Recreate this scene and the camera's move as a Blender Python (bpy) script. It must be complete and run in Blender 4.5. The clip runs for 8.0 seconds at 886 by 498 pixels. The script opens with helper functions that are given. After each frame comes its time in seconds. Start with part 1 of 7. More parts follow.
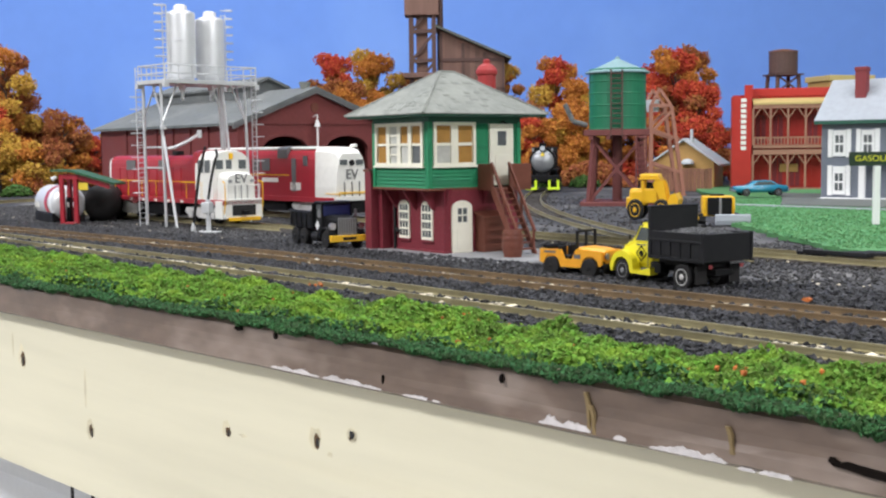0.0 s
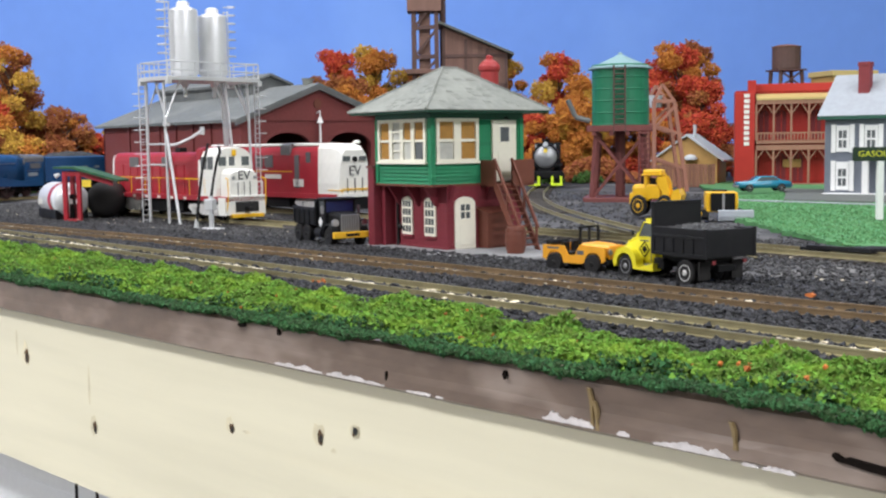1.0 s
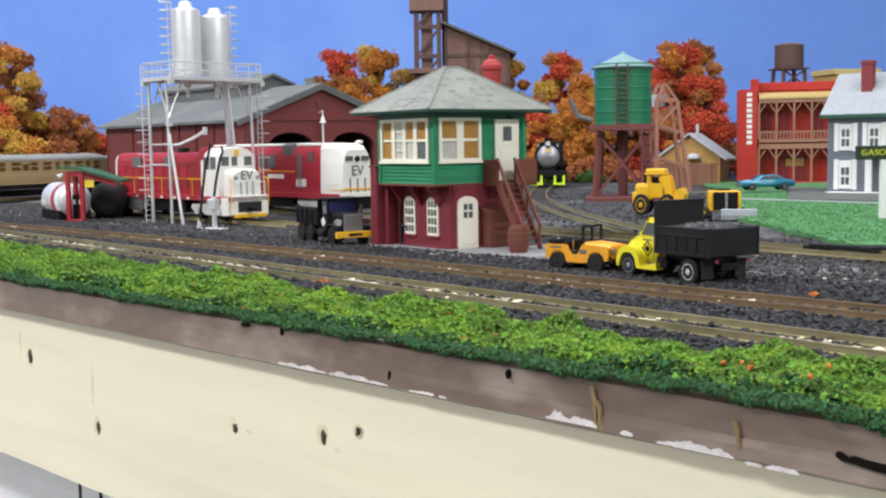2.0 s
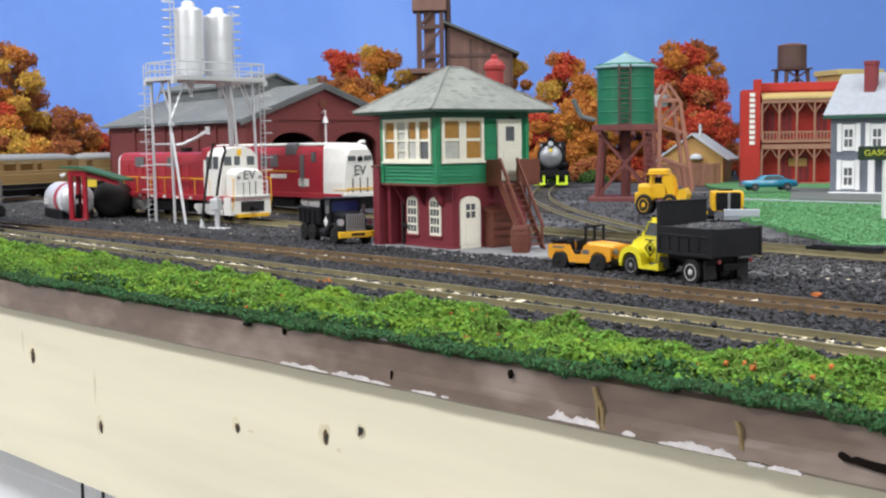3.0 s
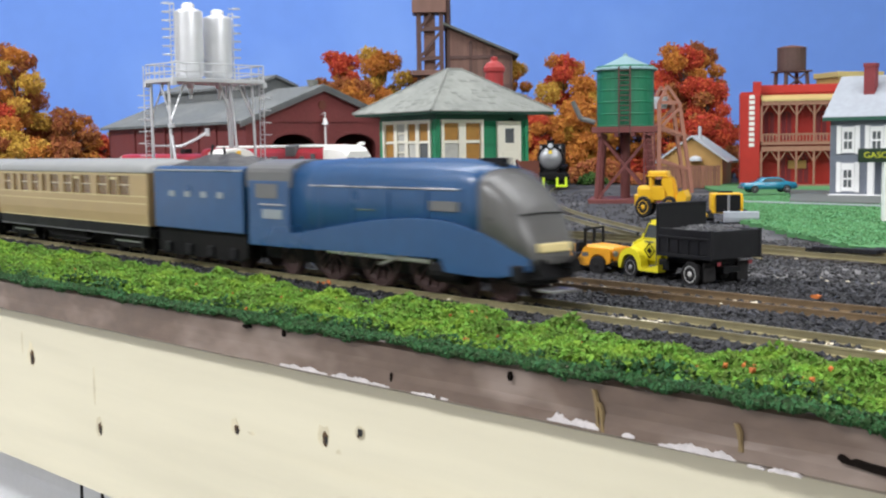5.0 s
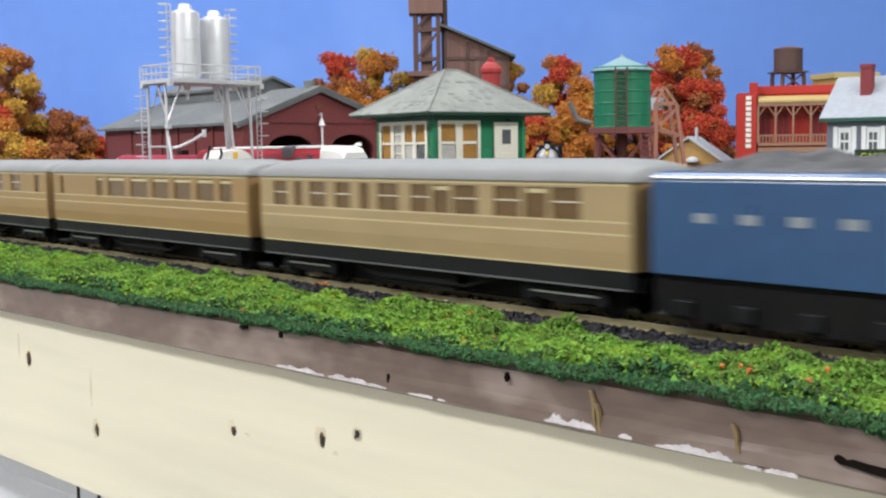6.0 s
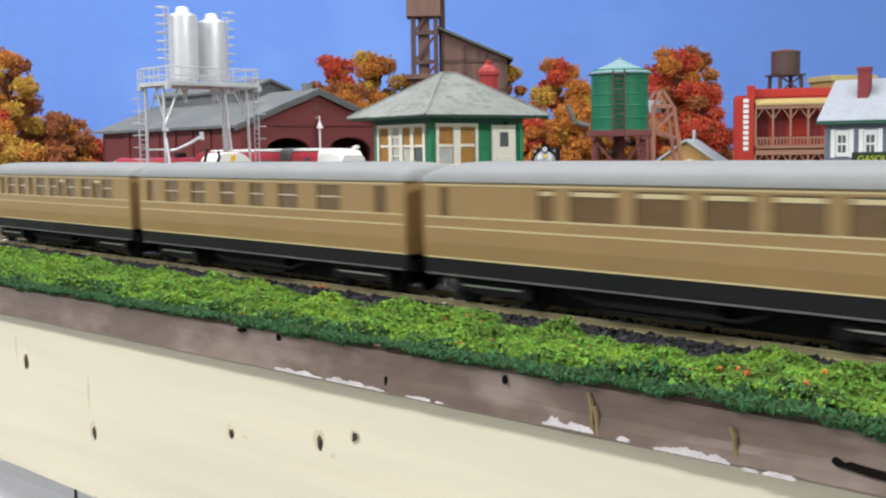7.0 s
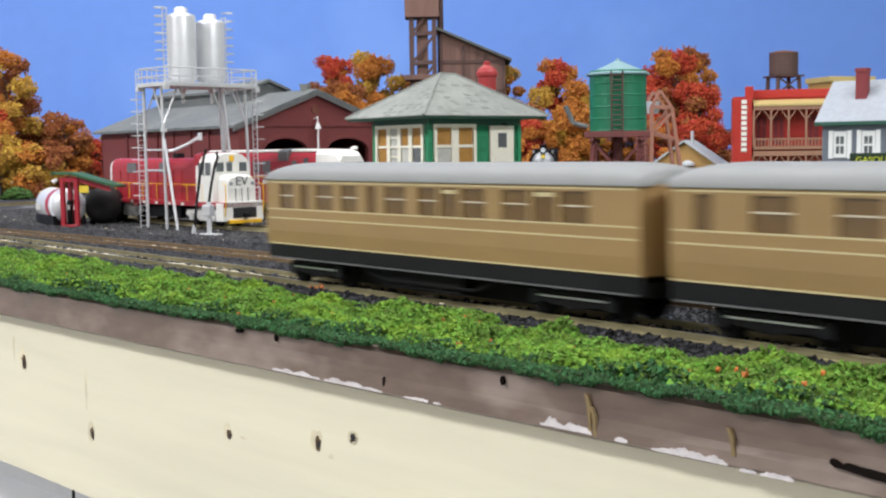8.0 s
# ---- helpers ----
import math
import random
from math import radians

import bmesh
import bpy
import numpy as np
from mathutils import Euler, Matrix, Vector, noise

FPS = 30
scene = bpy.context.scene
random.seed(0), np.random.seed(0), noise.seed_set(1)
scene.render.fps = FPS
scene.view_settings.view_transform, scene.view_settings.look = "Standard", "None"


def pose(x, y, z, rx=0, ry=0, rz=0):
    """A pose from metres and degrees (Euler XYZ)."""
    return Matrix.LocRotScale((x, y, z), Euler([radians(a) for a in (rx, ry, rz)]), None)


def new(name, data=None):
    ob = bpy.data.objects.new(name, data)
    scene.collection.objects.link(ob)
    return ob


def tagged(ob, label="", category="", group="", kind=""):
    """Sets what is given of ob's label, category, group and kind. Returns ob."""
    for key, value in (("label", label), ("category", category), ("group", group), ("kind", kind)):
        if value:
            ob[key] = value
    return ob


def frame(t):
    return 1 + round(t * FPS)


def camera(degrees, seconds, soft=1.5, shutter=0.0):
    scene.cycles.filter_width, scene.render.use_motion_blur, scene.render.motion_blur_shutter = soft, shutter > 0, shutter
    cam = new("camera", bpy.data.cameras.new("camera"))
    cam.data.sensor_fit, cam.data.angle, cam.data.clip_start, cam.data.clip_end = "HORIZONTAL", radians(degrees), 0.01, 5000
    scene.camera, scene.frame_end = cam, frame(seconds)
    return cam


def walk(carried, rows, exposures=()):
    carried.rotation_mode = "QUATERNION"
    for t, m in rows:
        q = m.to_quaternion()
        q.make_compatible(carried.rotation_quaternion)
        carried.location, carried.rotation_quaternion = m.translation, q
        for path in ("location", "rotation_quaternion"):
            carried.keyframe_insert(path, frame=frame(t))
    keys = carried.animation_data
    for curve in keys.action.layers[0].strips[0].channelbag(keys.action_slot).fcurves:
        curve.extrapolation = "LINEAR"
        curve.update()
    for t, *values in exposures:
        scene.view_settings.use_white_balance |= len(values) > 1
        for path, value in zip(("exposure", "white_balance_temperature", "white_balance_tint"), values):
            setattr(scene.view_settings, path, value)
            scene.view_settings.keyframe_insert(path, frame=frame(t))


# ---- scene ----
EYE = 0.059          # lens height above the rail heads, metres
cam = camera(41.7, 8.0, soft=2.25, shutter=0.45)
walk(cam, [
    (0, pose(0, 0, EYE, 85.034, 0.674, 45.260)),
    (0.5, pose(0, 0, EYE, 84.946, 0.788, 45.346)),
    (1, pose(0, 0, EYE, 84.850, 0.797, 45.400)),
    (1.5, pose(0, 0, EYE, 84.844, 0.906, 45.470)),
    (3, pose(0, 0, EYE, 84.829, 0.865, 45.657)),
    (3.5, pose(0, 0, EYE, 84.938, 0.835, 45.718)),
    (4, pose(0, 0, EYE, 84.913, 0.848, 45.683)),
    (4.5, pose(0, 0, EYE, 84.914, 0.828, 45.673)),
    (6, pose(0, 0, EYE, 84.968, 0.830, 45.487)),
    (6.5, pose(0, 0, EYE, 85.013, 0.841, 45.401)),
    (7, pose(0, 0, EYE, 85.100, 0.837, 45.375)),
    (7.5, pose(0, 0, EYE, 85.125, 0.875, 45.253)),
    (8, pose(0, 0, EYE, 85.134, 0.784, 45.287)),
])

# ---- light: fluorescent fixtures on the ceiling of the layout room ----
world = bpy.data.worlds.new("room_air")
scene.world = world
world.use_nodes = True
world.node_tree.nodes["Background"].inputs[0].default_value = (0.9, 0.95, 1.0, 1)
world.node_tree.nodes["Background"].inputs[1].default_value = 0.10


def tube_light(x, y, z, length, width, turn, watts):
    data = bpy.data.lights.new("ceiling_tube", "AREA")
    data.shape, data.size, data.size_y, data.energy = "RECTANGLE", length, width, watts
    data.color = (0.975, 0.98, 1.02)
    lamp = new("ceiling_tube", data)
    lamp.matrix_world = pose(x, y, z, 0, 0, turn)
    return lamp


tube_light(-1.10, -0.95, 1.30, 1.2, 0.30, 0, 54)
tube_light(-1.15, 0.65, 1.30, 1.2, 0.30, 45, 15)
tube_light(-0.10, 0.95, 1.30, 1.2, 0.30, 45, 12)
tube_light(1.45, 0.20, 1.30, 1.2, 0.30, 80, 46)

# ---- materials ----


def material(name, color, rough=0.6, metal=0.0, vary=0.12, scale=300.0, bump=0.15, bump_scale=None, spec=0.4, island=0.0, obrand=0.0,
             coarse=40.0, second=None, second_amount=0.35, stretch=(1, 1, 1), hue=0.0, coat=0.0):
    """Paint, plastic, wood or stone: base colour varied at two scales, roughness varied, fine relief."""
    m = bpy.data.materials.new(name)
    m.use_nodes = True
    nt = m.node_tree
    nd, ln = nt.nodes, nt.links
    bs = nd["Principled BSDF"]
    tc = nd.new("ShaderNodeTexCoord")
    mp = nd.new("ShaderNodeMapping")
    mp.inputs["Scale"].default_value = stretch
    ln.new(tc.outputs["Object"], mp.inputs["Vector"])
    fine = nd.new("ShaderNodeTexNoise")
    fine.inputs["Scale"].default_value, fine.inputs["Detail"].default_value = scale, 5.0
    big = nd.new("ShaderNodeTexNoise")
    big.inputs["Scale"].default_value, big.inputs["Detail"].default_value = coarse, 3.0
    ln.new(mp.outputs[0], fine.inputs["Vector"])
    ln.new(mp.outputs[0], big.inputs["Vector"])
    add = nd.new("ShaderNodeMath")
    add.operation = "ADD"
    ln.new(fine.outputs["Fac"], add.inputs[0])
    ln.new(big.outputs["Fac"], add.inputs[1])
    value = add.outputs[0]
    rng = nd.new("ShaderNodeMapRange")
    rng.inputs[1].default_value, rng.inputs[2].default_value = 0.55, 1.45
    rng.inputs[3].default_value, rng.inputs[4].default_value = 1.0 - vary, 1.0 + vary
    ln.new(value, rng.inputs[0])
    val = rng.outputs[0]
    if island or obrand:
        geo = nd.new("ShaderNodeNewGeometry") if island else nd.new("ShaderNodeObjectInfo")
        out = geo.outputs["Random Per Island"] if island else geo.outputs["Random"]
        r2 = nd.new("ShaderNodeMapRange")
        amount = island or obrand
        r2.inputs[3].default_value, r2.inputs[4].default_value = 1.0 - amount, 1.0 + amount
        ln.new(out, r2.inputs[0])
        mul = nd.new("ShaderNodeMath")
        mul.operation = "MULTIPLY"
        ln.new(val, mul.inputs[0])
        ln.new(r2.outputs[0], mul.inputs[1])
        val = mul.outputs[0]
    hsv = nd.new("ShaderNodeHueSaturation")
    hsv.inputs["Color"].default_value = (*color, 1)
    ln.new(val, hsv.inputs["Value"])
    col = hsv.outputs[0]
    if hue and (island or obrand):
        r3 = nd.new("ShaderNodeMapRange")
        r3.inputs[3].default_value, r3.inputs[4].default_value = 0.5 - hue, 0.5 + hue
        ln.new(out, r3.inputs[0])
        ln.new(r3.outputs[0], hsv.inputs["Hue"])
    if second:
        ramp = nd.new("ShaderNodeMapRange")
        ramp.inputs[1].default_value, ramp.inputs[2].default_value = 0.52, 0.68
        ramp.inputs[4].default_value = second_amount
        ln.new(big.outputs["Fac"], ramp.inputs[0])
        mix = nd.new("ShaderNodeMixRGB")
        mix.inputs[2].default_value = (*second, 1)
        ln.new(ramp.outputs[0], mix.inputs[0])
        ln.new(col, mix.inputs[1])
        col = mix.outputs[0]
    ln.new(col, bs.inputs["Base Color"])
    rr = nd.new("ShaderNodeMapRange")
    rr.inputs[1].default_value, rr.inputs[2].default_value = 0.3, 0.7
    rr.inputs[3].default_value, rr.inputs[4].default_value = max(0.03, rough - 0.1), min(1.0, rough + 0.1)
    ln.new(big.outputs["Fac"], rr.inputs[0])
    ln.new(rr.outputs[0], bs.inputs["Roughness"])
    bs.inputs["Metallic"].default_value = metal
    bs.inputs["Specular IOR Level"].default_value = spec
    bs.inputs["Coat Weight"].default_value = coat
    if bump:
        bp = nd.new("ShaderNodeBump")
        bp.inputs["Strength"].default_value, bp.inputs["Distance"].default_value = bump, 0.0006
        src = fine
        if bump_scale:
            src = nd.new("ShaderNodeTexNoise")
            src.inputs["Scale"].default_value, src.inputs["Detail"].default_value = bump_scale, 4.0
            ln.new(mp.outputs[0], src.inputs["Vector"])
        ln.new(src.outputs["Fac"], bp.inputs["Height"])
        ln.new(bp.outputs[0], bs.inputs["Normal"])
    return m


M_BALLAST = material("black_ballast", (0.030, 0.030, 0.035), 0.8, vary=0.5, scale=500, coarse=25, bump=0.8, second=(0.10, 0.10, 0.11), second_amount=0.25)
M_STONE = material("ballast_stone", (0.027, 0.027, 0.030), 0.6, vary=0.3, scale=700, island=0.85, bump=0.3, spec=0.25)
M_GRIT = material("yard_grit", (0.056, 0.055, 0.057), 0.7, vary=0.3, scale=700, island=0.7, bump=0.3, spec=0.35)
M_YARD = material("cinder_ground", (0.050, 0.050, 0.056), 0.85, vary=0.5, scale=260, coarse=17, bump=0.8, second=(0.26, 0.25, 0.24), second_amount=0.55)
M_GREENGROUND = material("green_scatter", (0.085, 0.235, 0.090), 0.9, vary=0.3, scale=450, coarse=30, bump=0.8, second=(0.07, 0.20, 0.075), second_amount=0.5)
M_TURF = material("foam_turf", (0.120, 0.232, 0.027), 0.95, vary=0.55, scale=300, coarse=80, island=0.40, bump=0.2, hue=0.02, second=(0.200, 0.320, 0.030), second_amount=0.75)
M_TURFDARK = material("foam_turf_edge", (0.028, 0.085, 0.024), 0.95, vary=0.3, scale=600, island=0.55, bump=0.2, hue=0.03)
M_FLOWER = material("flower_red", (0.45, 0.13, 0.03), 0.8, island=0.3)
# paler second colour: brush streaks with their glossy sheen painted in
M_FASCIA = material("brown_latex_paint", (0.140, 0.098, 0.074), 0.38, vary=0.35, scale=170, coarse=48, bump=1.0, bump_scale=75, second=(0.28, 0.222, 0.185), second_amount=0.8, stretch=(0.55, 1, 1.2), spec=0.55)
M_PLASTER = material("chipped_white_filler", (0.60, 0.56, 0.55), 0.85, vary=0.3, bump=0.6)
M_PLY = material("pale_plywood", (0.715, 0.67, 0.505), 0.5, vary=0.12, scale=45, coarse=7, bump=0.10, second=(0.70, 0.60, 0.37), second_amount=0.6, stretch=(0.16, 1, 2.0))
M_STAIN = material("tan_knot_stain", (0.63, 0.57, 0.40), 0.6, vary=0.25, scale=200)
M_KNOT = material("dark_knot", (0.09, 0.05, 0.02), 0.7, vary=0.3)
M_GLUE = material("dried_glue", (0.22, 0.155, 0.07), 0.35, vary=0.2)
M_SKY = material("blue_backdrop_paint", (0.165, 0.325, 0.82), 0.75, vary=0.04, scale=30, coarse=2.0, bump=0.03, second=(0.24, 0.42, 0.90), second_amount=0.6)
M_WALL = material("room_wall_paint", (0.78, 0.77, 0.74), 0.8, vary=0.04, bump=0.1)
M_FLOOR = material("grey_floor_paint", (0.32, 0.32, 0.33), 0.6, vary=0.12)
M_RAIL = material("tarnished_brass_rail", (0.37, 0.325, 0.185), 0.38, metal=0.5, vary=0.25, scale=200, coarse=30)
M_RAILRUST = material("rusty_rail", (0.22, 0.150, 0.082), 0.5, metal=0.35, vary=0.3, scale=200, coarse=30)
M_TIE = material("dark_tie", (0.05, 0.043, 0.038), 0.8, vary=0.3, obrand=0.35)
M_CHIP = material("bare_tie_chip", (0.68, 0.60, 0.45), 0.7, vary=0.2, island=0.3)

# ---- building blocks (all shapes are written in millimetres) ----
MM = 0.001


def part(name, bm, mat, parent=None, label="", smooth=False, kind=""):
    """One mesh object, made from bm in millimetres, under a thing or a part."""
    me = bpy.data.meshes.new(name)
    bmesh.ops.scale(bm, vec=(MM, MM, MM), verts=bm.verts)
    bm.normal_update()
    bm.to_mesh(me)
    bm.free()
    me.materials.append(mat)
    if smooth:
        for p in me.polygons:
            p.use_smooth = True
    ob = new(name, me)
    if parent:
        ob.parent = parent
    return tagged(ob, label, kind=kind)


def thing(name, label, category, m=None, group=""):
    ob = new(name)
    ob.empty_display_size = 0.01
    ob.matrix_world = m or Matrix()
    return tagged(ob, label, category, group)


def box(x0, x1, y0, y1, z0, z1, bev=0.0, bm=None, m=None):
    bm = bm or bmesh.new()
    r = bmesh.ops.create_cube(bm, size=1.0)
    vs = r["verts"]
    t = Matrix.Translation(((x0 + x1) / 2, (y0 + y1) / 2, (z0 + z1) / 2)) @ Matrix.Diagonal((x1 - x0, y1 - y0, z1 - z0, 1))
    bmesh.ops.transform(bm, matrix=(m @ t) if m else t, verts=vs)
    if bev:
        es = list({e for v in vs for e in v.link_edges})
        bmesh.ops.bevel(bm, geom=es, offset=bev, segments=2, affect="EDGES", profile=0.5)
    return bm


def cyl(p0, p1, r0, r1=None, seg=16, bm=None, caps=True):
    bm = bm or bmesh.new()
    p0, p1 = Vector(p0), Vector(p1)
    d = p1 - p0
    r1 = r0 if r1 is None else r1
    q = d.to_track_quat("Z", "Y").to_matrix().to_4x4()
    bmesh.ops.create_cone(bm, cap_ends=caps, segments=seg, radius1=r0, radius2=r1, depth=d.length, matrix=Matrix.Translation((p0 + p1) / 2) @ q)
    return bm


def lathe(profile, seg=24, bm=None, m=None):
    """A turned shape: (radius, height) pairs round the z axis."""
    bm = bm or bmesh.new()
    rings = []
    for r, z in profile:
        rings.append([bm.verts.new((r * math.cos(2 * math.pi * i / seg), r * math.sin(2 * math.pi * i / seg), z)) for i in range(seg)])
    for a, b in zip(rings, rings[1:]):
        for i in range(seg):
            j = (i + 1) % seg
            bm.faces.new((a[i], a[j], b[j], b[i]))
    bm.faces.new(list(reversed(rings[0])))
    bm.faces.new(rings[-1])
    if m:
        bmesh.ops.transform(bm, matrix=m, verts=[v for ring in rings for v in ring])
    return bm


def prism(poly, axis, a, b, bm=None):
    """A flat outline drawn out along x, y or z from a to b."""
    bm = bm or bmesh.new()

    def put(u, v, w):
        return {"x": (w, u, v), "y": (u, w, v), "z": (u, v, w)}[axis]
    lo = [bm.verts.new(put(u, v, a)) for u, v in poly]
    hi = [bm.verts.new(put(u, v, b)) for u, v in poly]
    n = len(poly)
    bm.faces.new(lo)
    bm.faces.new(list(reversed(hi)))
    for i in range(n):
        j = (i + 1) % n
        bm.faces.new((lo[i], hi[i], hi[j], lo[j]))
    bmesh.ops.recalc_face_normals(bm, faces=bm.faces)
    return bm


def loft(sections, bm=None, caps=True):
    """Closed rings of equal length, joined one to the next."""
    bm = bm or bmesh.new()
    rings = [[bm.verts.new(p) for p in s] for s in sections]
    n = len(rings[0])
    for a, b in zip(rings, rings[1:]):
        for i in range(n):
            j = (i + 1) % n
            bm.faces.new((a[i], a[j], b[j], b[i]))
    if caps:
        bm.faces.new(list(reversed(rings[0])))
        bm.faces.new(rings[-1])
    bmesh.ops.recalc_face_normals(bm, faces=bm.faces)
    return bm


def tube(points, r, seg=8, bm=None):
    bm = bm or bmesh.new()
    for a, b in zip(points, points[1:]):
        cyl(a, b, r, seg=seg, bm=bm)
    return bm


def scatter(name, centres, sizes, mat, shape="rock", parent=None, label="", kind="stuff", category="", flat=1.0):
    """Many small loose pieces in one mesh; centres in metres."""
    n = len(centres)
    if shape == "rock":
        base = np.array([(1, 0, 0), (-1, 0, 0), (0, 1, 0), (0, -1, 0), (0, 0, 1), (0, 0, -1)], float)
        tri = np.array([(0, 2, 4), (2, 1, 4), (1, 3, 4), (3, 0, 4), (2, 0, 5), (1, 2, 5), (3, 1, 5), (0, 3, 5)])
    elif shape == "clump":
        base = np.array([(1, 1, 1), (1, -1, -1), (-1, 1, -1), (-1, -1, 1)], float) * 0.72
        tri = np.array([(0, 1, 2), (0, 3, 1), (0, 2, 3), (1, 3, 2)])
    else:
        base = np.array([(1, 0, 0.2), (0, 0.6, 0), (-1, 0, 0.2), (0, -0.6, 0)], float)
        tri = np.array([(0, 1, 2), (0, 2, 3)])
    k = len(base)
    ang = np.random.rand(n, 3) * 2 * np.pi
    cx, sx, cy, sy, cz, sz = (g for a in range(3) for g in (np.cos(ang[:, a]), np.sin(ang[:, a])))
    rot = np.empty((n, 3, 3))
    rot[:, 0, 0], rot[:, 0, 1], rot[:, 0, 2] = cy * cz, -cy * sz, sy
    rot[:, 1, 0], rot[:, 1, 1], rot[:, 1, 2] = sx * sy * cz + cx * sz, -sx * sy * sz + cx * cz, -sx * cy
    rot[:, 2, 0], rot[:, 2, 1], rot[:, 2, 2] = -cx * sy * cz + sx * sz, cx * sy * sz + sx * cz, cx * cy
    loc = base[None] * (0.65 + 0.7 * np.random.rand(n, k, 1)) * np.asarray(sizes).reshape(-1, 1, 1)
    pts = np.einsum("nij,nkj->nki", rot, loc)
    pts[:, :, 2] *= flat
    pts += np.asarray(centres)[:, None]
    faces = (tri[None] + (np.arange(n) * k)[:, None, None]).reshape(-1, 3)
    me = bpy.data.meshes.new(name)
    me.from_pydata(pts.reshape(-1, 3).tolist(), [], faces.tolist())
    me.materials.append(mat)
    ob = new(name, me)
    if parent:
        ob.parent = parent
    return tagged(ob, label, category, kind=kind)


# ---- the running line: one curve, followed by its arc length ----
RADIUS = 0.33
BACK = [(0.31, 0.0), (RADIUS * radians(128), 1 / RADIUS), (0.30 * radians(96), -1 / 0.30), (1.2, 0.0)]   # (length, curvature), from x = -0.72 backwards
SLOPE = -0.065


def line_points(offset):
    """Places and headings every 2 mm, from the far end to the near end; s = 0 where x is -0.72 on the main straight."""
    x, y = -0.72, 0.308 + offset + SLOPE * (-0.72 + 0.3)
    psi = math.atan(SLOPE)
    x0, y0, psi0 = x, y, psi
    pts, step = [], 0.002
    s = 0.0
    for length, bend in BACK:
        for _ in range(int(round(length / step))):
            psi -= bend * step
            x -= math.cos(psi) * step
            y -= math.sin(psi) * step
            s -= step
            pts.append((s, x, y, psi))
    pts.reverse()
    s, x, y = 0.0, x0, y0
    for _ in range(1100):
        pts.append((s, x, y, psi0))
        s += step
        x += math.cos(psi0) * step
        y += math.sin(psi0) * step
    return np.array(pts)


LINE = line_points(0.0)


def on_line(s, line=LINE):
    return tuple(float(np.interp(s, line[:, 0], line[:, i])) for i in (1, 2, 3))


# travel of the locomotive's front buffers, seconds and metres along the line
TRAVEL = np.array([(0.0, -0.890), (0.2, -0.810), (0.5, -0.702), (1.1, -0.556), (1.7, -0.430), (3.08, -0.065), (3.5, 0.036), (4.0, 0.174), (4.5, 0.314), (5.8, 0.717), (6.0, 0.784), (8.0, 1.458)])


def front_at(t):
    """Smooth travel between the known moments (monotone cubic)."""
    ts, ss = TRAVEL[:, 0], TRAVEL[:, 1]
    d = np.diff(ss) / np.diff(ts)
    m = np.concatenate(([d[0]], (d[:-1] + d[1:]) / 2, [d[-1]]))
    i = int(min(max(np.searchsorted(ts, t) - 1, 0), len(ts) - 2))
    h = ts[i + 1] - ts[i]
    u = (t - ts[i]) / h
    return float(ss[i] * (2 * u**3 - 3 * u**2 + 1) + m[i] * h * (u**3 - 2 * u**2 + u) + ss[i + 1] * (3 * u**2 - 2 * u**3) + m[i + 1] * h * (u**3 - u**2))


RAIL_TOP = 0.004

# ---- the layout's ground, front board and the room round it ----


def sheet(name, outline, z, mat, label, thick=3.0, kind="structure", wobble=0.0, steps=0):
    """A flat sheet with an outline given in metres and an uneven edge."""
    pts = []
    n = len(outline)
    for i in range(n):
        a, b = Vector(outline[i]), Vector(outline[(i + 1) % n])
        for k in range(max(1, steps)):
            p = a.lerp(b, k / max(1, steps))
            if wobble:
                p += Vector((random.uniform(-1, 1), random.uniform(-1, 1))) * wobble
            pts.append((p.x * 1000, p.y * 1000))
    bm = prism(pts, "z", z - thick, z)
    return part(name, bm, mat, None, label, kind=kind)


FRONT = 0.222        # the front edge of the layout
ground_bm = bmesh.new()
GX, GY = 150, 110
grid = []
for j in range(GY + 1):
    row = []
    for i in range(GX + 1):
        x, y = -3.0 + 3.9 * i / GX, FRONT + 0.004 + (3.25 - FRONT) * (j / GY) ** 1.6
        z = -0.0005
        if y > 0.43:
            z += 0.0016 * noise.noise((x * 9, y * 9, 0)) + 0.0009 * noise.noise((x * 40, y * 40, 2))
        row.append(ground_bm.verts.new((x * 1000, y * 1000, z * 1000)))
    grid.append(row)
for j in range(GY):
    for i in range(GX):
        ground_bm.faces.new((grid[j][i], grid[j][i + 1], grid[j + 1][i + 1], grid[j + 1][i]))
part("ground", ground_bm, M_YARD, None, "dark grey cinder yard ground with dusty patches", smooth=True, kind="structure")
sheet("lawn", [(-0.62, 1.02), (-0.47, 0.76), (-0.36, 0.65), (-0.25, 0.552), (-0.12, 0.52), (0.5, 0.6), (0.6, 1.9), (-0.55, 1.9), (-0.9, 1.36)], 3.0, M_GREENGROUND,
      "green flocked lawn beside the yard tracks", wobble=0.004, steps=14)
sheet("ballast_bed", [(-1.0, 0.262), (0.6, 0.225), (0.6, 0.40), (-0.45, 0.408), (-1.0, 0.42)], 1.2, M_BALLAST, "black ballast bed under the main tracks", wobble=0.002, steps=30)


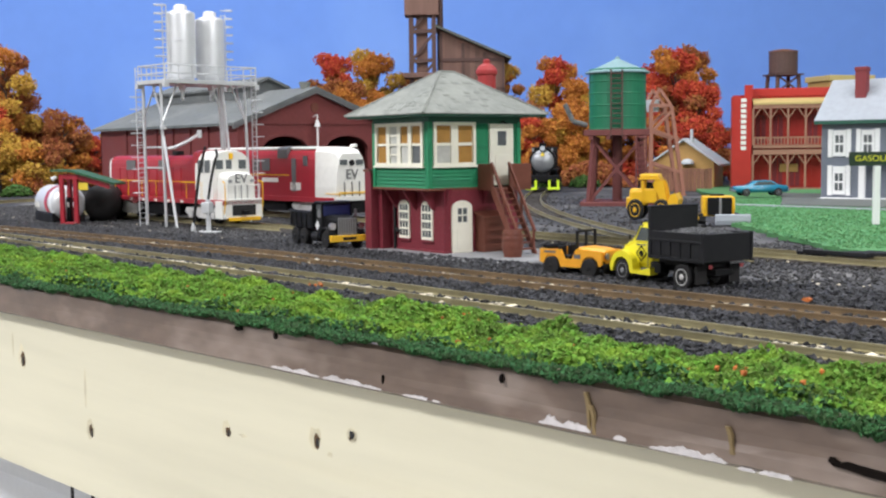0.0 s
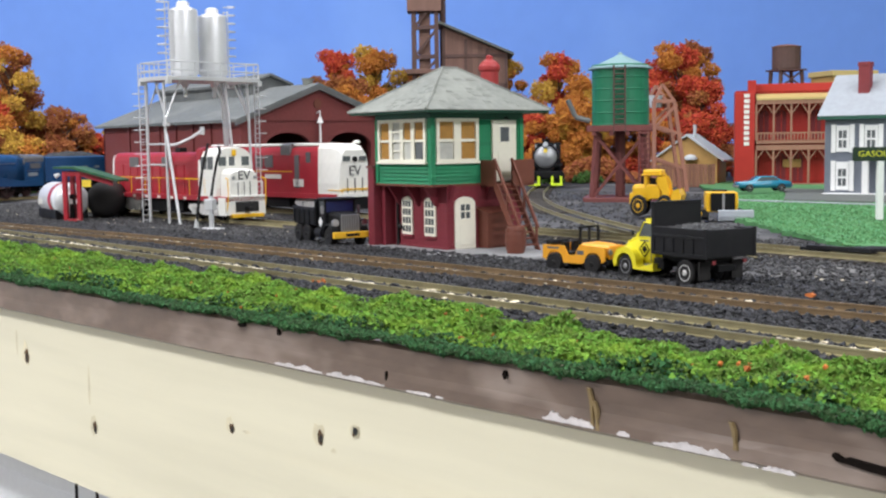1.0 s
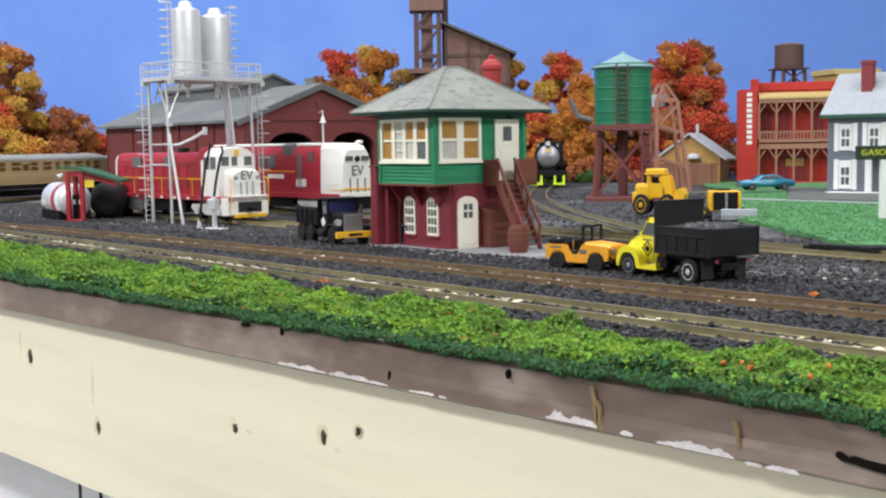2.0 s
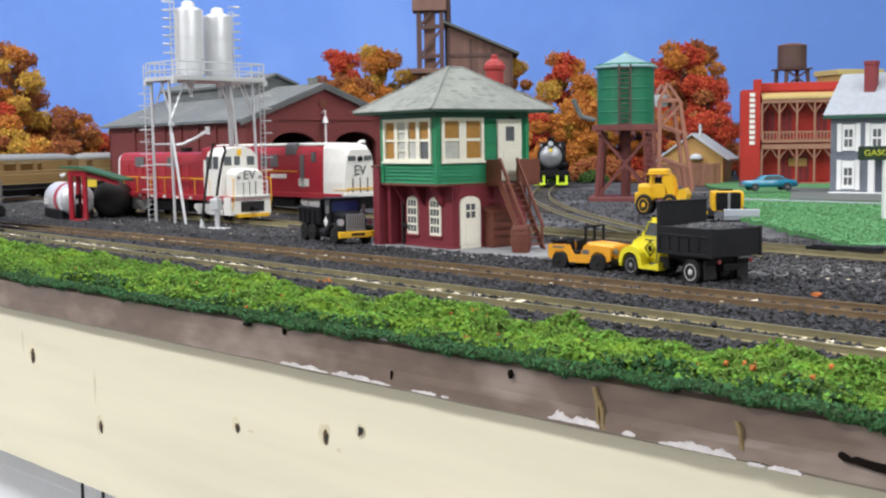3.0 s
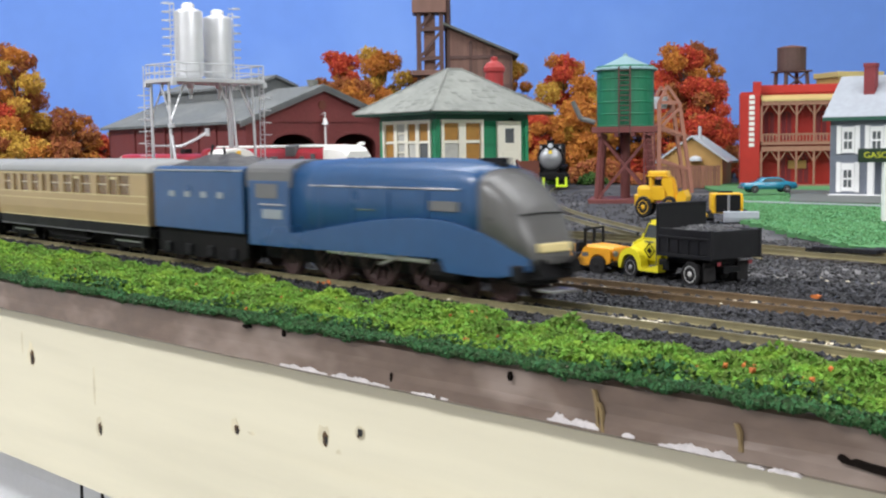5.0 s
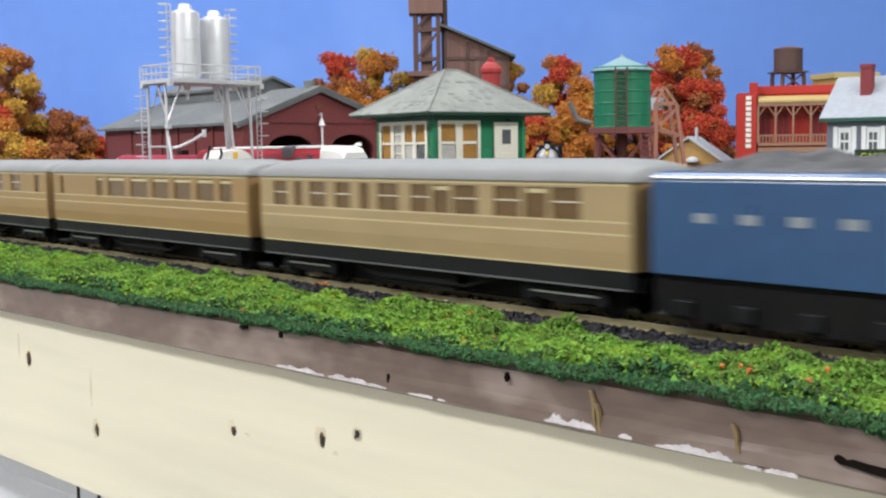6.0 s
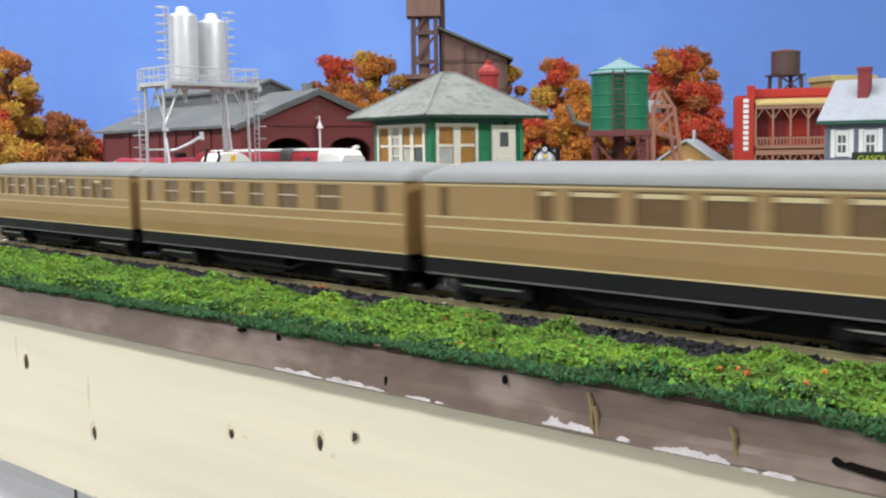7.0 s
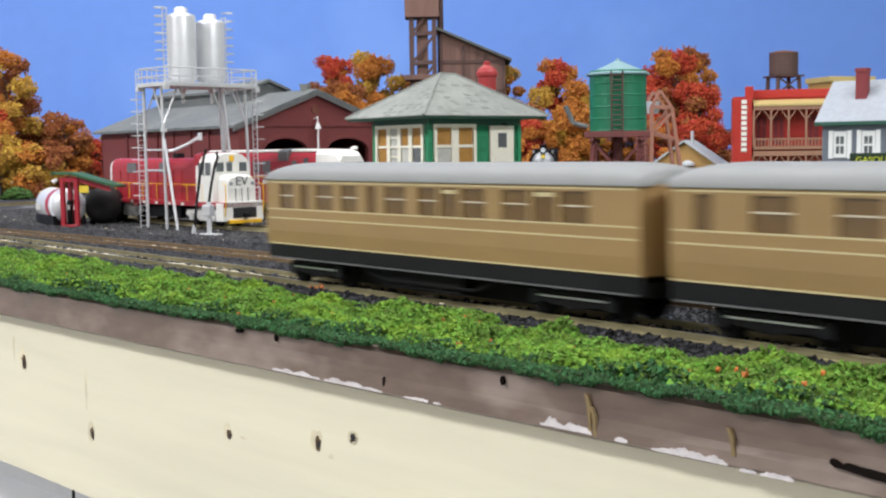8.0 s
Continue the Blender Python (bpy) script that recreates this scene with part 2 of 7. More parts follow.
def wavy_board(name, x0, x1, y0, y1, z0, z1, mat, label, amp=0.7, step=9.0):
    """A long board whose faces are slightly uneven."""
    n = int((x1 - x0) / step)
    secs = []
    for i in range(n + 1):
        x = x0 + (x1 - x0) * i / n
        a = amp * noise.noise((x / 37.0, 3.1, 0))
        b = 0.35 * amp * noise.noise((x / 23.0, 9.7, 0))
        c = amp * 0.6 * noise.noise((x / 61.0, 5.7, 0))
        d = amp * noise.noise((x / 29.0, 1.3, 4.0))
        secs.append([(x, y0 + 0.9, z0 + b - 0.2), (x, y0 - 0.5 + 0.2 * a, z0 + b + 0.8), (x, y0 - 0.1 + 0.3 * c, z0 + 3.4 + 0.8 * a), (x, y0 + 0.5 + 0.3 * c, z0 + 5.6 + 0.9 * d), (x, y0 + 0.6 + 0.3 * d, (z0 + z1) / 2 + 1.4), (x, y0 + 0.3 + 0.2 * b, z1 - 1.0), (x, y0 + 1.6, z1), (x, y1, z1), (x, y1, z0 + b)])
    return part(name, loft(secs), mat, None, label, smooth=False, kind="structure")


wavy_board("front_board", -2600, 700, 218.6, 229, -10.9, 2.4, M_FASCIA, "brown painted edge board of the layout, chipped along its lower edge")
plywood = part("plywood_skirt", box(-2600, 700, 222.8, 238, -80, -11.6), M_PLY, None, "pale unpainted plywood skirt under the edge board", kind="structure")

# room: floor, walls, ceiling
part("floor", box(-3300, 2300, -2300, 3600, -960, -940), M_FLOOR, None, "grey painted floor of the layout room", kind="structure")
part("ceiling", box(-3300, 2300, -2300, 3600, 1400, 1420), M_WALL, None, "white ceiling of the layout room", kind="structure")
part("wall_west", box(-3300, -3250, -2300, 3600, -940, 1400), M_WALL, None, "off-white room wall", kind="structure")
part("wall_east", box(2250, 2300, -2300, 3600, -940, 1400), M_WALL, None, "off-white room wall", kind="structure")
part("wall_south", box(-3250, 2250, -2300, -2250, -940, 1400), M_WALL, None, "off-white room wall", kind="structure")
part("wall_north", box(-3250, 2250, 3550, 3600, -940, 1400), M_WALL, None, "off-white room wall", kind="structure")


def backdrop():
    """Painted sky board: straight behind the yard, bent forward at both ends."""
    pts = []
    for u in np.linspace(-2.0, 2.0, 81):
        d = 2.44 - 0.20 * max(0.0, abs(u) - 1.1) ** 2
        pts.append((1000 * (-0.713 * d + 0.702 * u), 1000 * (0.701 * d + 0.712 * u)))
    bm = bmesh.new()
    lo = [bm.verts.new((x, y, -6)) for x, y in pts]
    hi = [bm.verts.new((x, y, 900)) for x, y in pts]
    lo2 = [bm.verts.new((x - 5, y + 5, -6)) for x, y in pts]
    hi2 = [bm.verts.new((x - 5, y + 5, 900)) for x, y in pts]
    for i in range(80):
        bm.faces.new((lo[i], lo[i + 1], hi[i + 1], hi[i]))
        bm.faces.new((hi[i], hi[i + 1], hi2[i + 1], hi2[i]))
        bm.faces.new((lo2[i + 1], lo2[i], hi2[i], hi2[i + 1]))
    return part("backdrop", bm, M_SKY, None, "plain sky-blue painted backdrop board behind the layout", smooth=True, kind="structure")


backdrop()

# ---- tracks ----


def rail_strip(line, side, mat, parent, s0, s1, step, name="rail"):
    secs = []
    for s in np.arange(s0, s1, step):
        x, y, psi = on_line(s, line)
        nx, ny = -math.sin(psi), math.cos(psi)
        ring = []
        for o, z in ((-0.8, 1.2), (-0.8, 1.6), (-0.2, 1.9), (-0.2, 3.2), (-0.45, 3.4), (-0.45, 4.0), (0.45, 4.0), (0.45, 3.4), (0.2, 3.2), (0.2, 1.9), (0.8, 1.6), (0.8, 1.2)):
            d = side * 8.75 + o
            ring.append((x * 1000 + nx * d, y * 1000 + ny * d, z))
        secs.append(ring)
    return part(name, loft(secs), mat, parent)


def ties(line, parent, s0, s1, mesh):
    for s in np.arange(s0, s1, 0.0072):
        x, y, psi = on_line(s, line)
        tie = new("tie", mesh)
        tie.parent = parent
        tie.matrix_basis = pose(x + random.uniform(-2, 2) * 0.0003, y, random.uniform(-2, 2) * 0.0001, 0, 0, math.degrees(psi) + random.uniform(-1.5, 1.5))


tie_bm = box(-1.3, 1.3, -15, 15, -0.6, 1.3, 0.25)
bmesh.ops.scale(tie_bm, vec=(MM, MM, MM), verts=tie_bm.verts)
tie_mesh = bpy.data.meshes.new("tie")
tie_bm.to_mesh(tie_mesh)
tie_bm.free()
tie_mesh.materials.append(M_TIE)

main_track = thing("main_track", "weathered brass model railway track in black ballast", "railway track", group="tracks")
for side in (-1, 1):
    rail_strip(LINE, side, M_RAIL, main_track, -1.9, 1.2, 0.012)
ties(LINE, main_track, -0.35, 0.75, tie_mesh)

LINE_B = np.array([(s, -1.1 + s, 0.368 + 0.012 * math.sin(max(0.0, min(1.0, s / 0.9)) * math.pi) - 0.01 * s, 0.0) for s in np.arange(0, 2.0, 0.01)])
LINE_B[:, 3] = np.gradient(LINE_B[:, 2], LINE_B[:, 1])
passing_track = thing("passing_track", "rusty brown model railway track in black ballast", "railway track", group="tracks")
for side in (-1, 1):
    rail_strip(LINE_B, side, M_RAILRUST, passing_track, 0.0, 1.9, 0.02)
ties(LINE_B, passing_track, 0.3, 1.2, tie_mesh)


def straight_line(x0, y0, x1, y1, n=60, bow=0.0):
    out = []
    length = math.hypot(x1 - x0, y1 - y0)
    for i in range(n + 1):
        u = i / n
        b = bow * math.sin(math.pi * u)
        out.append((u * length, x0 + (x1 - x0) * u - (y1 - y0) / length * b, y0 + (y1 - y0) * u + (x1 - x0) / length * b, 0.0))
    a = np.array(out)
    a[:, 3] = np.unwrap(np.arctan2(np.gradient(a[:, 2]), np.gradient(a[:, 1])))
    return a


def yard_track(x0, y0, x1, y1, bow=0.0):
    line = straight_line(x0, y0, x1, y1, bow=bow)
    t = thing("yard_track", "dull brass yard siding half sunk in dark ballast", "railway track", group="tracks")
    for side in (-1, 1):
        rail_strip(line, side, M_RAIL, t, 0.0, float(line[-1, 0]), 0.02)
    ties(line, t, 0.0, min(0.6, float(line[-1, 0])), tie_mesh)
    return t


yard_track(-1.05, 0.535, -0.66, 0.508)
yard_track(-1.10, 0.632, -0.60, 0.604)
yard_track(-1.02, 1.20, -0.30, 0.50, bow=-0.05)
yard_track(-0.60, 0.58, 0.30, 0.44, bow=0.01)

# ---- the express train ----
M_BLUE = material("garter_blue_paint", (0.015, 0.066, 0.168), 0.34, vary=0.14, scale=150, coarse=20, bump=0.05, spec=0.5, coat=0.15)
M_GREYNOSE = material("dark_grey_smokebox_paint", (0.13, 0.13, 0.13), 0.4, vary=0.12)
M_BLACK = material("satin_black_plastic", (0.008, 0.008, 0.009), 0.5, spec=0.2, vary=0.3, scale=300)
M_UNDER = material("dusty_black_underframe", (0.007, 0.007, 0.007), 0.65, spec=0.12, vary=0.4, scale=250, second=(0.020, 0.018, 0.016), second_amount=0.25)
M_WHEEL = material("brown_red_wheel", (0.040, 0.020, 0.018), 0.5, vary=0.3)
M_STEEL = material("bright_steel", (0.55, 0.55, 0.55), 0.3, metal=0.9, vary=0.15)
M_SMOKEBOX = material("smokebox_grey", (0.10, 0.098, 0.094), 0.34, vary=0.25, scale=120, spec=0.5)
M_TEAK = material("pale_teak_side", (0.295, 0.190, 0.078), 0.40, vary=0.12, scale=120, coarse=14, bump=0.05, second=(0.34, 0.185, 0.065), second_amount=0.45, stretch=(0.3, 1, 1))
M_TEAKPALE = material("paler_teak_side", (0.350, 0.255, 0.130), 0.40, vary=0.12, scale=120, coarse=14, bump=0.05, second=(0.36, 0.25, 0.10), second_amount=0.45, stretch=(0.3, 1, 1))
M_TEAKEND = material("teak_end", (0.33, 0.205, 0.085), 0.45, vary=0.1)
M_LINING = material("cream_lining", (0.55, 0.46, 0.25), 0.5, vary=0.05)
M_PANE = material("brown_coach_window", (0.125, 0.070, 0.020), 0.18, vary=0.2, spec=0.6)
M_WHITEBAR = material("white_window_bar", (0.60, 0.52, 0.38), 0.5, vary=0.05)
M_ROOF = material("pale_grey_roof", (0.245, 0.25, 0.245), 0.62, vary=0.1, scale=80, coarse=12)
M_COALS = material("loose_coal", (0.034, 0.034, 0.036), 0.5, vary=0.3, island=0.6)
M_LETTER = material("faded_silver_lettering", (0.24, 0.27, 0.29), 0.5, vary=0.1)
M_YELLOWBAR = material("yellow_number_bar", (0.75, 0.62, 0.30), 0.5, vary=0.1)


def wheel(r, width, bm=None, at=(0, 0, 0)):
    """A flanged, spoked-looking wheel with its axle along y."""
    bm = bm or bmesh.new()
    x, y, z = at
    m = Matrix.Translation((x, y, z)) @ Matrix.Rotation(radians(90), 4, "X")
    lathe([(r * 0.18, width * 0.5), (r * 0.2, width * 0.62), (r * 0.3, width * 0.3), (r * 0.78, width * 0.25), (r * 0.82, width * 0.5), (r, width * 0.5), (r, -width * 0.4),
           (r * 1.1, -width * 0.5), (r * 0.2, -width * 0.5)], 24, bm, m)
    return bm


def wheelset(name, x, r, parent, mat, spokes=0, gauge=8.2):
    bm = bmesh.new()
    for s in (-1, 1):
        m = Matrix.Rotation(radians(180), 4, "Z") if s > 0 else Matrix()
        tmp = wheel(r, 2.6)
        bmesh.ops.transform(tmp, matrix=Matrix.Translation((0, s * gauge, 0)) @ m, verts=tmp.verts)
        me = bpy.data.meshes.new("tmp")
        tmp.to_mesh(me)
        tmp.free()
        bm.from_mesh(me)
        bpy.data.meshes.remove(me)
        for k in range(spokes):
            a = 2 * math.pi * k / spokes
            cyl((0, s * (gauge + 1.2), 0), (math.cos(a) * r * 0.85, s * (gauge + 1.2), math.sin(a) * r * 0.85), 0.5, seg=5, bm=bm)
    cyl((0, -gauge, 0), (0, gauge, 0), 1.2, seg=8, bm=bm)
    ob = part(name, bm, mat, parent)
    ob.matrix_basis = Matrix.Translation((x * MM, 0, r * MM))
    return ob


def arch_ring(x, hw, top, bottom, n=8, full=2.6):
    """A ring across the body: upright sides with a rounded top."""
    pts = [(x, -hw, bottom)]
    spring = bottom + (top - bottom) * 0.55
    for k in range(n + 1):
        a = math.pi * (1 - k / n)
        c, s = math.cos(a), math.sin(a)
        pts.append((x, hw * math.copysign(abs(c) ** (2 / full), c), spring + (top - spring) * abs(s) ** (2 / full)))
    pts.append((x, hw, bottom))
    return pts


TRAIN, DRIVERS = [], []


def streamlined_engine():
    e = thing("steam_engine", "streamlined blue steam locomotive with dark grey wedge nose, running", "locomotive")
    def casing_ring(x, hw, top, shoulder):
        ring = [(x, -hw, 14), (x, -hw, shoulder)]
        for k in range(1, 16):
            a = math.pi * (1 - k / 16)
            c, d = math.cos(a), math.sin(a)
            ring.append((x, (hw - 0.3) * math.copysign(abs(c) ** 0.8, c), shoulder + (top - shoulder) * d ** 0.8))
        return ring + [(x, hw, shoulder), (x, hw, 14)]

    part("casing", loft([casing_ring(x, h, t, 39) for x, h, t in ((-60, 15.9, 49.6), (-42, 15.8, 50.2), (0, 15.5, 50.6), (40, 15.3, 50.4), (58, 15.2, 49.8), (66, 15.1, 48.8), (73, 15.0, 46.8))]), M_BLUE, e, "blue streamlined boiler casing", smooth=True)
    nose = part("nose", loft([casing_ring(x, h, t, t * 0.86) for x, h, t in ((73, 14.95, 46.7), (77, 14.8, 44.4), (82, 14.5, 41.2), (87, 13.9, 37.2), (91, 13.0, 33.0), (94, 12.0, 28.4), (97, 10.6, 23.0), (98.4, 9.6, 18.6))]), M_SMOKEBOX, e, "dark grey wedge-shaped smokebox front", smooth=True)
    part("number_bar", box(97.4, 99.4, -7.6, 7.6, 18.2, 21.2, 0.3), M_YELLOWBAR, nose, "small yellowish number bar")
    part("door_seam", tube([(92.4, -11.2, 31.0), (92.6, 0, 31.4), (92.4, 11.2, 31.0)], 0.3, 5), M_BLACK, nose)
    for s in (-1, 1):
        # (x, half-width, lower edge, upper edge) of the skirt
        skirt = [(-97, 17.4, 12.6, 22.0), (-60, 17.4, 12.8, 18.6), (-50, 17.5, 13.0, 19.2), (-30, 17.6, 13.3, 21.8), (-10, 17.7, 13.6, 24.4), (12, 17.7, 13.9, 26.8), (34, 17.6, 14.2, 28.0), (52, 17.4, 14.5, 27.8),
                 (55, 17.3, 9.8, 27.5), (66, 16.8, 9.4, 26.0), (76, 16.0, 9.2, 23.8), (85, 14.6, 9.6, 20.8), (92, 12.8, 10.6, 18.0), (97, 10.8, 12.2, 15.6)]
        part("side_valance", loft([[(x, s * w, lo), (x, s * w, hi), (x, s * (w - 2.2), hi + 0.2), (x, s * (w - 2.2), lo)] for x, w, lo, hi in skirt]), M_BLUE, e, "blue curved side valance over the wheels")
        part("valance_edge", tube([(x, s * (w - 0.5), hi) for x, w, lo, hi in skirt[1:]], 0.55, 6), M_BLUE, e)
        # steel handrail also draws the bright highlight along the casing's shoulder crease
        part("handrail", tube([(-44, s * 15.9, 39.4), (62, s * 15.5, 39.4)], 0.35, 6), M_STEEL, e)
        for x in (-36, -10, 16, 42):
            part("boiler_band", box(x - 0.25, x + 0.25, s * 15.4, s * 15.95, 20, 38.5), M_BLUE, e)
        part("nameplate", box(44, 62, s * 14.9, s * 15.9, 31.5, 35.0), M_GREYNOSE, e)
        part("side_flash", tube([(-8, s * 15.8, 30.6), (6, s * 15.8, 30.6)], 0.25, 5), M_STEEL, e)
        part("connecting_rod", box(-36, 48, s * 12.2, s * 13.2, 11.4, 13.2, 0.3), M_STEEL, e)
        part("valve_rod", tube([(6, s * 13.4, 9.5), (28, s * 13.6, 15.0), (46, s * 13.6, 14.2)], 0.7, 6), M_STEEL, e)
        part("cylinder", cyl((44, s * 12, 10), (62, s * 12, 10), 5, seg=16), M_UNDER, e)
        bf = cyl((95, s * 8.6, 13.4), (100.5, s * 8.6, 13.4), 1.4, seg=12)
        cyl((100.5, s * 8.6, 13.4), (101.5, s * 8.6, 13.4), 3.0, seg=16, bm=bf)
        part("buffer", bf, M_BLACK, e)
        cab = box(-97, -60, s * 15.2, s * 17.2, 18, 41, 0.4)
        side = part("cab_side", cab, M_BLUE, e)
        part("cab_window", box(-90, -70, s * 16.9, s * 17.5, 33.4, 39.6), M_GREYNOSE, side, "dark cab window")
        part("number_bar", box(-84, -66, s * 17.1, s * 17.6, 24.6, 28.6), M_LETTER, side, "pale number bar under the window")
        part("cab_rail", box(-86, -64, s * 17.1, s * 17.8, 30.4, 31.0), M_STEEL, side)
    part("cab_roof", loft([arch_ring(x, 17, 50, 38, 12, 2.3) for x in (-99, -59)]), M_GREYNOSE, e, "dark grey curved cab roof", smooth=False)
    part("cab_front", box(-62, -58, -15.5, 15.5, 20, 46, 1), M_BLUE, e)
    part("chimney", loft([[(x * 1.0 + 66, y, z) for x, y in ((-7, -2.6), (5, -2.6), (7, 0), (5, 2.6), (-7, 2.6), (-9, 0))] for z in (45, 50.4)]), M_BLACK, e, "low black double chimney")
    part("frame", box(-96, 92, -9, 9, 6, 14, 0.6), M_UNDER, e)
    part("buffer_beam", box(90, 95, -14, 14, 8, 14, 0.8), M_BLACK, e)
    part("front_coupling", box(94, 105, -6, 6, 4.5, 5.4, 0.3), M_STEEL, e)
    for x in (-36, 0, 36):
        DRIVERS.append((wheelset("driving_wheel", x, 12.6, e, M_WHEEL, 12), 0.0126))
    for x, r in ((58, 6), (80, 6), (-72, 7)):
        wheelset("small_wheel", x, r, e, M_WHEEL)
    for o in e.children_recursive:       # shorten the drawing to the true wheelbase
        if "wheel" in o.name:
            o.location.x *= 0.875
        else:
            o.data.transform(Matrix.Diagonal((0.875, 1, 1, 1)))
    return e


def engine_tender():
    e = thing("tender", "blue engine tender loaded with coal, coupled behind the locomotive", "tender")
    poly = []
    for y, z in ((-16.6, 15), (-16.6, 42), (-16.0, 43.6), (-14.6, 44.6), (-13.4, 45), (13.4, 45), (14.6, 44.6), (16.0, 43.6), (16.6, 42), (16.6, 15)):
        poly.append((y, z))
    body = part("body", prism(poly, "x", -43, 42), M_BLUE, e, "blue tender tank")
    for s in (-1, 1):
        for k in range(4):
            x = 22 - k * 15.5
            part("letter_bar", box(x - 2.9, x + 2.9, s * 16.5, s * 16.9, 30.4, 33.2), M_LETTER, body, "faded pale lettering patch")
        # near flange in bright steel: the highlight on the top edge, put into the colour
        part("top_flange", box(-42.5, 41.5, s * 15.4, s * 16.8, 42.8, 43.6, 0.2), M_STEEL if s < 0 else M_BLUE, body)
        part("frame_plate", prism([(-43, 6), (-38, 3.5), (36, 3.5), (42, 6), (42, 17), (-43, 17)], "y", s * 12.6, s * 14.6), M_UNDER, e)
        for x in (-32, -11, 10, 31):
            part("axle_box", box(x - 3, x + 3, s * 14.4, s * 16.2, 4.5, 9.5, 0.5), M_BLACK, e)
    coal = bmesh.new()
    bmesh.ops.create_grid(coal, x_segments=24, y_segments=12, size=1)
    for v in coal.verts:
        v.co = Vector((v.co.x * 38, v.co.y * 13, 44.6 + 7 * (1 - abs(v.co.x) ** 3) * (1 - v.co.y ** 2) * (0.8 + 0.4 * noise.noise(v.co * 4)) + noise.noise(v.co * 13)))
    part("coal_load", coal, M_COALS, e, "heap of black coal")
    part("underframe", box(-43, 42, -9, 9, 5, 17), M_UNDER, e)
    for x in (-32, -11, 10, 31):
        wheelset("tender_wheel", x, 6.6, e, M_WHEEL)
    for o in e.children_recursive:       # tank and coal stand on the frame plates
        if o.name.split(".")[0] in ("body", "letter_bar", "top_flange", "coal_load"):
            o.data.transform(Matrix.Translation((0, 0, 0.0018)))
    part("drawbar", box(41, 47, -3, 3, 7, 9), M_BLACK, e)
    return e


# windows: (start, end) as shares of the coach's length from its rear end, and whether the window has a white bar
SALOON = [(0.05, 0.10, 1), (0.125, 0.155, 0), (0.18, 0.235, 1), (0.265, 0.315, 1), (0.345, 0.375, 0), (0.40, 0.46, 1), (0.495, 0.545, 1), (0.555, 0.60, 2), (0.61, 0.67, 1), (0.71, 0.77, 1), (0.78, 0.83, 2), (0.84, 0.90, 1)]
CORRIDOR = [(0.045, 0.065, 0), (0.27, 0.305, 2), (0.335, 0.43, 2), (0.46, 0.55, 2), (0.575, 0.655, 2), (0.68, 0.76, 2), (0.785, 0.86, 2), (0.885, 0.935, 2)]
KITCHEN = [(0.04, 0.07, 0), (0.13, 0.19, 1), (0.25, 0.31, 1), (0.375, 0.435, 1), (0.495, 0.545, 1), (0.60, 0.67, 1), (0.735, 0.81, 1), (0.915, 0.95, 0)]


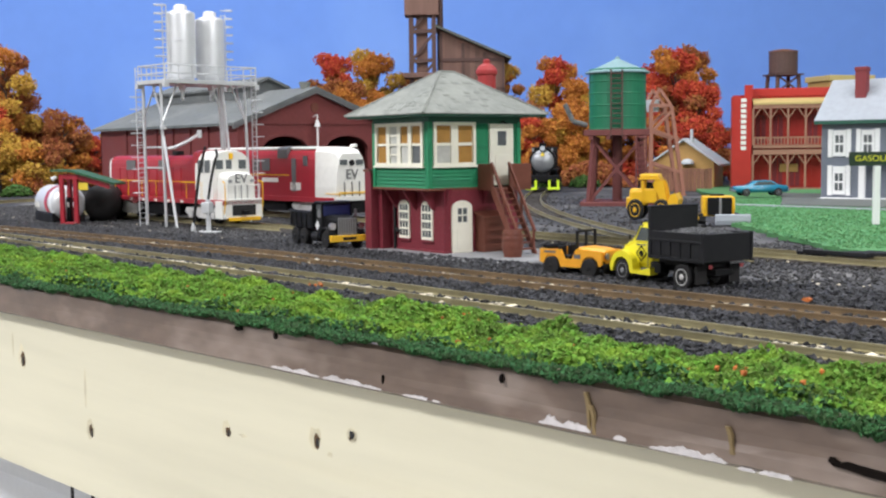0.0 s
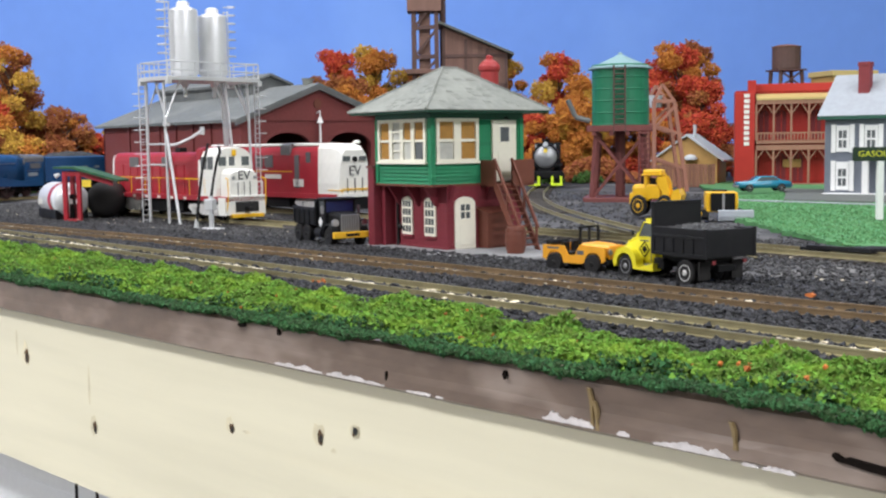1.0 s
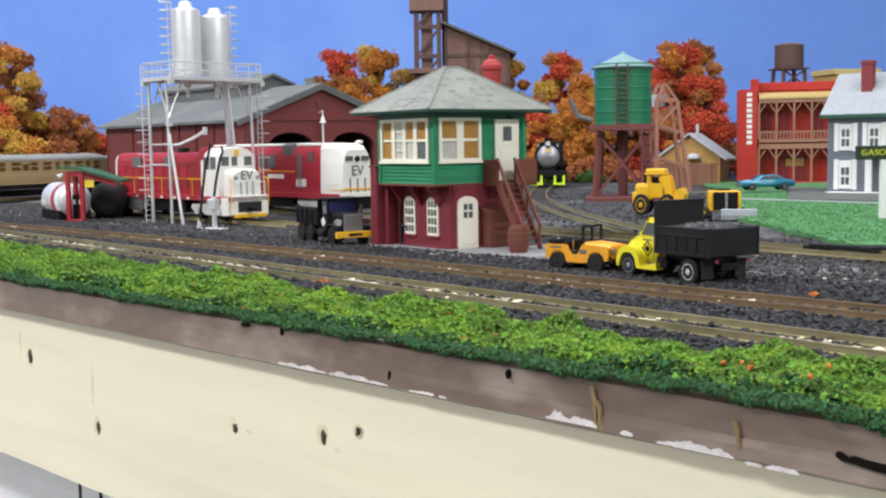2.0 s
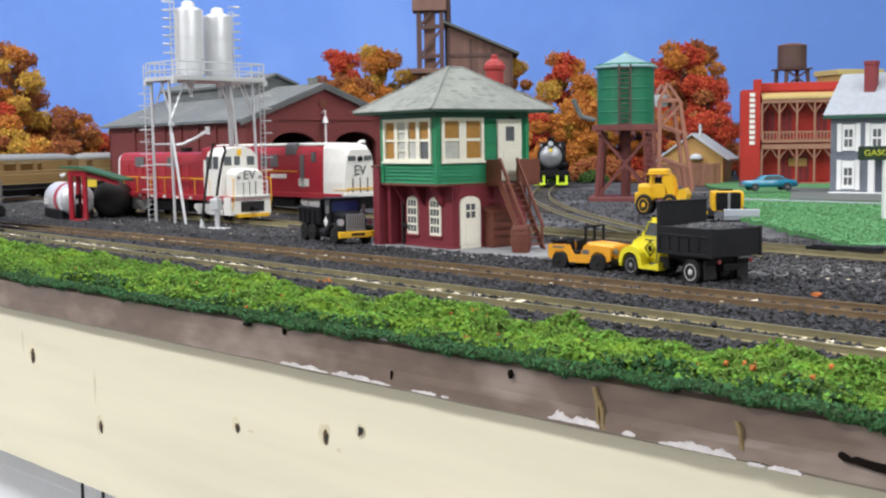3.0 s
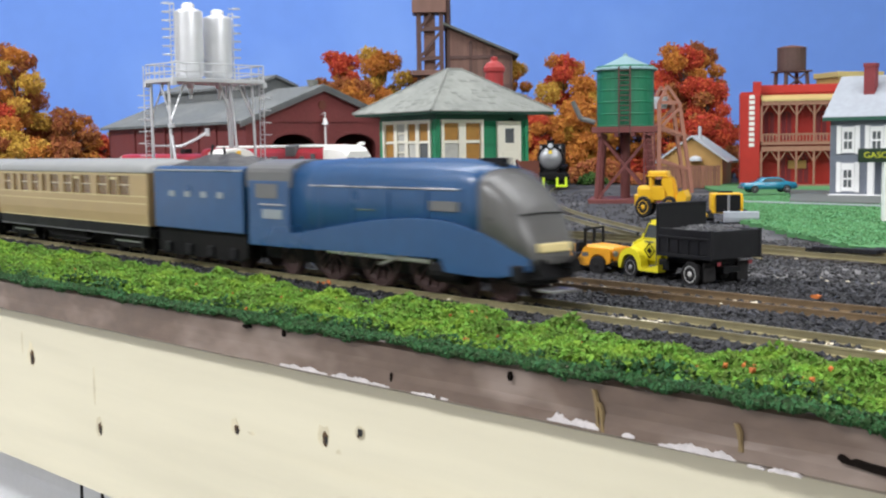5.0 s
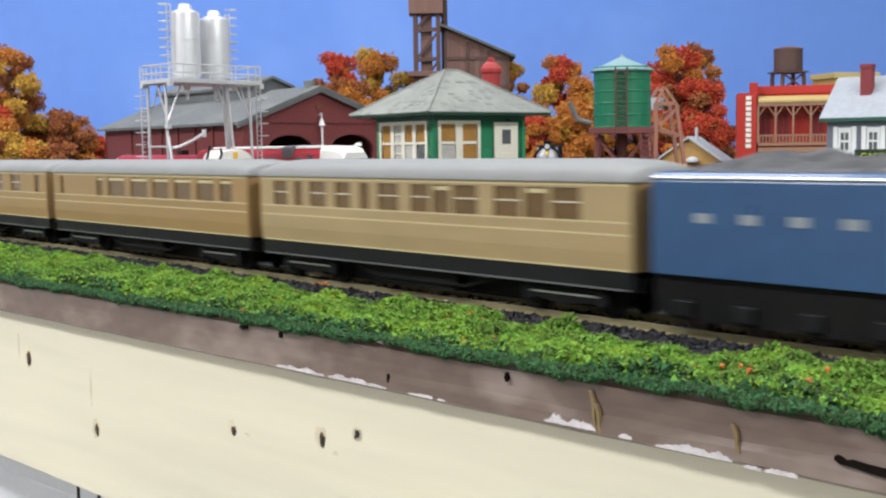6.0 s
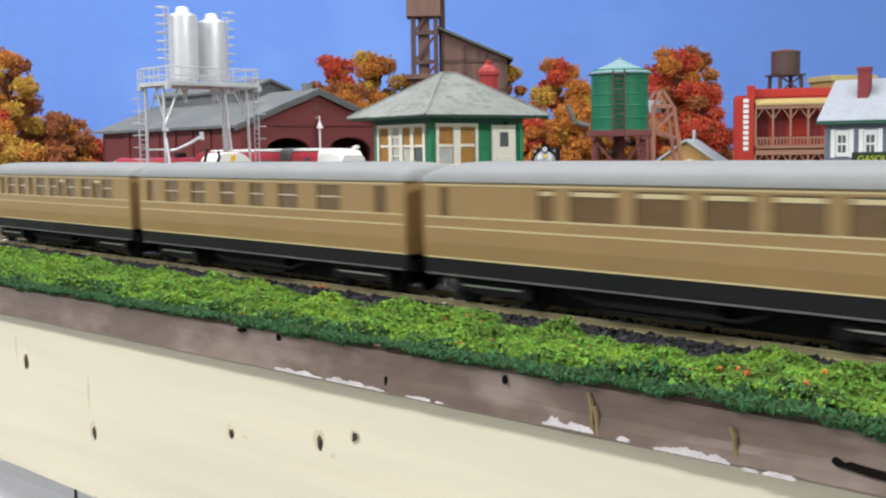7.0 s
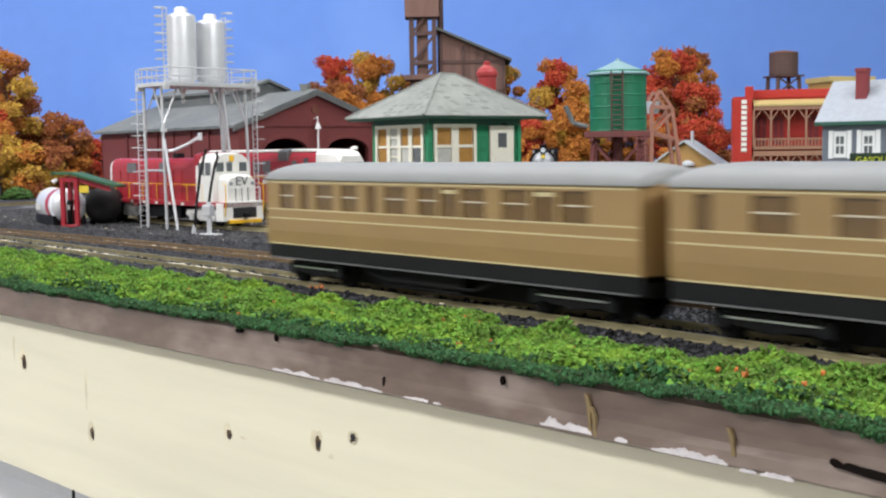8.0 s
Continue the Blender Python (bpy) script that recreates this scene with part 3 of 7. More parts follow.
def coach(length, windows, label, paint=M_TEAK):
    c = thing("railway_coach", label, "railway coach", group="coaches of the train")
    h = length / 2 - 5.4
    core = box(-h + 0.6, h - 0.6, -15.8, 15.8, 14, 41)
    body = part("body", core, M_TEAKEND, c, "brown coach interior shell and ends")
    for s in (-1, 1):
        bm = bmesh.new()
        y0, y1 = sorted((s * 15.9, s * 17.0))
        lo0, lo1 = sorted((s * 15.4, s * 16.6))
        box(-h, h, y0, y1, 20, 28.9, bm=bm)
        prism([(s * 15.9, 20), (s * 17.0, 20), (s * 16.5, 14.2), (s * 15.4, 14.2)], "x", -h, h, bm=bm)
        box(-h, h, y0, y1, 39.6, 42, bm=bm)
        edge = -h
        for a, b, kind in windows:
            xa, xb = -h + a * 2 * h, -h + b * 2 * h
            box(edge, xa, y0, y1, 28.9, 39.6, bm=bm)
            edge = xb
        box(edge, h, y0, y1, 28.9, 39.6, bm=bm)
        side = part("side_panel", bm, paint, c, "pale teak coloured coach side")
        for z in (29.2, 25.4, 14.6):
            part("lining", box(-h + 1, h - 1, s * 16.9 - 0.2 + (-s * 0.5 if z < 20 else 0), s * 16.9 + 0.25 + (-s * 0.5 if z < 20 else 0), z - 0.28, z + 0.28), M_LINING, side)
        part("lining", box(-h + 1, h - 1, s * 16.9 - 0.2, s * 16.9 + 0.25, 40.3, 40.8), M_LINING, side)
        for a, b, kind in windows:
            xa, xb = -h + a * 2 * h, -h + b * 2 * h
            pane = part("window", box(xa, xb, s * 16.0 - 0.2, s * 16.0 + 0.3, 29.2, 39.6), M_PANE, side, "brown-tinted coach window")
            if kind == 1:
                part("window_bar", box(xa, xb, s * 16.5 - 0.25, s * 16.5 + 0.25, 34.7, 35.2), M_WHITEBAR, pane)
            elif kind == 2:
                part("window_vent", box(xa + 1, xb - 1, s * 16.5 - 0.25, s * 16.5 + 0.4, 37.6, 39.0), M_LINING, pane)
        sb = box(-h, h, s * 15.2 - 1, s * 15.2 + 1, 10.6, 16.0, 0.2)
        part("solebar", sb, M_BLACK, c)
        part("step_board", box(-h + 2, h - 2, s * 16.0 - 0.8, s * 16.0 + 0.8, 10.2, 10.7), M_GREYNOSE, c)
        part("truss_rod", tube([(-h * 0.42, s * 14, 11), (-h * 0.25, s * 14, 5.5), (h * 0.25, s * 14, 5.5), (h * 0.42, s * 14, 11)], 0.6, 6), M_UNDER, c)
        for x in (-0.12, 0.1):
            part("battery_box", box(x * h - 15, x * h + 9, s * 9, s * 13.5, 3.0, 10.6, 0.5), M_UNDER, c)
        for d in (-1, 1):
            bx = d * h * 0.70
            poly = [(bx - 17, 9), (bx - 15, 5), (bx - 5, 4), (bx, 3), (bx + 5, 4), (bx + 15, 5), (bx + 17, 9)]
            frame = part("bogie_frame", prism(poly, "y", s * 10.6, s * 13.2), M_UNDER, c)
            for k in (-1, 1):
                part("axle_box", box(bx + k * 16.5 - 2.2, bx + k * 16.5 + 2.2, s * 11, s * 14, 3.8, 8.5, 0.4), M_BLACK, frame)
            part("bogie_rail", box(bx - 17, bx + 17, s * 13.6 - 0.3, s * 13.6 + 0.3, 6.6, 7.2), M_STEEL, frame)
    rings = []
    for x, k in ((-h - 1, 0.55), (-h + 3, 0.8), (-h + 9, 0.95), (-h + 16, 1.0), (h - 16, 1.0), (h - 9, 0.95), (h - 3, 0.8), (h + 1, 0.55)):
        ring = [(x, -16.9, 43.2), (x, -17.6, 43.4)]
        for i in range(13):
            a = math.pi * (1 - i / 12)
            ring.append((x, 17.6 * math.copysign(abs(math.cos(a)) ** 0.85, math.cos(a)), 43.6 + 6.9 * k * math.sin(a) ** 0.75))
        ring += [(x, 17.6, 43.4), (x, 16.9, 43.2)]
        rings.append(ring)
    part("roof", loft(rings), M_ROOF, c, "pale grey curved coach roof with domed ends", smooth=True)
    part("underframe", box(-h + 1, h - 1, -13, 13, 9.5, 14, 0.3), M_UNDER, c)
    part("weight_trough", box(-h * 0.5, h * 0.5, -7.5, 7.5, 2.2, 9.6, 0.6), M_UNDER, c)
    for d in (-1, 1):
        part("bogie_bolster", box(d * h * 0.70 - 15, d * h * 0.70 + 15, -6.6, 6.6, 2.4, 9.6, 0.6), M_UNDER, c)
    for d in (-1, 1):
        pts = [(d * (h - 0.6), -16), (d * (h + 1.2), -10), (d * (h + 1.8), 0), (d * (h + 1.2), 10), (d * (h - 0.6), 16)]
        part("end_panel", prism(pts, "z", 14.2, 42), M_TEAKEND, c, "bowed brown coach end")
        part("gangway", box(*sorted((d * (h + 1), d * (h + 4.2))), -5, 5, 14.5, 38, 0.4), M_TEAKEND, c)
        part("headstock", box(*sorted((d * (h - 1), d * (h + 1.4))), -14, 14, 9.5, 14, 0.3), M_BLACK, c)
        for k in (-1, 1):
            wheelset("coach_wheel", d * h * 0.70 + k * 16.5, 6.2, c, M_UNDER)
    for o in c.children_recursive:       # the body sits a little above the underframe
        if o.name.split(".")[0] in ("body", "side_panel", "lining", "window", "window_bar", "window_vent", "end_panel", "gangway"):
            o.data.transform(Matrix.Translation((0, 0, 0.0019)))
    return c


pos = 0.0
for maker, length, args in ((streamlined_engine, 176, ()), (engine_tender, 90, ()),
                            (coach, 219, (219, SALOON, "paler teak coach with barred saloon windows, behind the tender", M_TEAKPALE)),
                            (coach, 225, (225, CORRIDOR, "pale teak corridor coach with vented compartment windows")),
                            (coach, 225, (225, KITCHEN, "pale teak restaurant coach with few wide windows")),
                            (coach, 216, (216, SALOON, "pale teak saloon coach at the tail of the train"))):
    vehicle = maker(*args)
    TRAIN.append((vehicle, (pos + length / 2) * MM, length * 0.34 * MM))
    pos += length

# ---- yard buildings and vehicles ----
M_GREENPAINT = material("green_clapboard_paint", (0.022, 0.23, 0.105), 0.45, vary=0.1, scale=200, obrand=0.12, coarse=50)
M_DARKGREEN = material("dark_green_eaves", (0.018, 0.085, 0.055), 0.5, vary=0.1)
M_MAROON = material("maroon_brick_paint", (0.185, 0.024, 0.036), 0.5, vary=0.18, scale=400, coarse=60, bump=0.4)
M_SIDEBROWN = material("brown_plastic_wood", (0.155, 0.048, 0.030), 0.5, vary=0.15)
M_CREAM = material("cream_window_paint", (0.85, 0.82, 0.69), 0.45, vary=0.05)
M_SHINGLE = material("weathered_grey_shingle", (0.20, 0.21, 0.19), 0.75, vary=0.25, scale=300, coarse=40, obrand=0.10, bump=0.5, second=(0.29, 0.30, 0.27), second_amount=0.5)
M_CONCRETE = material("pale_concrete", (0.25, 0.25, 0.255), 0.8, vary=0.2, scale=200, second=(0.20, 0.20, 0.2), second_amount=0.4)
M_AMBER = material("amber_blind", (0.40, 0.205, 0.045), 0.6, vary=0.2)
M_DARKGLASS = material("dim_window_glass", (0.10, 0.11, 0.115), 0.12, vary=0.2, spec=0.6)
M_INTERIOR = material("pale_room_interior", (0.55, 0.55, 0.50), 0.7, vary=0.3, scale=150)
M_SILVER = material("silver_paint", (0.60, 0.61, 0.62), 0.42, metal=0.35, vary=0.08, scale=150)
M_TANKSILVER = material("satin_aluminium_tank", (0.68, 0.69, 0.70), 0.42, metal=0.3, vary=0.06, scale=100)
M_ENGRED = material("cherry_red_paint", (0.36, 0.022, 0.035), 0.38, vary=0.12, scale=150, second=(0.30, 0.06, 0.06), second_amount=0.3)
M_ENGWHITE = material("grubby_white_paint", (0.78, 0.77, 0.72), 0.4, vary=0.06, second=(0.62, 0.60, 0.54), second_amount=0.3)
M_YELLOW = material("bright_yellow_paint", (0.80, 0.46, 0.02), 0.4, vary=0.08)
M_LEMON = material("lemon_yellow_paint", (0.78, 0.68, 0.03), 0.35, vary=0.06)
M_JEEP = material("golden_yellow_paint", (0.80, 0.36, 0.025), 0.4, vary=0.08)
M_TRUCKBLACK = material("matt_black_plastic", (0.015, 0.015, 0.017), 0.5, spec=0.22, vary=0.25, scale=200)
M_RUBBER = material("tyre_rubber", (0.018, 0.017, 0.017), 0.65, spec=0.25, vary=0.2)
M_HUB = material("grey_wheel_hub", (0.32, 0.32, 0.33), 0.4, metal=0.4, vary=0.2)
M_GREYTRUCK = material("grey_truck_casting", (0.55, 0.54, 0.52), 0.5, vary=0.3, scale=250)
M_NAVY = material("navy_blue_paint", (0.02, 0.03, 0.13), 0.35, vary=0.1)
M_SHEDROOF = material("blue_grey_tar_roof", (0.135, 0.145, 0.145), 0.75, vary=0.25, scale=160, coarse=20, second=(0.20, 0.205, 0.20), second_amount=0.5)
M_SHEDBRICK = material("dull_red_brick", (0.175, 0.040, 0.038), 0.7, vary=0.2, scale=350, coarse=30, bump=0.4)
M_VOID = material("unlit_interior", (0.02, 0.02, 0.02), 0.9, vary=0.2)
M_ORANGESIGN = material("small_yellow_notice", (0.75, 0.55, 0.05), 0.5)
M_REDVENT = material("faded_red_vent", (0.36, 0.035, 0.035), 0.5, vary=0.15)
M_CHIMNEY = material("dark_red_chimney", (0.22, 0.035, 0.04), 0.6, vary=0.15)
M_WHITE = material("white_gloss_paint", (0.80, 0.80, 0.79), 0.4, vary=0.04)
M_GREENROOF = material("mossy_green_roof", (0.03, 0.10, 0.045), 0.6, vary=0.2)


def lettering(text, size, m, mat, parent, name="lettering", label="", depth=0.15, squeeze=1.0):
    """Raised letters from the built-in font, upright in the local x-z plane of m."""
    cu = bpy.data.curves.new(name, "FONT")
    cu.body, cu.size, cu.extrude, cu.align_x, cu.align_y = text, size * MM, depth * MM, "CENTER", "CENTER"
    tmp = bpy.data.objects.new(name, cu)
    scene.collection.objects.link(tmp)
    me = bpy.data.meshes.new_from_object(tmp.evaluated_get(bpy.context.evaluated_depsgraph_get()))
    bpy.data.objects.remove(tmp)
    me.materials.clear()
    me.materials.append(mat)
    me.transform(Matrix.Diagonal((squeeze, 1, 1, 1)))
    me.transform(m)
    ob = new(name, me)
    ob.parent = parent
    return tagged(ob, label)


def sash(x0, x1, z0, z1, cols, rows, y, parent, label="", mid=None, lights=None, frame=1.9, bar=1.35, face="front", heavy=1.0):
    """A window let into a wall: surround, glazing bars, panes set back. Built facing -y, or +x for face 'side'."""
    turn = Matrix() if face == "front" else Matrix(((0, -1, 0, 0), (1, 0, 0, 0), (0, 0, 1, 0), (0, 0, 0, 1)))

    def b(a, c, d, e, f, g, bm):
        return box(a, c, d, e, f, g, bm=bm, m=turn)
    fr = bmesh.new()
    b(x0 - frame, x0, y - 0.9, y + 0.6, z0 - frame, z1 + frame, fr)
    b(x1, x1 + frame, y - 0.9, y + 0.6, z0 - frame, z1 + frame, fr)
    b(x0, x1, y - 0.9, y + 0.6, z1, z1 + frame, fr)
    b(x0, x1, y - 0.9, y + 0.6, z0 - frame, z0, fr)
    b(x0 - frame - 0.6, x1 + frame + 0.6, y - 1.6, y + 0.4, z0 - frame - 0.7, z0 - frame + 0.4, fr)
    win = part("window", fr, M_CREAM, parent, label)
    bars = bmesh.new()
    for k in range(1, cols):
        x = x0 + (x1 - x0) * k / cols
        b(x - bar * heavy / 2, x + bar * heavy / 2, y - 0.5, y + 0.4, z0, z1, bars)
    for k in range(1, rows):
        z = z0 + (z1 - z0) * k / rows
        b(x0, x1, y - 0.4, y + 0.4, z - bar / 2, z + bar / 2, bars)
    part("glazing_grid", bars, M_CREAM, win)
    for i in range(cols):
        for j in range(rows):
            xa, xb = x0 + (x1 - x0) * i / cols, x0 + (x1 - x0) * (i + 1) / cols
            za, zb = z0 + (z1 - z0) * j / rows, z0 + (z1 - z0) * (j + 1) / rows
            mat = lights(i, j) if lights else M_DARKGLASS
            part("pane", b(xa, xb, y + 0.45, y + 0.7, za, zb, bmesh.new()), mat, win)
    return win


def arched(x0, x1, z0, z1, y0, y1, rise, n=8):
    """An upright panel with an arched head."""
    pts = [(x0, z0), (x1, z0)]
    for k in range(n + 1):
        a = math.pi * k / n
        pts.append(((x0 + x1) / 2 + (x1 - x0) / 2 * math.cos(a), z1 - rise + rise * math.sin(a)))
    return prism(pts, "y", y0, y1)


def signal_tower():
    W, D = 53.3, 63.8
    t = thing("signal_tower", "two-storey signal tower, green clapboard over maroon brick, grey hip roof", "signal tower", pose(-0.447, 0.432, 0, 0, 0, -8))
    # brick storey
    brick = part("brick_storey", box(-50, 0, 10, 62, 0, 37.5, 0.3), M_MAROON, t, "maroon painted brick lower storey")
    annex = part("brick_annex", box(-60, -53.7, -2, 44, 0, 46, 0.4), M_MAROON, t, "maroon brick side annex")
    part("coping", box(-60.6, -53.7, -2.6, 44.6, 46, 47.2, 0.2), M_SIDEBROWN, annex)
    part("link_wall", box(-53.7, -49.8, 3, 44, 0, 36, 0.2), M_MAROON, annex)
    part("plinth", box(-51, 1, 9, 63, 0, 3, 0.2), M_MAROON, brick)
    part("drain_pipe", tube([(-45.5, 8.8, 2), (-45.5, 8.8, 36)], 0.8, 8), M_VOID, t)
    part("pipe_elbow", tube([(-45.5, 8.4, 12), (-42, 7.6, 14), (-40.5, 7.6, 12)], 0.8, 8), M_VOID, t)
    for k in range(11):
        z = 4.5 + k * 2.9
        part("brick_course", box(-50.15, 0.15, 9.85, 62, z, z + 2.55), M_MAROON, brick)
    for x in (-36.6, -14.8):
        w = part("arched_window", arched(x - 5.0, x + 5.0, 8.6, 30, 8.9, 10.2, 3.5), M_CREAM, t, "narrow cream arched window")
        for i in range(3):
            for j in range(4):
                part("pane", box(x - 3.9 + i * 2.85, x - 1.9 + i * 2.85, 8.7, 9.0, 10.2 + j * 4.7, 13.7 + j * 4.7), M_DARKGLASS, w)
        part("window_ledge", box(x - 5.6, x + 5.6, 8.4, 10, 7.2, 8.6, 0.2), M_MAROON, w)
    for x in (-44, -26, -9):
        part("bracket", prism([(10, 37), (1.5, 37), (1.5, 35.5), (9, 25), (10, 25)], "x", x - 1, x + 1), M_MAROON, t)
    for y in (12, 38):
        part("bracket", prism([(0, 37), (4, 37), (0, 27)], "y", y - 1, y + 1), M_MAROON, t)
    # ground door in the east wall, with a four-light window
    turn = Matrix.Rotation(radians(90), 4, "Z")
    bm = arched(14.6, 28.4, 0.8, 30.4, -1.2, 0.2, 4)
    bmesh.ops.transform(bm, matrix=turn, verts=bm.verts)
    door = part("lower_door", bm, M_CREAM, t, "cream arched panel door")
    for i in range(2):
        for j in range(2):
            part("pane", box(1.15, 1.4, 18.4 + i * 3.5, 21.0 + i * 3.5, 18.6 + j * 4.2, 22 + j * 4.2), M_DARKGLASS, door)
    part("door_panel", box(1.1, 1.5, 17.6, 25.4, 4, 15.5, 0.2), M_CREAM, door)
    # wooden storey
    upper = part("upper_storey", box(-W + 0.8, -0.8, 0.8, D - 0.8, 37, 78), M_GREENPAINT, t, "green clapboard upper storey")
    part("floor_beam", box(-W - 0.5, 0.5, -0.5, D + 0.5, 36, 37.4, 0.2), M_SIDEBROWN, t)
    # dark green band paints the roof's shadow on the top of the wall
    part("eave_shade_band", box(-W - 0.2, 0.2, -0.2, D + 0.2, 72.2, 78.4), M_DARKGREEN, t)
    for k in range(17):
        z = 37.4 + k * 2.05
        if not 47.2 < z < 71:
            spans = [(-W, 0)]
        else:
            spans = [(-W, -50.2), (-4.6, 0)]
        for a, b in spans:
            part("clapboard", prism([(-0.1, z), (-0.1 + 0.9, z + 2.0), (0.9, z)], "x", a, b), M_GREENPAINT, upper)
        spans = [(0, 35)] if z < 47.2 else [(0, 3.2), (31.5, 40.5)]
        spans.append((60, D))
        for a, b in spans:
            part("clapboard", prism([(0.1, z), (-0.8, z + 2.0), (-0.8, z)], "y", a, b), M_GREENPAINT, upper)
    for x, y in ((-0.9, 0.9), (-W + 0.9, 0.9), (-0.9, D - 0.9)):
        part("corner_board", box(x - 1.3, x + 1.3, y - 1.3, y + 1.3, 37.2, 73), M_GREENPAINT, upper)

    def front_lights(i, j):
        return M_AMBER if (j == 1 and i != 1) or (i, j) == (0, 0) else (M_INTERIOR if i in (1, 2) else M_DARKGLASS)
    sash(-48.5, -6.3, 51, 71, 4, 2, 0.0, upper, "wide cream four-light window with amber blinds", lights=front_lights, heavy=2.4)
    part("extra_bar", box(-37.5, -28.3, -0.3, 0.3, 55, 56, bm=box(-37.5, -28.3, -0.3, 0.3, 65.5, 66.5)), M_CREAM, upper)
    sash(5, 29.8, 51, 71, 2, 2, 0.0, upper, "cream double window with amber blinds", lights=lambda i, j: M_AMBER if j == 1 or i == 1 else M_INTERIOR, bar=1.6, face="side", heavy=3.0)
    door = part("upper_door", box(-0.6, 0.9, 41.5, 58.5, 38, 72, 0.2), M_CREAM, t, "cream upper door with small window")
    part("pane", box(0.8, 1.1, 47, 53, 60, 68), M_DARKGLASS, door)
    part("door_panel", box(0.8, 1.3, 45, 55, 41, 55, 0.2), M_CREAM, door)
    part("door_lamp", tube([(0.5, 50, 73), (3, 50, 73.4), (4.5, 50, 72)], 0.5, 6), M_BLACK, t)
    # roof: four shingled slopes in courses
    o, ez, az = 11.6, 77.4, 101.8
    cx0, cx1, cy0, cy1 = -W - o, o, -o, D + o
    ridge_a, ridge_b = (-W / 2, D / 2 - 4, az), (-W / 2, D / 2 + 6, az)
    rb = bmesh.new()
    c = [rb.verts.new(p) for p in ((cx0, cy0, ez), (cx1, cy0, ez), (cx1, cy1, ez), (cx0, cy1, ez))]
    ra, rr = rb.verts.new(ridge_a), rb.verts.new(ridge_b)
    lo = [rb.verts.new((v.co.x, v.co.y, ez - 0.5)) for v in c]
    for f in ((c[0], c[1], ra), (c[1], c[2], rr, ra), (c[2], c[3], rr), (c[3], c[0], ra, rr), tuple(lo)):
        rb.faces.new(f)
    for i in range(4):
        j = (i + 1) % 4
        rb.faces.new((c[i], c[j], lo[j], lo[i]))
    bmesh.ops.recalc_face_normals(rb, faces=rb.faces)
    roof = part("roof", rb, M_SHINGLE, t, "weathered grey shingled hip roof")
    # shingle pieces on the two slopes that face the line and the stairs
    sh_mesh = {}
    for a, b, r0, r1 in ((Vector((cx0, cy0, ez)), Vector((cx1, cy0, ez)), Vector(ridge_a), Vector(ridge_a)), (Vector((cx1, cy0, ez)), Vector((cx1, cy1, ez)), Vector(ridge_a), Vector(ridge_b))):
        rows = 13
        along = (b - a).normalized()
        nrm = along.cross(r0 - a).normalized()
        up = nrm.cross(along)
        for k in range(rows):
            u = k / rows
            p, q = a.lerp(r0, u), b.lerp(r1, u)
            n = max(1, int((q - p).length / 7.0))
            for i in range(n):
                if random.random() < 0.62:
                    continue
                s0 = p.lerp(q, (i + 0.1 + 0.3 * (k % 2)) / n)
                w = (q - p).length / n * random.uniform(0.45, 0.8)
                key = round(w * 2)
                if key not in sh_mesh:
                    sh_mesh[key] = box(0, key / 2, -0.1, 2.0, 0.02, 0.13)
                    me = bpy.data.meshes.new("shingle")
                    bmesh.ops.scale(sh_mesh[key], vec=(MM,) * 3, verts=sh_mesh[key].verts)
                    sh_mesh[key].to_mesh(me)
                    sh_mesh[key].free()
                    me.materials.append(M_SHINGLE)
                    sh_mesh[key] = me
                ob = new("shingle", sh_mesh[key])
                ob.parent = roof
                ob.matrix_basis = Matrix(((along.x, up.x, nrm.x, s0.x * MM), (along.y, up.y, nrm.y, s0.y * MM), (along.z, up.z, nrm.z, s0.z * MM), (0, 0, 0, 1)))
    for a, b in (((cx0, cy0, ez), ridge_a), ((cx1, cy0, ez), ridge_a), ((cx1, cy1, ez), ridge_b), (ridge_a, ridge_b)):
        part("hip_cap", cyl(a, b, 0.7, seg=6), M_SHINGLE, roof)
    # soffit coloured dark to hold the shade under the overhang
    part("soffit", box(cx0 + 1, cx1 - 1, cy0 + 1, cy1 - 1, ez - 1.6, ez - 0.5), M_DARKGREEN, roof)
    vent = part("roof_vent", lathe([(5.2, 80), (5.2, 100), (6.2, 101), (6.2, 103), (4.5, 105.5), (2, 107), (2, 109), (0.5, 109.5)], 20), M_REDVENT, t, "red round roof vent with domed cap")
    vent.matrix_basis = Matrix.Translation((-0.022, 0.058, 0))
    # landing, stairs, lean-to
    part("landing", box(0, 12, 33, 62, 35.5, 37, 0.2), M_SIDEBROWN, t, "brown wooden landing")
    part("landing_panel", box(0.4, 12, 33, 34, 36, 50, 0.2), M_SIDEBROWN, t)
    part("landing_panel", box(11, 12, 46.5, 62, 36, 50, 0.2), M_SIDEBROWN, t)
    stringer = [(12, 37.5), (14.5, 37.5), (35.5, 1.5), (35.5, 0), (33, 0), (12, 34)]
    stairs = part("staircase", prism(stringer, "y", 33, 34, bm=prism(stringer, "y", 45, 46)), M_SIDEBROWN, t, "brown open wooden staircase")
    for k in range(11):
        u = (k + 0.6) / 11
        part("step", box(12.6 + 21.5 * u - 1.6, 12.6 + 21.5 * u + 1.6, 34, 45, 36.6 - 36 * u - 0.9, 36.6 - 36 * u, 0.1), M_SIDEBROWN, stairs)
    for y in (33.4, 45.6):
        part("stair_rail", prism([(11.5, 50), (12.5, 51), (34, 14.5), (33, 13.5)], "y", y - 0.6, y + 0.6), M_SIDEBROWN, stairs)
        for u in (0.03, 0.5, 0.97):
            part("baluster", box(12 + 21 * u - 0.5, 12 + 21 * u + 0.5, y - 0.5, y + 0.5, 36 - 36 * u, 50 - 36 * u), M_SIDEBROWN, stairs)
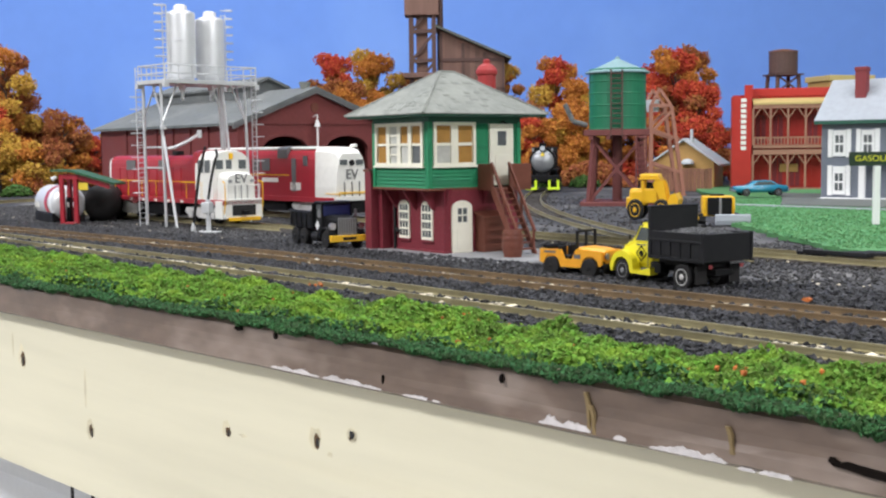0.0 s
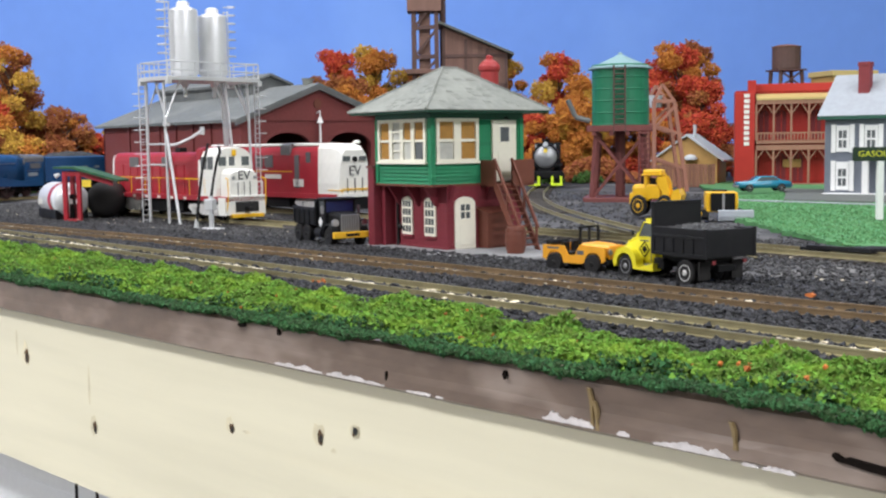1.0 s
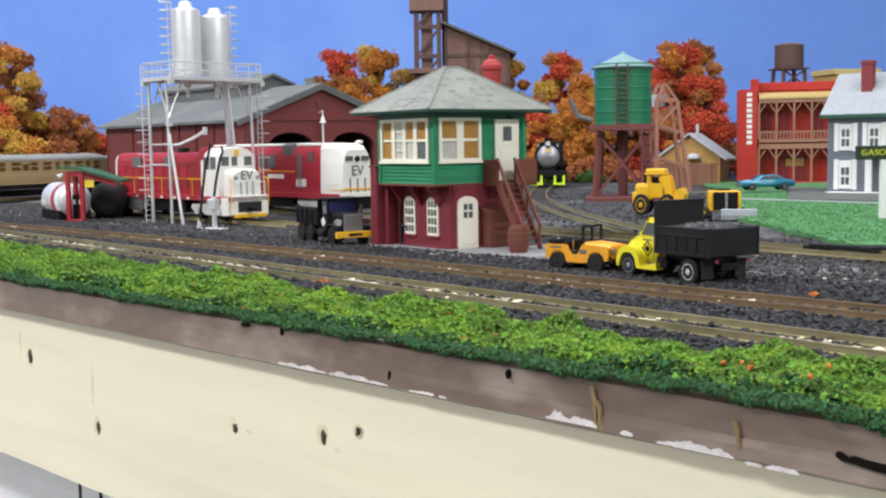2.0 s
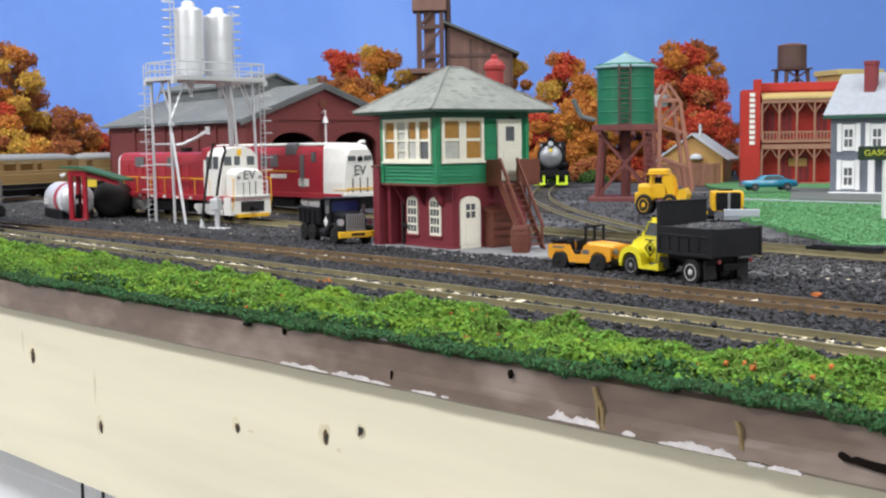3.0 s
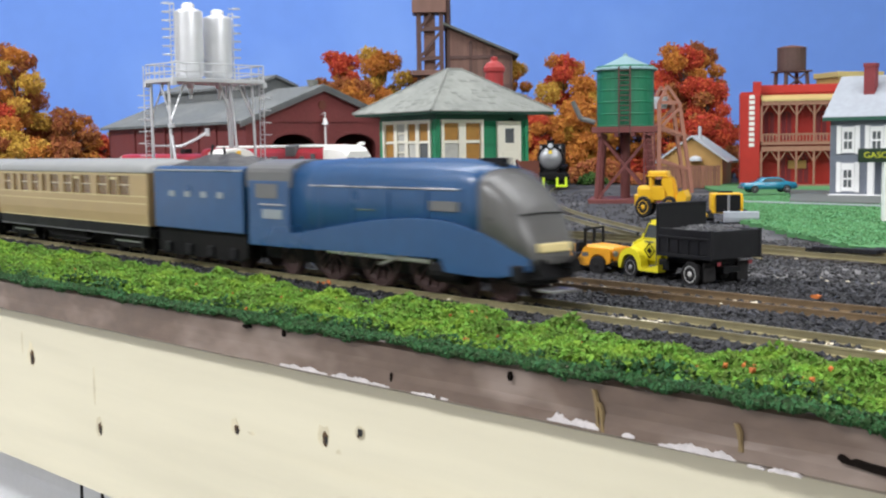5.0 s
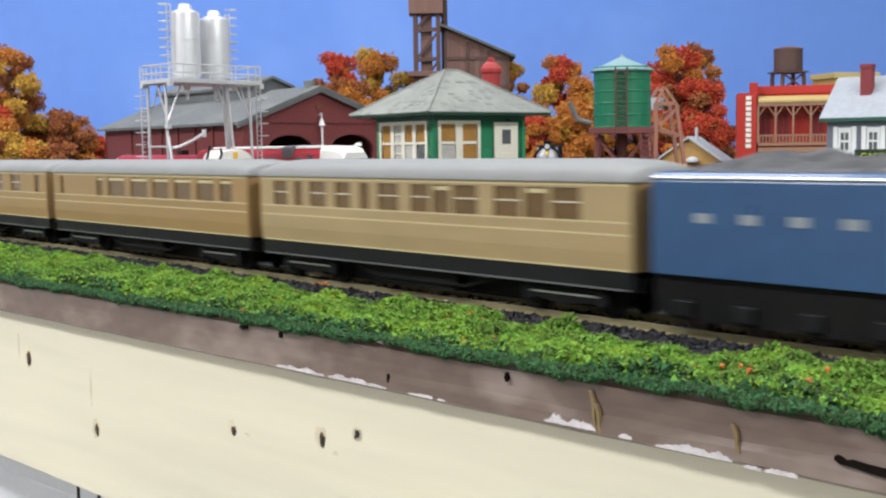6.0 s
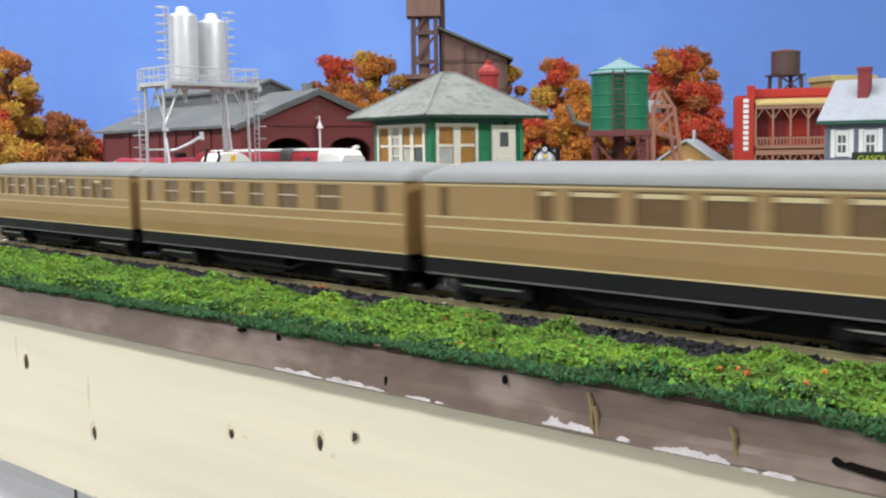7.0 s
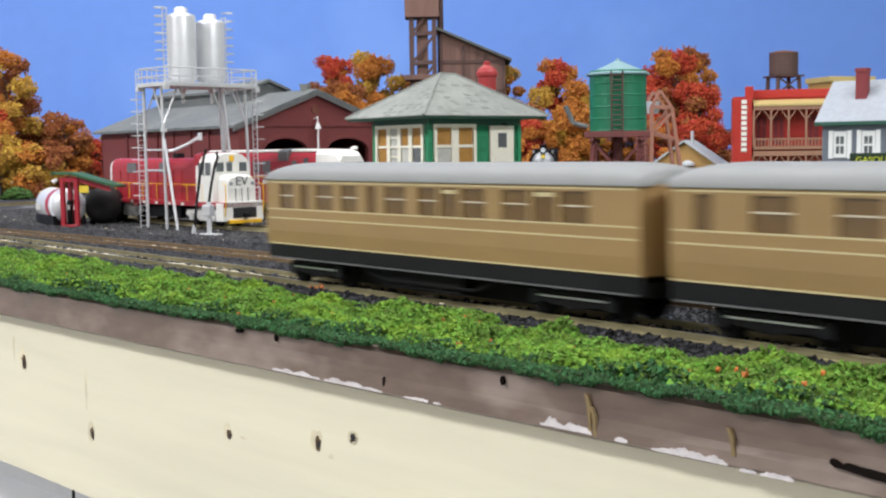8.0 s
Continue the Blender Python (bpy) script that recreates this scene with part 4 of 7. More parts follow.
    shed = part("lean_to", prism([(0, 0), (0, 23), (8.5, 20.5), (8.5, 0)], "y", 31, 47), M_SIDEBROWN, t, "brown coal bin lean-to")
    part("lean_to_lid", prism([(-0.2, 23), (-0.2, 24.2), (9.6, 21.4), (9.6, 20.2)], "y", 30, 48), M_SIDEBROWN, shed)
    return t


signal_tower()
slab = prism([(-66, -2), (-30, -9), (10, -13), (52, -8), (64, 8), (62, 44), (48, 66), (-60, 70), (-70, 20)], "z", -1, 2.0)
bmesh.ops.bevel(slab, geom=[e for e in slab.edges if all(v.co.z > 1 for v in e.verts)], offset=0.8, segments=1, affect="EDGES")
slab_ob = part("concrete_slab", slab, M_CONCRETE, None, "pale grey concrete slab under the signal tower", kind="structure")
slab_ob.matrix_world = pose(-0.447, 0.432, 0, 0, 0, -8)


def barrel(x, y, s=1.0):
    b = thing("wooden_barrel", "brown wooden barrel standing beside the stairs", "barrel", pose(x, y, 0.002))
    part("barrel_body", lathe([(5.6 * s, 0), (6.6 * s, 4), (6.9 * s, 7), (6.6 * s, 10), (5.6 * s, 14), (5.2 * s, 14), (5.0 * s, 13.2)], 20), M_SIDEBROWN, b, smooth=False)
    for z, r in ((2.5, 6.35), (5.2, 6.9), (9, 6.9), (11.6, 6.35)):
        part("hoop", lathe([(r * s, z), (r * s + 0.25, z), (r * s + 0.25, z + 0.8), (r * s, z + 0.8)], 20), M_SIDEBROWN, b)


barrel(-0.4042, 0.4508, 0.80)


def ladder(x, y0, y1, z0, z1, parent, mat, axis="y", hoops=True, step=4.0):
    l = part("ladder", bmesh.new(), mat, parent)
    bm = bmesh.new()
    for y in (y0, y1):
        p = (x, y) if axis == "y" else (y, x)
        cyl((*p, z0), (*p, z1), 0.5, seg=6, bm=bm)
    z = z0 + 2
    while z < z1:
        a, b = ((x, y0, z), (x, y1, z)) if axis == "y" else ((y0, x, z), (y1, x, z))
        cyl(a, b, 0.35, seg=5, bm=bm)
        z += step
    bmesh.ops.scale(bm, vec=(MM,) * 3, verts=bm.verts)
    bm.to_mesh(l.data)
    bm.free()
    return l


def sanding_tower():
    t = thing("sand_tower", "silver steel sanding tower with twin silos on a railed platform", "sand tower", pose(-0.826, 0.481, 0))
    W, D, Z = 40, 84, 111
    deck = part("platform", box(-1, W + 1, -1, D + 1, Z, Z + 3.2, 0.3), M_SILVER, t, "silver platform deck with toe board")
    for x in (0, W):
        for y in (0, D):
            part("corner_bracket", box(x - 2, x + 2, y - 2, y + 2, Z - 3, Z + 1, 0.2), M_SILVER, deck)
    legs = [((2, 3, 0), (2, 3, Z)), ((30, 3, 0), (28, 3, Z)), ((52, -1, 0), (30, 3, 70)), ((2, D - 4, 0), (6, D - 10, Z)), ((34, D - 4, 0), (32, D - 6, Z)), ((40, D - 22, 0), (30, D - 26, Z)), ((20, D - 18, 0), (16, D - 20, Z))]
    for a, b in legs:
        part("leg", cyl(a, b, 1.15, seg=10), M_SILVER, t)
    for a, b in (((30, 3, 82), (16, 3, Z)), ((30, 3, 82), (30, 16, Z)), ((32, D - 6, 84), (30, D - 18, Z)), ((32, D - 6, 84), (20, D - 6, Z)), ((30, D - 26, 86), (30, D - 36, Z)), ((2, 3, 86), (2, 14, Z)), ((2, 3, 46), (29, 3, 46)), ((2, 3, 62), (30, 3, 62))):
        part("brace", cyl(a, b, 0.8, seg=6), M_SILVER, t)
    for z in (Z + 8, Z + 14.5):
        part("guard_rail", tube([(0, 0, z), (W, 0, z), (W, D, z), (0, D, z), (0, 0, z)], 0.55, 6), M_SILVER, deck)
    for k in range(8):
        y = D * k / 7
        for x in (0, W):
            part("rail_post", cyl((x, y, Z + 3), (x, y, Z + 15), 0.5, seg=6), M_SILVER, deck)
    for x in (13, 27):
        part("rail_post", cyl((x, 0, Z + 3), (x, 0, Z + 15), 0.5, seg=6), M_SILVER, deck)
    for y, h in ((27.5, 53), (54.5, 49.5)):
        z = Z + 6
        prof = [(2.2, z - 10), (4.0, z - 5), (11.2, z), (11.4, z + 1), (11.4, z + h - 4), (11.0, z + h - 2.6), (7.5, z + h - 1), (5.2, z + h - 0.4), (5.2, z + h + 2.6), (3.6, z + h + 4), (0.4, z + h + 4.4)]
        silo = part("silo", lathe(prof, 32), M_TANKSILVER, t, "satin aluminium sand silo with domed cap", smooth=True)
        me = silo.data
        for dz in (12, 28):
            part("seam_band", lathe([(11.4, z + dz), (11.7, z + dz), (11.7, z + dz + 0.8), (11.4, z + dz + 0.8)], 32), M_TANKSILVER, silo)
        for poly in me.polygons:
            poly.use_smooth = True
        silo.matrix_basis = Matrix.Translation((20 * MM, y * MM, 0))
        for a in (45, 135, 225, 315):
            dx, dy = 9 * math.cos(radians(a)), 9 * math.sin(radians(a))
            part("silo_foot", cyl((20 + dx, y + dy, Z + 3), (20 + dx, y + dy, Z + 7), 0.9, seg=6), M_SILVER, t)
        part("silo_outlet", cyl((20, y, Z), (20, y, Z - 12), 2.2, 1.4, seg=12), M_SILVER, t)
    # caged ladders on the silos and down to the ground
    for y, sgn in ((13.5, -1), (68, 1)):
        l = ladder(y, 16, 22, Z + 3, Z + 62 - (4 if sgn > 0 else 0), t, M_SILVER, axis="x")
        for k in range(7):
            zz = Z + 22 + k * 6.6
            part("cage_hoop", tube([(16, y, zz), (15, y + sgn * 6, zz), (19, y + sgn * 9, zz), (23, y + sgn * 6, zz), (22, y, zz)], 0.45, 5), M_SILVER, t)
    ladder(-2.5, -1, 4.5, 0, Z + 14, t, M_SILVER)
    for k in range(9):
        zz = 26 + k * 9.5
        part("cage_hoop", tube([(-2.5, -1, zz), (-8.5, -3, zz), (-11, 1, zz), (-8.5, 4, zz), (-2.5, 4.5, zz)], 0.42, 5), M_SILVER, t)
    ladder(D + 2.5, 30, 36, 20, Z + 14, t, M_SILVER, axis="x")
    for k in range(7):
        zz = 40 + k * 10
        part("cage_hoop", tube([(30, D + 2.5, zz), (30, D + 8, zz), (36, D + 9.5, zz), (37, D + 3, zz)], 0.42, 5), M_SILVER, t)
    part("delivery_pipe", tube([(30, 3, 61), (36, 8, 61.5), (42, 16, 66), (46, 25, 72)], 1.3, 8), M_SILVER, t, "curved sand delivery pipe")
    part("pipe_collar", cyl((30, 3, 76), (30, 3, 79), 2.6, seg=12), M_SILVER, t)
    part("nozzle", cyl((46, 25, 69), (46, 25, 75), 1.8, seg=10), M_SILVER, t)
    return t


sanding_tower()


def fuel_stand(x, y):
    t = thing("fuel_stand", "silver fuelling stand with drooping black hoses", "fuel stand", pose(x, y, 0, 0, 0, 20))
    part("base_plate", box(-9, 9, -4, 4, 0, 1, 0.3), M_SILVER, t)
    part("post", cyl((0, 0, 1), (0, 0, 24), 1.8, seg=12), M_SILVER, t)
    part("valve_box", box(-4, 3, -3, 3, 14, 22, 0.5), M_SILVER, t)
    part("hose", tube([(0, 0, 22), (2, 1, 36), (5, 2, 50), (7, 3, 56), (6, 3, 60)], 1.0, 8), M_RUBBER, t, "black rubber hose")
    part("hose", tube([(-16, 3, 0), (-13, 3, 22), (-9, 3, 44), (-4, 4, 62)], 1.0, 8), M_RUBBER, t, "black rubber hose")
    part("hose_nozzle", cyl((-16, 3, 0), (-15.6, 3, 7), 1.9, 1.2, seg=10), M_SILVER, t)


fuel_stand(-0.716, 0.470)


def diesel_truck(x, parent, mat):
    frame = part("truck_frame", prism([(x - 26, 8), (x - 24, 11), (x - 8, 11.5), (x - 5, 13), (x + 5, 13), (x + 8, 11.5), (x + 24, 11), (x + 26, 8), (x + 20, 5), (x + 10, 5.5), (x + 5, 3.5), (x - 5, 3.5), (x - 10, 5.5), (x - 20, 5)], "y", -12.5, -10.5,
                 bm=prism([(x - 26, 8), (x - 24, 11), (x + 24, 11), (x + 26, 8), (x + 20, 5), (x - 20, 5)], "y", 10.5, 12.5)), mat, parent, "grey cast truck side frame")
    for k in (-16, 16):
        part("axle_box", box(x + k - 3, x + k + 3, -13.8, -12, 3.5, 9, 0.5), mat, frame)
        wheelset("wheel", x + k, 6.0, parent, M_UNDER)


def hood_diesel():
    """Hood unit with a white cab end and a long red hood."""
    t = thing("diesel_locomotive", "red diesel hood locomotive with white cab, parked in the yard", "locomotive", pose(-0.832, 0.5165, 0.0035, 0, 0, -4) @ Matrix.Scale(1.05, 4), "parked diesels")
    L = 106
    part("walkway", box(-L + 4, L - 6, -16, 16, 14, 17.5, 0.3), M_ENGRED, t, "red walkway and sill")
    for s in (-1, 1):
        for k in range(9):
            part("sill_mark", box(-90 + k * 21, -86 + k * 21, s * 16.05 - 0.2, s * 16.05 + 0.2, 14.4, 16.4), M_ENGWHITE, t)
        part("handrail", tube([(-96, s * 15.4, 18), (-96, s * 15.4, 30), (66, s * 15.4, 30), (66, s * 15.4, 18)], 0.28, 6), M_YELLOW, t)
        for k in range(7):
            part("stanchion", cyl((-76 + k * 24, s * 15.4, 17), (-76 + k * 24, s * 15.4, 30), 0.35, seg=5), M_YELLOW, t)
        part("hood_stripe", box(-86, 58, s * 11.1 - 0.15, s * 11.1 + 0.15, 29, 30.2), M_YELLOW, t)
    hood = part("long_hood", loft([arch_ring(x, 11, 49.5, 17.5, 10, 4) for x in (-92, -60, -20, 20, 60)]), M_ENGRED, t, "long red hood", smooth=False)
    for k in range(9):
        part("hood_door", box(-86 + k * 13, -75 + k * 13, -11.5, -10.8, 19, 40, 0.2), M_ENGRED, hood)
    for x in (-62, -6):
        part("louvre", box(x, x + 16, -11.8, -11.2, 38, 46), M_GREYNOSE, hood)
    part("exhaust_stack", box(0, 8, -3, 3, 49, 53, 0.5), M_BLACK, hood)
    part("rear_end", loft([arch_ring(x, h, 49.6 - (x < -94) * 1.2, 17.5, 10, 4) for x, h in ((-92, 11.1), (-96, 10.6))]), M_ENGWHITE, t, "white hood end")
    cab = part("cab", loft([arch_ring(x, h, top, 17.5, 12, 3.2) for x, h, top in ((58, 15.4, 52), (60, 15.6, 53), (80, 15.6, 53), (83, 15.2, 52.4))]), M_ENGWHITE, t, "white cab with square windows")
    part("cab_roof_band", loft([arch_ring(x, 15.9, 53.5, 44, 12, 3.2) for x in (57, 62)]), M_ENGRED, cab)
    for y0, y1 in ((-12.5, -6.5), (6.5, 12.5), (-4, 0.5)):
        part("windscreen", box(82.6, 83.4, y0, y1, 39.5, 46), M_DARKGLASS, cab, "dark cab window")
    for s in (-1, 1):
        part("cab_window", box(63, 71, s * 15.6 - 0.3, s * 15.6 + 0.3, 37, 46), M_DARKGLASS, cab)
        part("cab_window", box(73, 80, s * 15.6 - 0.3, s * 15.6 + 0.3, 37, 46), M_DARKGLASS, cab)
    nose = part("short_hood", loft([arch_ring(x, 11.4, top, 17.5, 10, 4) for x, top in ((83, 37.6), (94, 37.2), (96.5, 35.6))]), M_ENGWHITE, t, "white short hood")
    lettering("EV", 9.5, Matrix.Translation((0.0969, 0, 0.0325)) @ pose(0, 0, 0, 90, 0, 90), M_GREYNOSE, nose, label="grey painted initials")
    for y in (-5, 0, 5):
        part("nose_door_seam", box(96.4, 96.9, y - 0.25, y + 0.25, 18, 28), M_GREYNOSE, nose)
    part("headlight", box(82.8, 84.2, -1.6, 1.6, 46.6, 51, 0.4), M_YELLOW, cab, "twin headlight in a yellow housing")
    for y in (-9, 9):
        part("class_light", cyl((96, y, 31), (97.6, y, 31), 1.3, seg=10), M_HUB, nose)
    pilot = part("pilot", box(96, 100, -15.5, 15.5, 4.5, 18.5, 0.6), M_ENGWHITE, t, "white pilot plate")
    # near-black block on the plate paints the shade of an opening
    part("pilot_opening", box(99.4, 100.4, -9.5, 9.5, 6.5, 14), M_VOID, pilot)
    part("pilot_stripe", box(97, 102, -13, 13, 2.6, 5.2, 0.4), M_YELLOW, pilot, "yellow footboard")
    for s in (-1, 1):
        part("step_well", box(88, 98, s * 15.6 - 1.2, s * 15.6 + 1.2, 4, 17, 0.4), M_ENGWHITE, t)
        part("grab_rail", tube([(99, s * 15.5, 8), (100.5, s * 15.5, 16), (100.5, s * 15.5, 30), (96, s * 14.5, 31)], 0.45, 6), M_YELLOW, t)
    part("end_rail", tube([(100, -13, 18), (100.5, -13, 28), (100.5, -4, 28), (100.5, -4, 19)], 0.35, 5, bm=tube([(100, 13, 18), (100.5, 13, 28), (100.5, 4, 28), (100.5, 4, 19)], 0.35, 5)), M_ENGWHITE, t)
    part("fuel_tank", box(-26, 26, -12, 12, 4, 13.5, 1.2), M_BLACK, t)
    diesel_truck(62, t, M_GREYTRUCK)
    diesel_truck(-62, t, M_GREYTRUCK)
    part("coupler", box(99, 105, -2, 2, 7, 10, 0.4), M_BLACK, t)
    return t


def box_cab_diesel():
    """Full-width red diesel with a tapered white nose."""
    t = thing("diesel_locomotive", "red full-width diesel locomotive with tapered white nose, parked in the yard", "locomotive", pose(-0.818, 0.612, 0.0035, 0, 0, -4) @ Matrix.Scale(1.05, 4), "parked diesels")
    body = part("body", loft([arch_ring(x, 15.4, 54.5, 16, 12, 3.6) for x in (-100, -50, 0, 40, 72)]), M_ENGRED, t, "red full-width body")
    part("roof_stripe", loft([arch_ring(x, 12, 55.2, 53.0, 10, 3) for x in (-98, 70)]), M_ENGWHITE, body)
    def nose_ring(x, low, high, top):
        return [(x, -low, 14), (x, -low, 24), (x, -(low * 0.45 + high * 0.55), 40), (x, -high, top - 3.5), (x, -high + 2.6, top), (x, high - 2.6, top), (x, high, top - 3.5), (x, low * 0.45 + high * 0.55, 40), (x, low, 24), (x, low, 14)]
    nose = part("nose", loft([nose_ring(*r) for r in ((72, 15.5, 14.6, 54.6), (78, 15.5, 13.2, 54.6), (88, 15.2, 12.0, 54.0), (95, 14.8, 11.4, 52.4), (98.6, 14.4, 11.0, 49.5))]), M_ENGWHITE, t, "tapered white nose")
    part("radiator_hood", loft([arch_ring(x, 15.7, 55.6, 46, 12, 3.6) for x in (20, 34)]), M_GREYNOSE, body, "grey radiator section on the roof")
    part("footplate_rail", tube([(86, -15.6, 19), (99, -15.0, 19), (100, 0, 19), (99, 15.0, 19), (86, 15.6, 19)], 0.35, 5), M_YELLOW, nose)
    for y0, y1 in ((-10.8, -4.2), (4.2, 10.8)):
        part("windscreen", box(98.2, 99.4, y0, y1, 41.0, 44.8), M_DARKGLASS, nose, "dark cab window")
    part("headlight", cyl((97, 0, 42.6), (100.2, 0, 42.6), 2.1, seg=12), M_BLACK, nose)
    lettering("EV", 10.5, Matrix.Translation((0.0993, 0, 0.0335)) @ pose(0, 0, 0, 90, 0, 90), M_GREYNOSE, nose, label="grey painted initials")
    for y in (-7, 0, 7):
        part("nose_seam", box(98.6, 99.6, y - 0.25, y + 0.25, 17, 28), M_GREYNOSE, nose)
    for s in (-1, 1):
        part("cab_window", box(56, 62, s * 15.4 - 0.3, s * 15.4 + 0.3, 40, 48), M_DARKGLASS, body)
        win = part("cab_door", box(40, 46, s * 15.5 - 0.3, s * 15.5 + 0.3, 20, 46), M_GREYNOSE, body)
        part("number_bar", box(38, 52, s * 15.5 - 0.3, s * 15.5 + 0.3, 21, 27), M_ENGWHITE, body, "white number patch")
        part("lettering_bar", box(-4, 20, s * 15.5 - 0.3, s * 15.5 + 0.3, 27, 30.5), M_ENGWHITE, body, "white lettering patch")
        for k in range(3):
            part("louvre", box(-34 + k * 15, -22 + k * 15, s * 15.6 - 0.3, s * 15.6 + 0.3, 36, 46), M_GREYNOSE if k else M_ENGRED, body)
        part("side_stripe", box(-98, 36, s * 15.5 - 0.2, s * 15.5 + 0.2, 32.4, 33.2), M_YELLOW, body)
        part("side_sill", box(-98, 96, s * 15.0 - 1, s * 15.0 + 1, 12, 16, 0.3), M_ENGRED, t)
    part("anticlimber", box(96, 101, -14, 14, 13.5, 17, 0.5), M_ENGWHITE, t, "white front footplate")
    part("front_rail", tube([(100, -13, 17), (101, -13, 20), (101, 13, 20), (100, 13, 17)], 0.45, 6), M_YELLOW, t)
    part("pilot", box(95, 99, -13, 13, 4, 13.5, 0.5), M_BLACK, t)
    part("horn", tube([(84, 9, 53), (88, 9, 55.5), (93, 9, 55.5)], 1.3, 8), M_ENGWHITE, t, "white air horn on the roof")
    part("fuel_tank", box(-26, 26, -12, 12, 4, 13.5, 1.2), M_BLACK, t)
    diesel_truck(60, t, M_GREYTRUCK)
    diesel_truck(-60, t, M_GREYTRUCK)


hood_diesel()
box_cab_diesel()


def tyre(x, y, r, w, parent, hub=M_HUB, s=-1):
    m = Matrix.Translation((x, y, r)) @ Matrix.Rotation(radians(90), 4, "X")
    bm = lathe([(r * 0.6, -w / 2), (r * 0.92, -w / 2), (r, -w * 0.3), (r, w * 0.3), (r * 0.92, w / 2), (r * 0.6, w / 2)], 24, None, m)
    ty = part("tyre", bm, M_RUBBER, parent, "black rubber tyre", smooth=False)
    rim = part("rim", lathe([(r * 0.12, w * 0.56), (r * 0.14, w * 0.66), (r * 0.3, w * 0.4), (r * 0.5, w * 0.3), (r * 0.58, w * 0.52), (r * 0.64, w * 0.52), (r * 0.64, -w * 0.5), (r * 0.1, -w * 0.5)], 20, None,
               m if s < 0 else m @ Matrix.Rotation(radians(180), 4, "X")), hub, ty)
    return ty


def dump_truck():
    t = thing("dump_truck", "yellow-cab dump truck, black body full of coal, beside the track", "dump truck", pose(-0.2746, 0.4095, 0.001, 0, 0, 166) @ Matrix.Scale(0.925, 4))
    # local +x is the front
    cab = bmesh.new()
    prof = [(4, 7), (4, 25), (6, 27.4), (14, 28), (17, 27), (20.5, 19.5), (27, 17.5), (30, 15.5), (31.5, 12), (31.5, 7)]
    prism(prof, "y", -9.5, 9.5, bm=cab)
    bmesh.ops.bevel(cab, geom=[e for e in cab.edges], offset=2.2, segments=4, affect="EDGES")
    body = part("cab", cab, M_LEMON, t, "lemon yellow rounded cab", smooth=True)
    for s in (-1, 1):
        part("side_window", prism([(8.5, 19.5), (8.5, 25.2), (14.0, 25.6), (17.8, 19.5)], "y", s * 9.0, s * 9.75), M_DARKGLASS, body, "clear cab window")
        part("window_frame", tube([(8.3, s * 9.7, 19.2), (8.3, s * 9.7, 25.5), (14.2, s * 9.7, 26), (18.2, s * 9.7, 19.2), (8.3, s * 9.7, 19.2)], 0.35, 6), M_LEMON, body)
        pts = [(14.5, 5.5)]
        for k in range(11):
            a = math.pi * (1 - k / 10)
            pts.append((24 + 8.3 * math.cos(a), 6.5 + 8.0 * math.sin(a)))
        pts += [(31.5, 6), (29.6, 6)]
        for k in range(9):
            a = math.pi * k / 8
            pts.append((24 + 5.8 * math.cos(a), 6 + 5.6 * math.sin(a)))
        pts += [(17.6, 4.5), (4, 4.5), (4, 8)]
        part("fender", prism(pts, "y", s * 8.6, s * 13.2), M_LEMON, body, "rounded yellow front wing")
        part("door_seam", box(9.2, 9.5, s * 9.6 - 0.12, s * 9.6 + 0.12, 8, 25), M_GREYNOSE, body)
        m = Matrix.Translation((13.8, s * 9.75, 13.6)) @ Matrix.Rotation(radians(45), 4, "Y")
        bm = bmesh.new()
        for a, b, c, d in ((-2.6, 2.6, 2.2, 2.6), (-2.6, 2.6, -2.6, -2.2), (-2.6, -2.2, -2.6, 2.6), (2.2, 2.6, -2.6, 2.6), (-1.2, 1.2, -1.2, 1.2)):
            box(a, b, -0.15, 0.15, c, d, bm=bm, m=m)
        part("door_emblem", bm, M_BLACK, body, "black diamond emblem on the door")
        part("emblem_bar", box(11, 17, s * 9.7 - 0.1, s * 9.7 + 0.1, 17.3, 17.9), M_GREYNOSE, body)
        part("mirror", box(19.5, 20, s * 11, s * 12, 20, 22), M_BLACK, body)
    part("windscreen", prism([(17.4, 26.2), (20.4, 20), (20.9, 20), (18, 26.4)], "y", -7.5, 7.5), M_DARKGLASS, body)
    part("front_bumper", box(31, 33, -12.5, 12.5, 4.5, 7, 0.4), M_LEMON, t)
    part("grille", box(31.2, 32.2, -5.5, 5.5, 8, 14, 0.3), M_HUB, body)
    for s in (-1, 1):
        part("headlamp", cyl((30.5, s * 9, 11), (32.6, s * 9, 11), 1.8, seg=12), M_HUB, body)
    # dump body
    bed = part("dump_body", box(-30, 3, -14, 14, 13, 15, 0.3), M_TRUCKBLACK, t, "ribbed black dump body")
    for s in (-1, 1):
        part("side_board", box(-30, 3, s * 13.2 - 0.8, s * 13.2 + 0.8, 13, 25, 0.3), M_TRUCKBLACK, bed)
        part("top_rail", box(-30.4, 3.4, s * 13.4 - 1.1, s * 13.4 + 1.1, 20.6, 21.8, 0.2), M_TRUCKBLACK, bed)
        part("bottom_rail", box(-30.4, 3.4, s * 13.4 - 1.1, s * 13.4 + 1.1, 12.6, 14.2, 0.2), M_TRUCKBLACK, bed)
        for k in range(6):
            part("rib", box(-29.6 + k * 6.3, -28.4 + k * 6.3, s * 13.9 - 0.6, s * 13.9 + 0.6, 13.5, 21), M_TRUCKBLACK, bed)
    part("tailgate", box(-31, -29.6, -14, 14, 12.8, 25, 0.4), M_TRUCKBLACK, bed)
    for y in (-14, 14):
        part("tailgate_post", box(-31.4, -29.8, y - 0.7, y + 0.7, 12.5, 25.4, 0.2), M_TRUCKBLACK, bed)
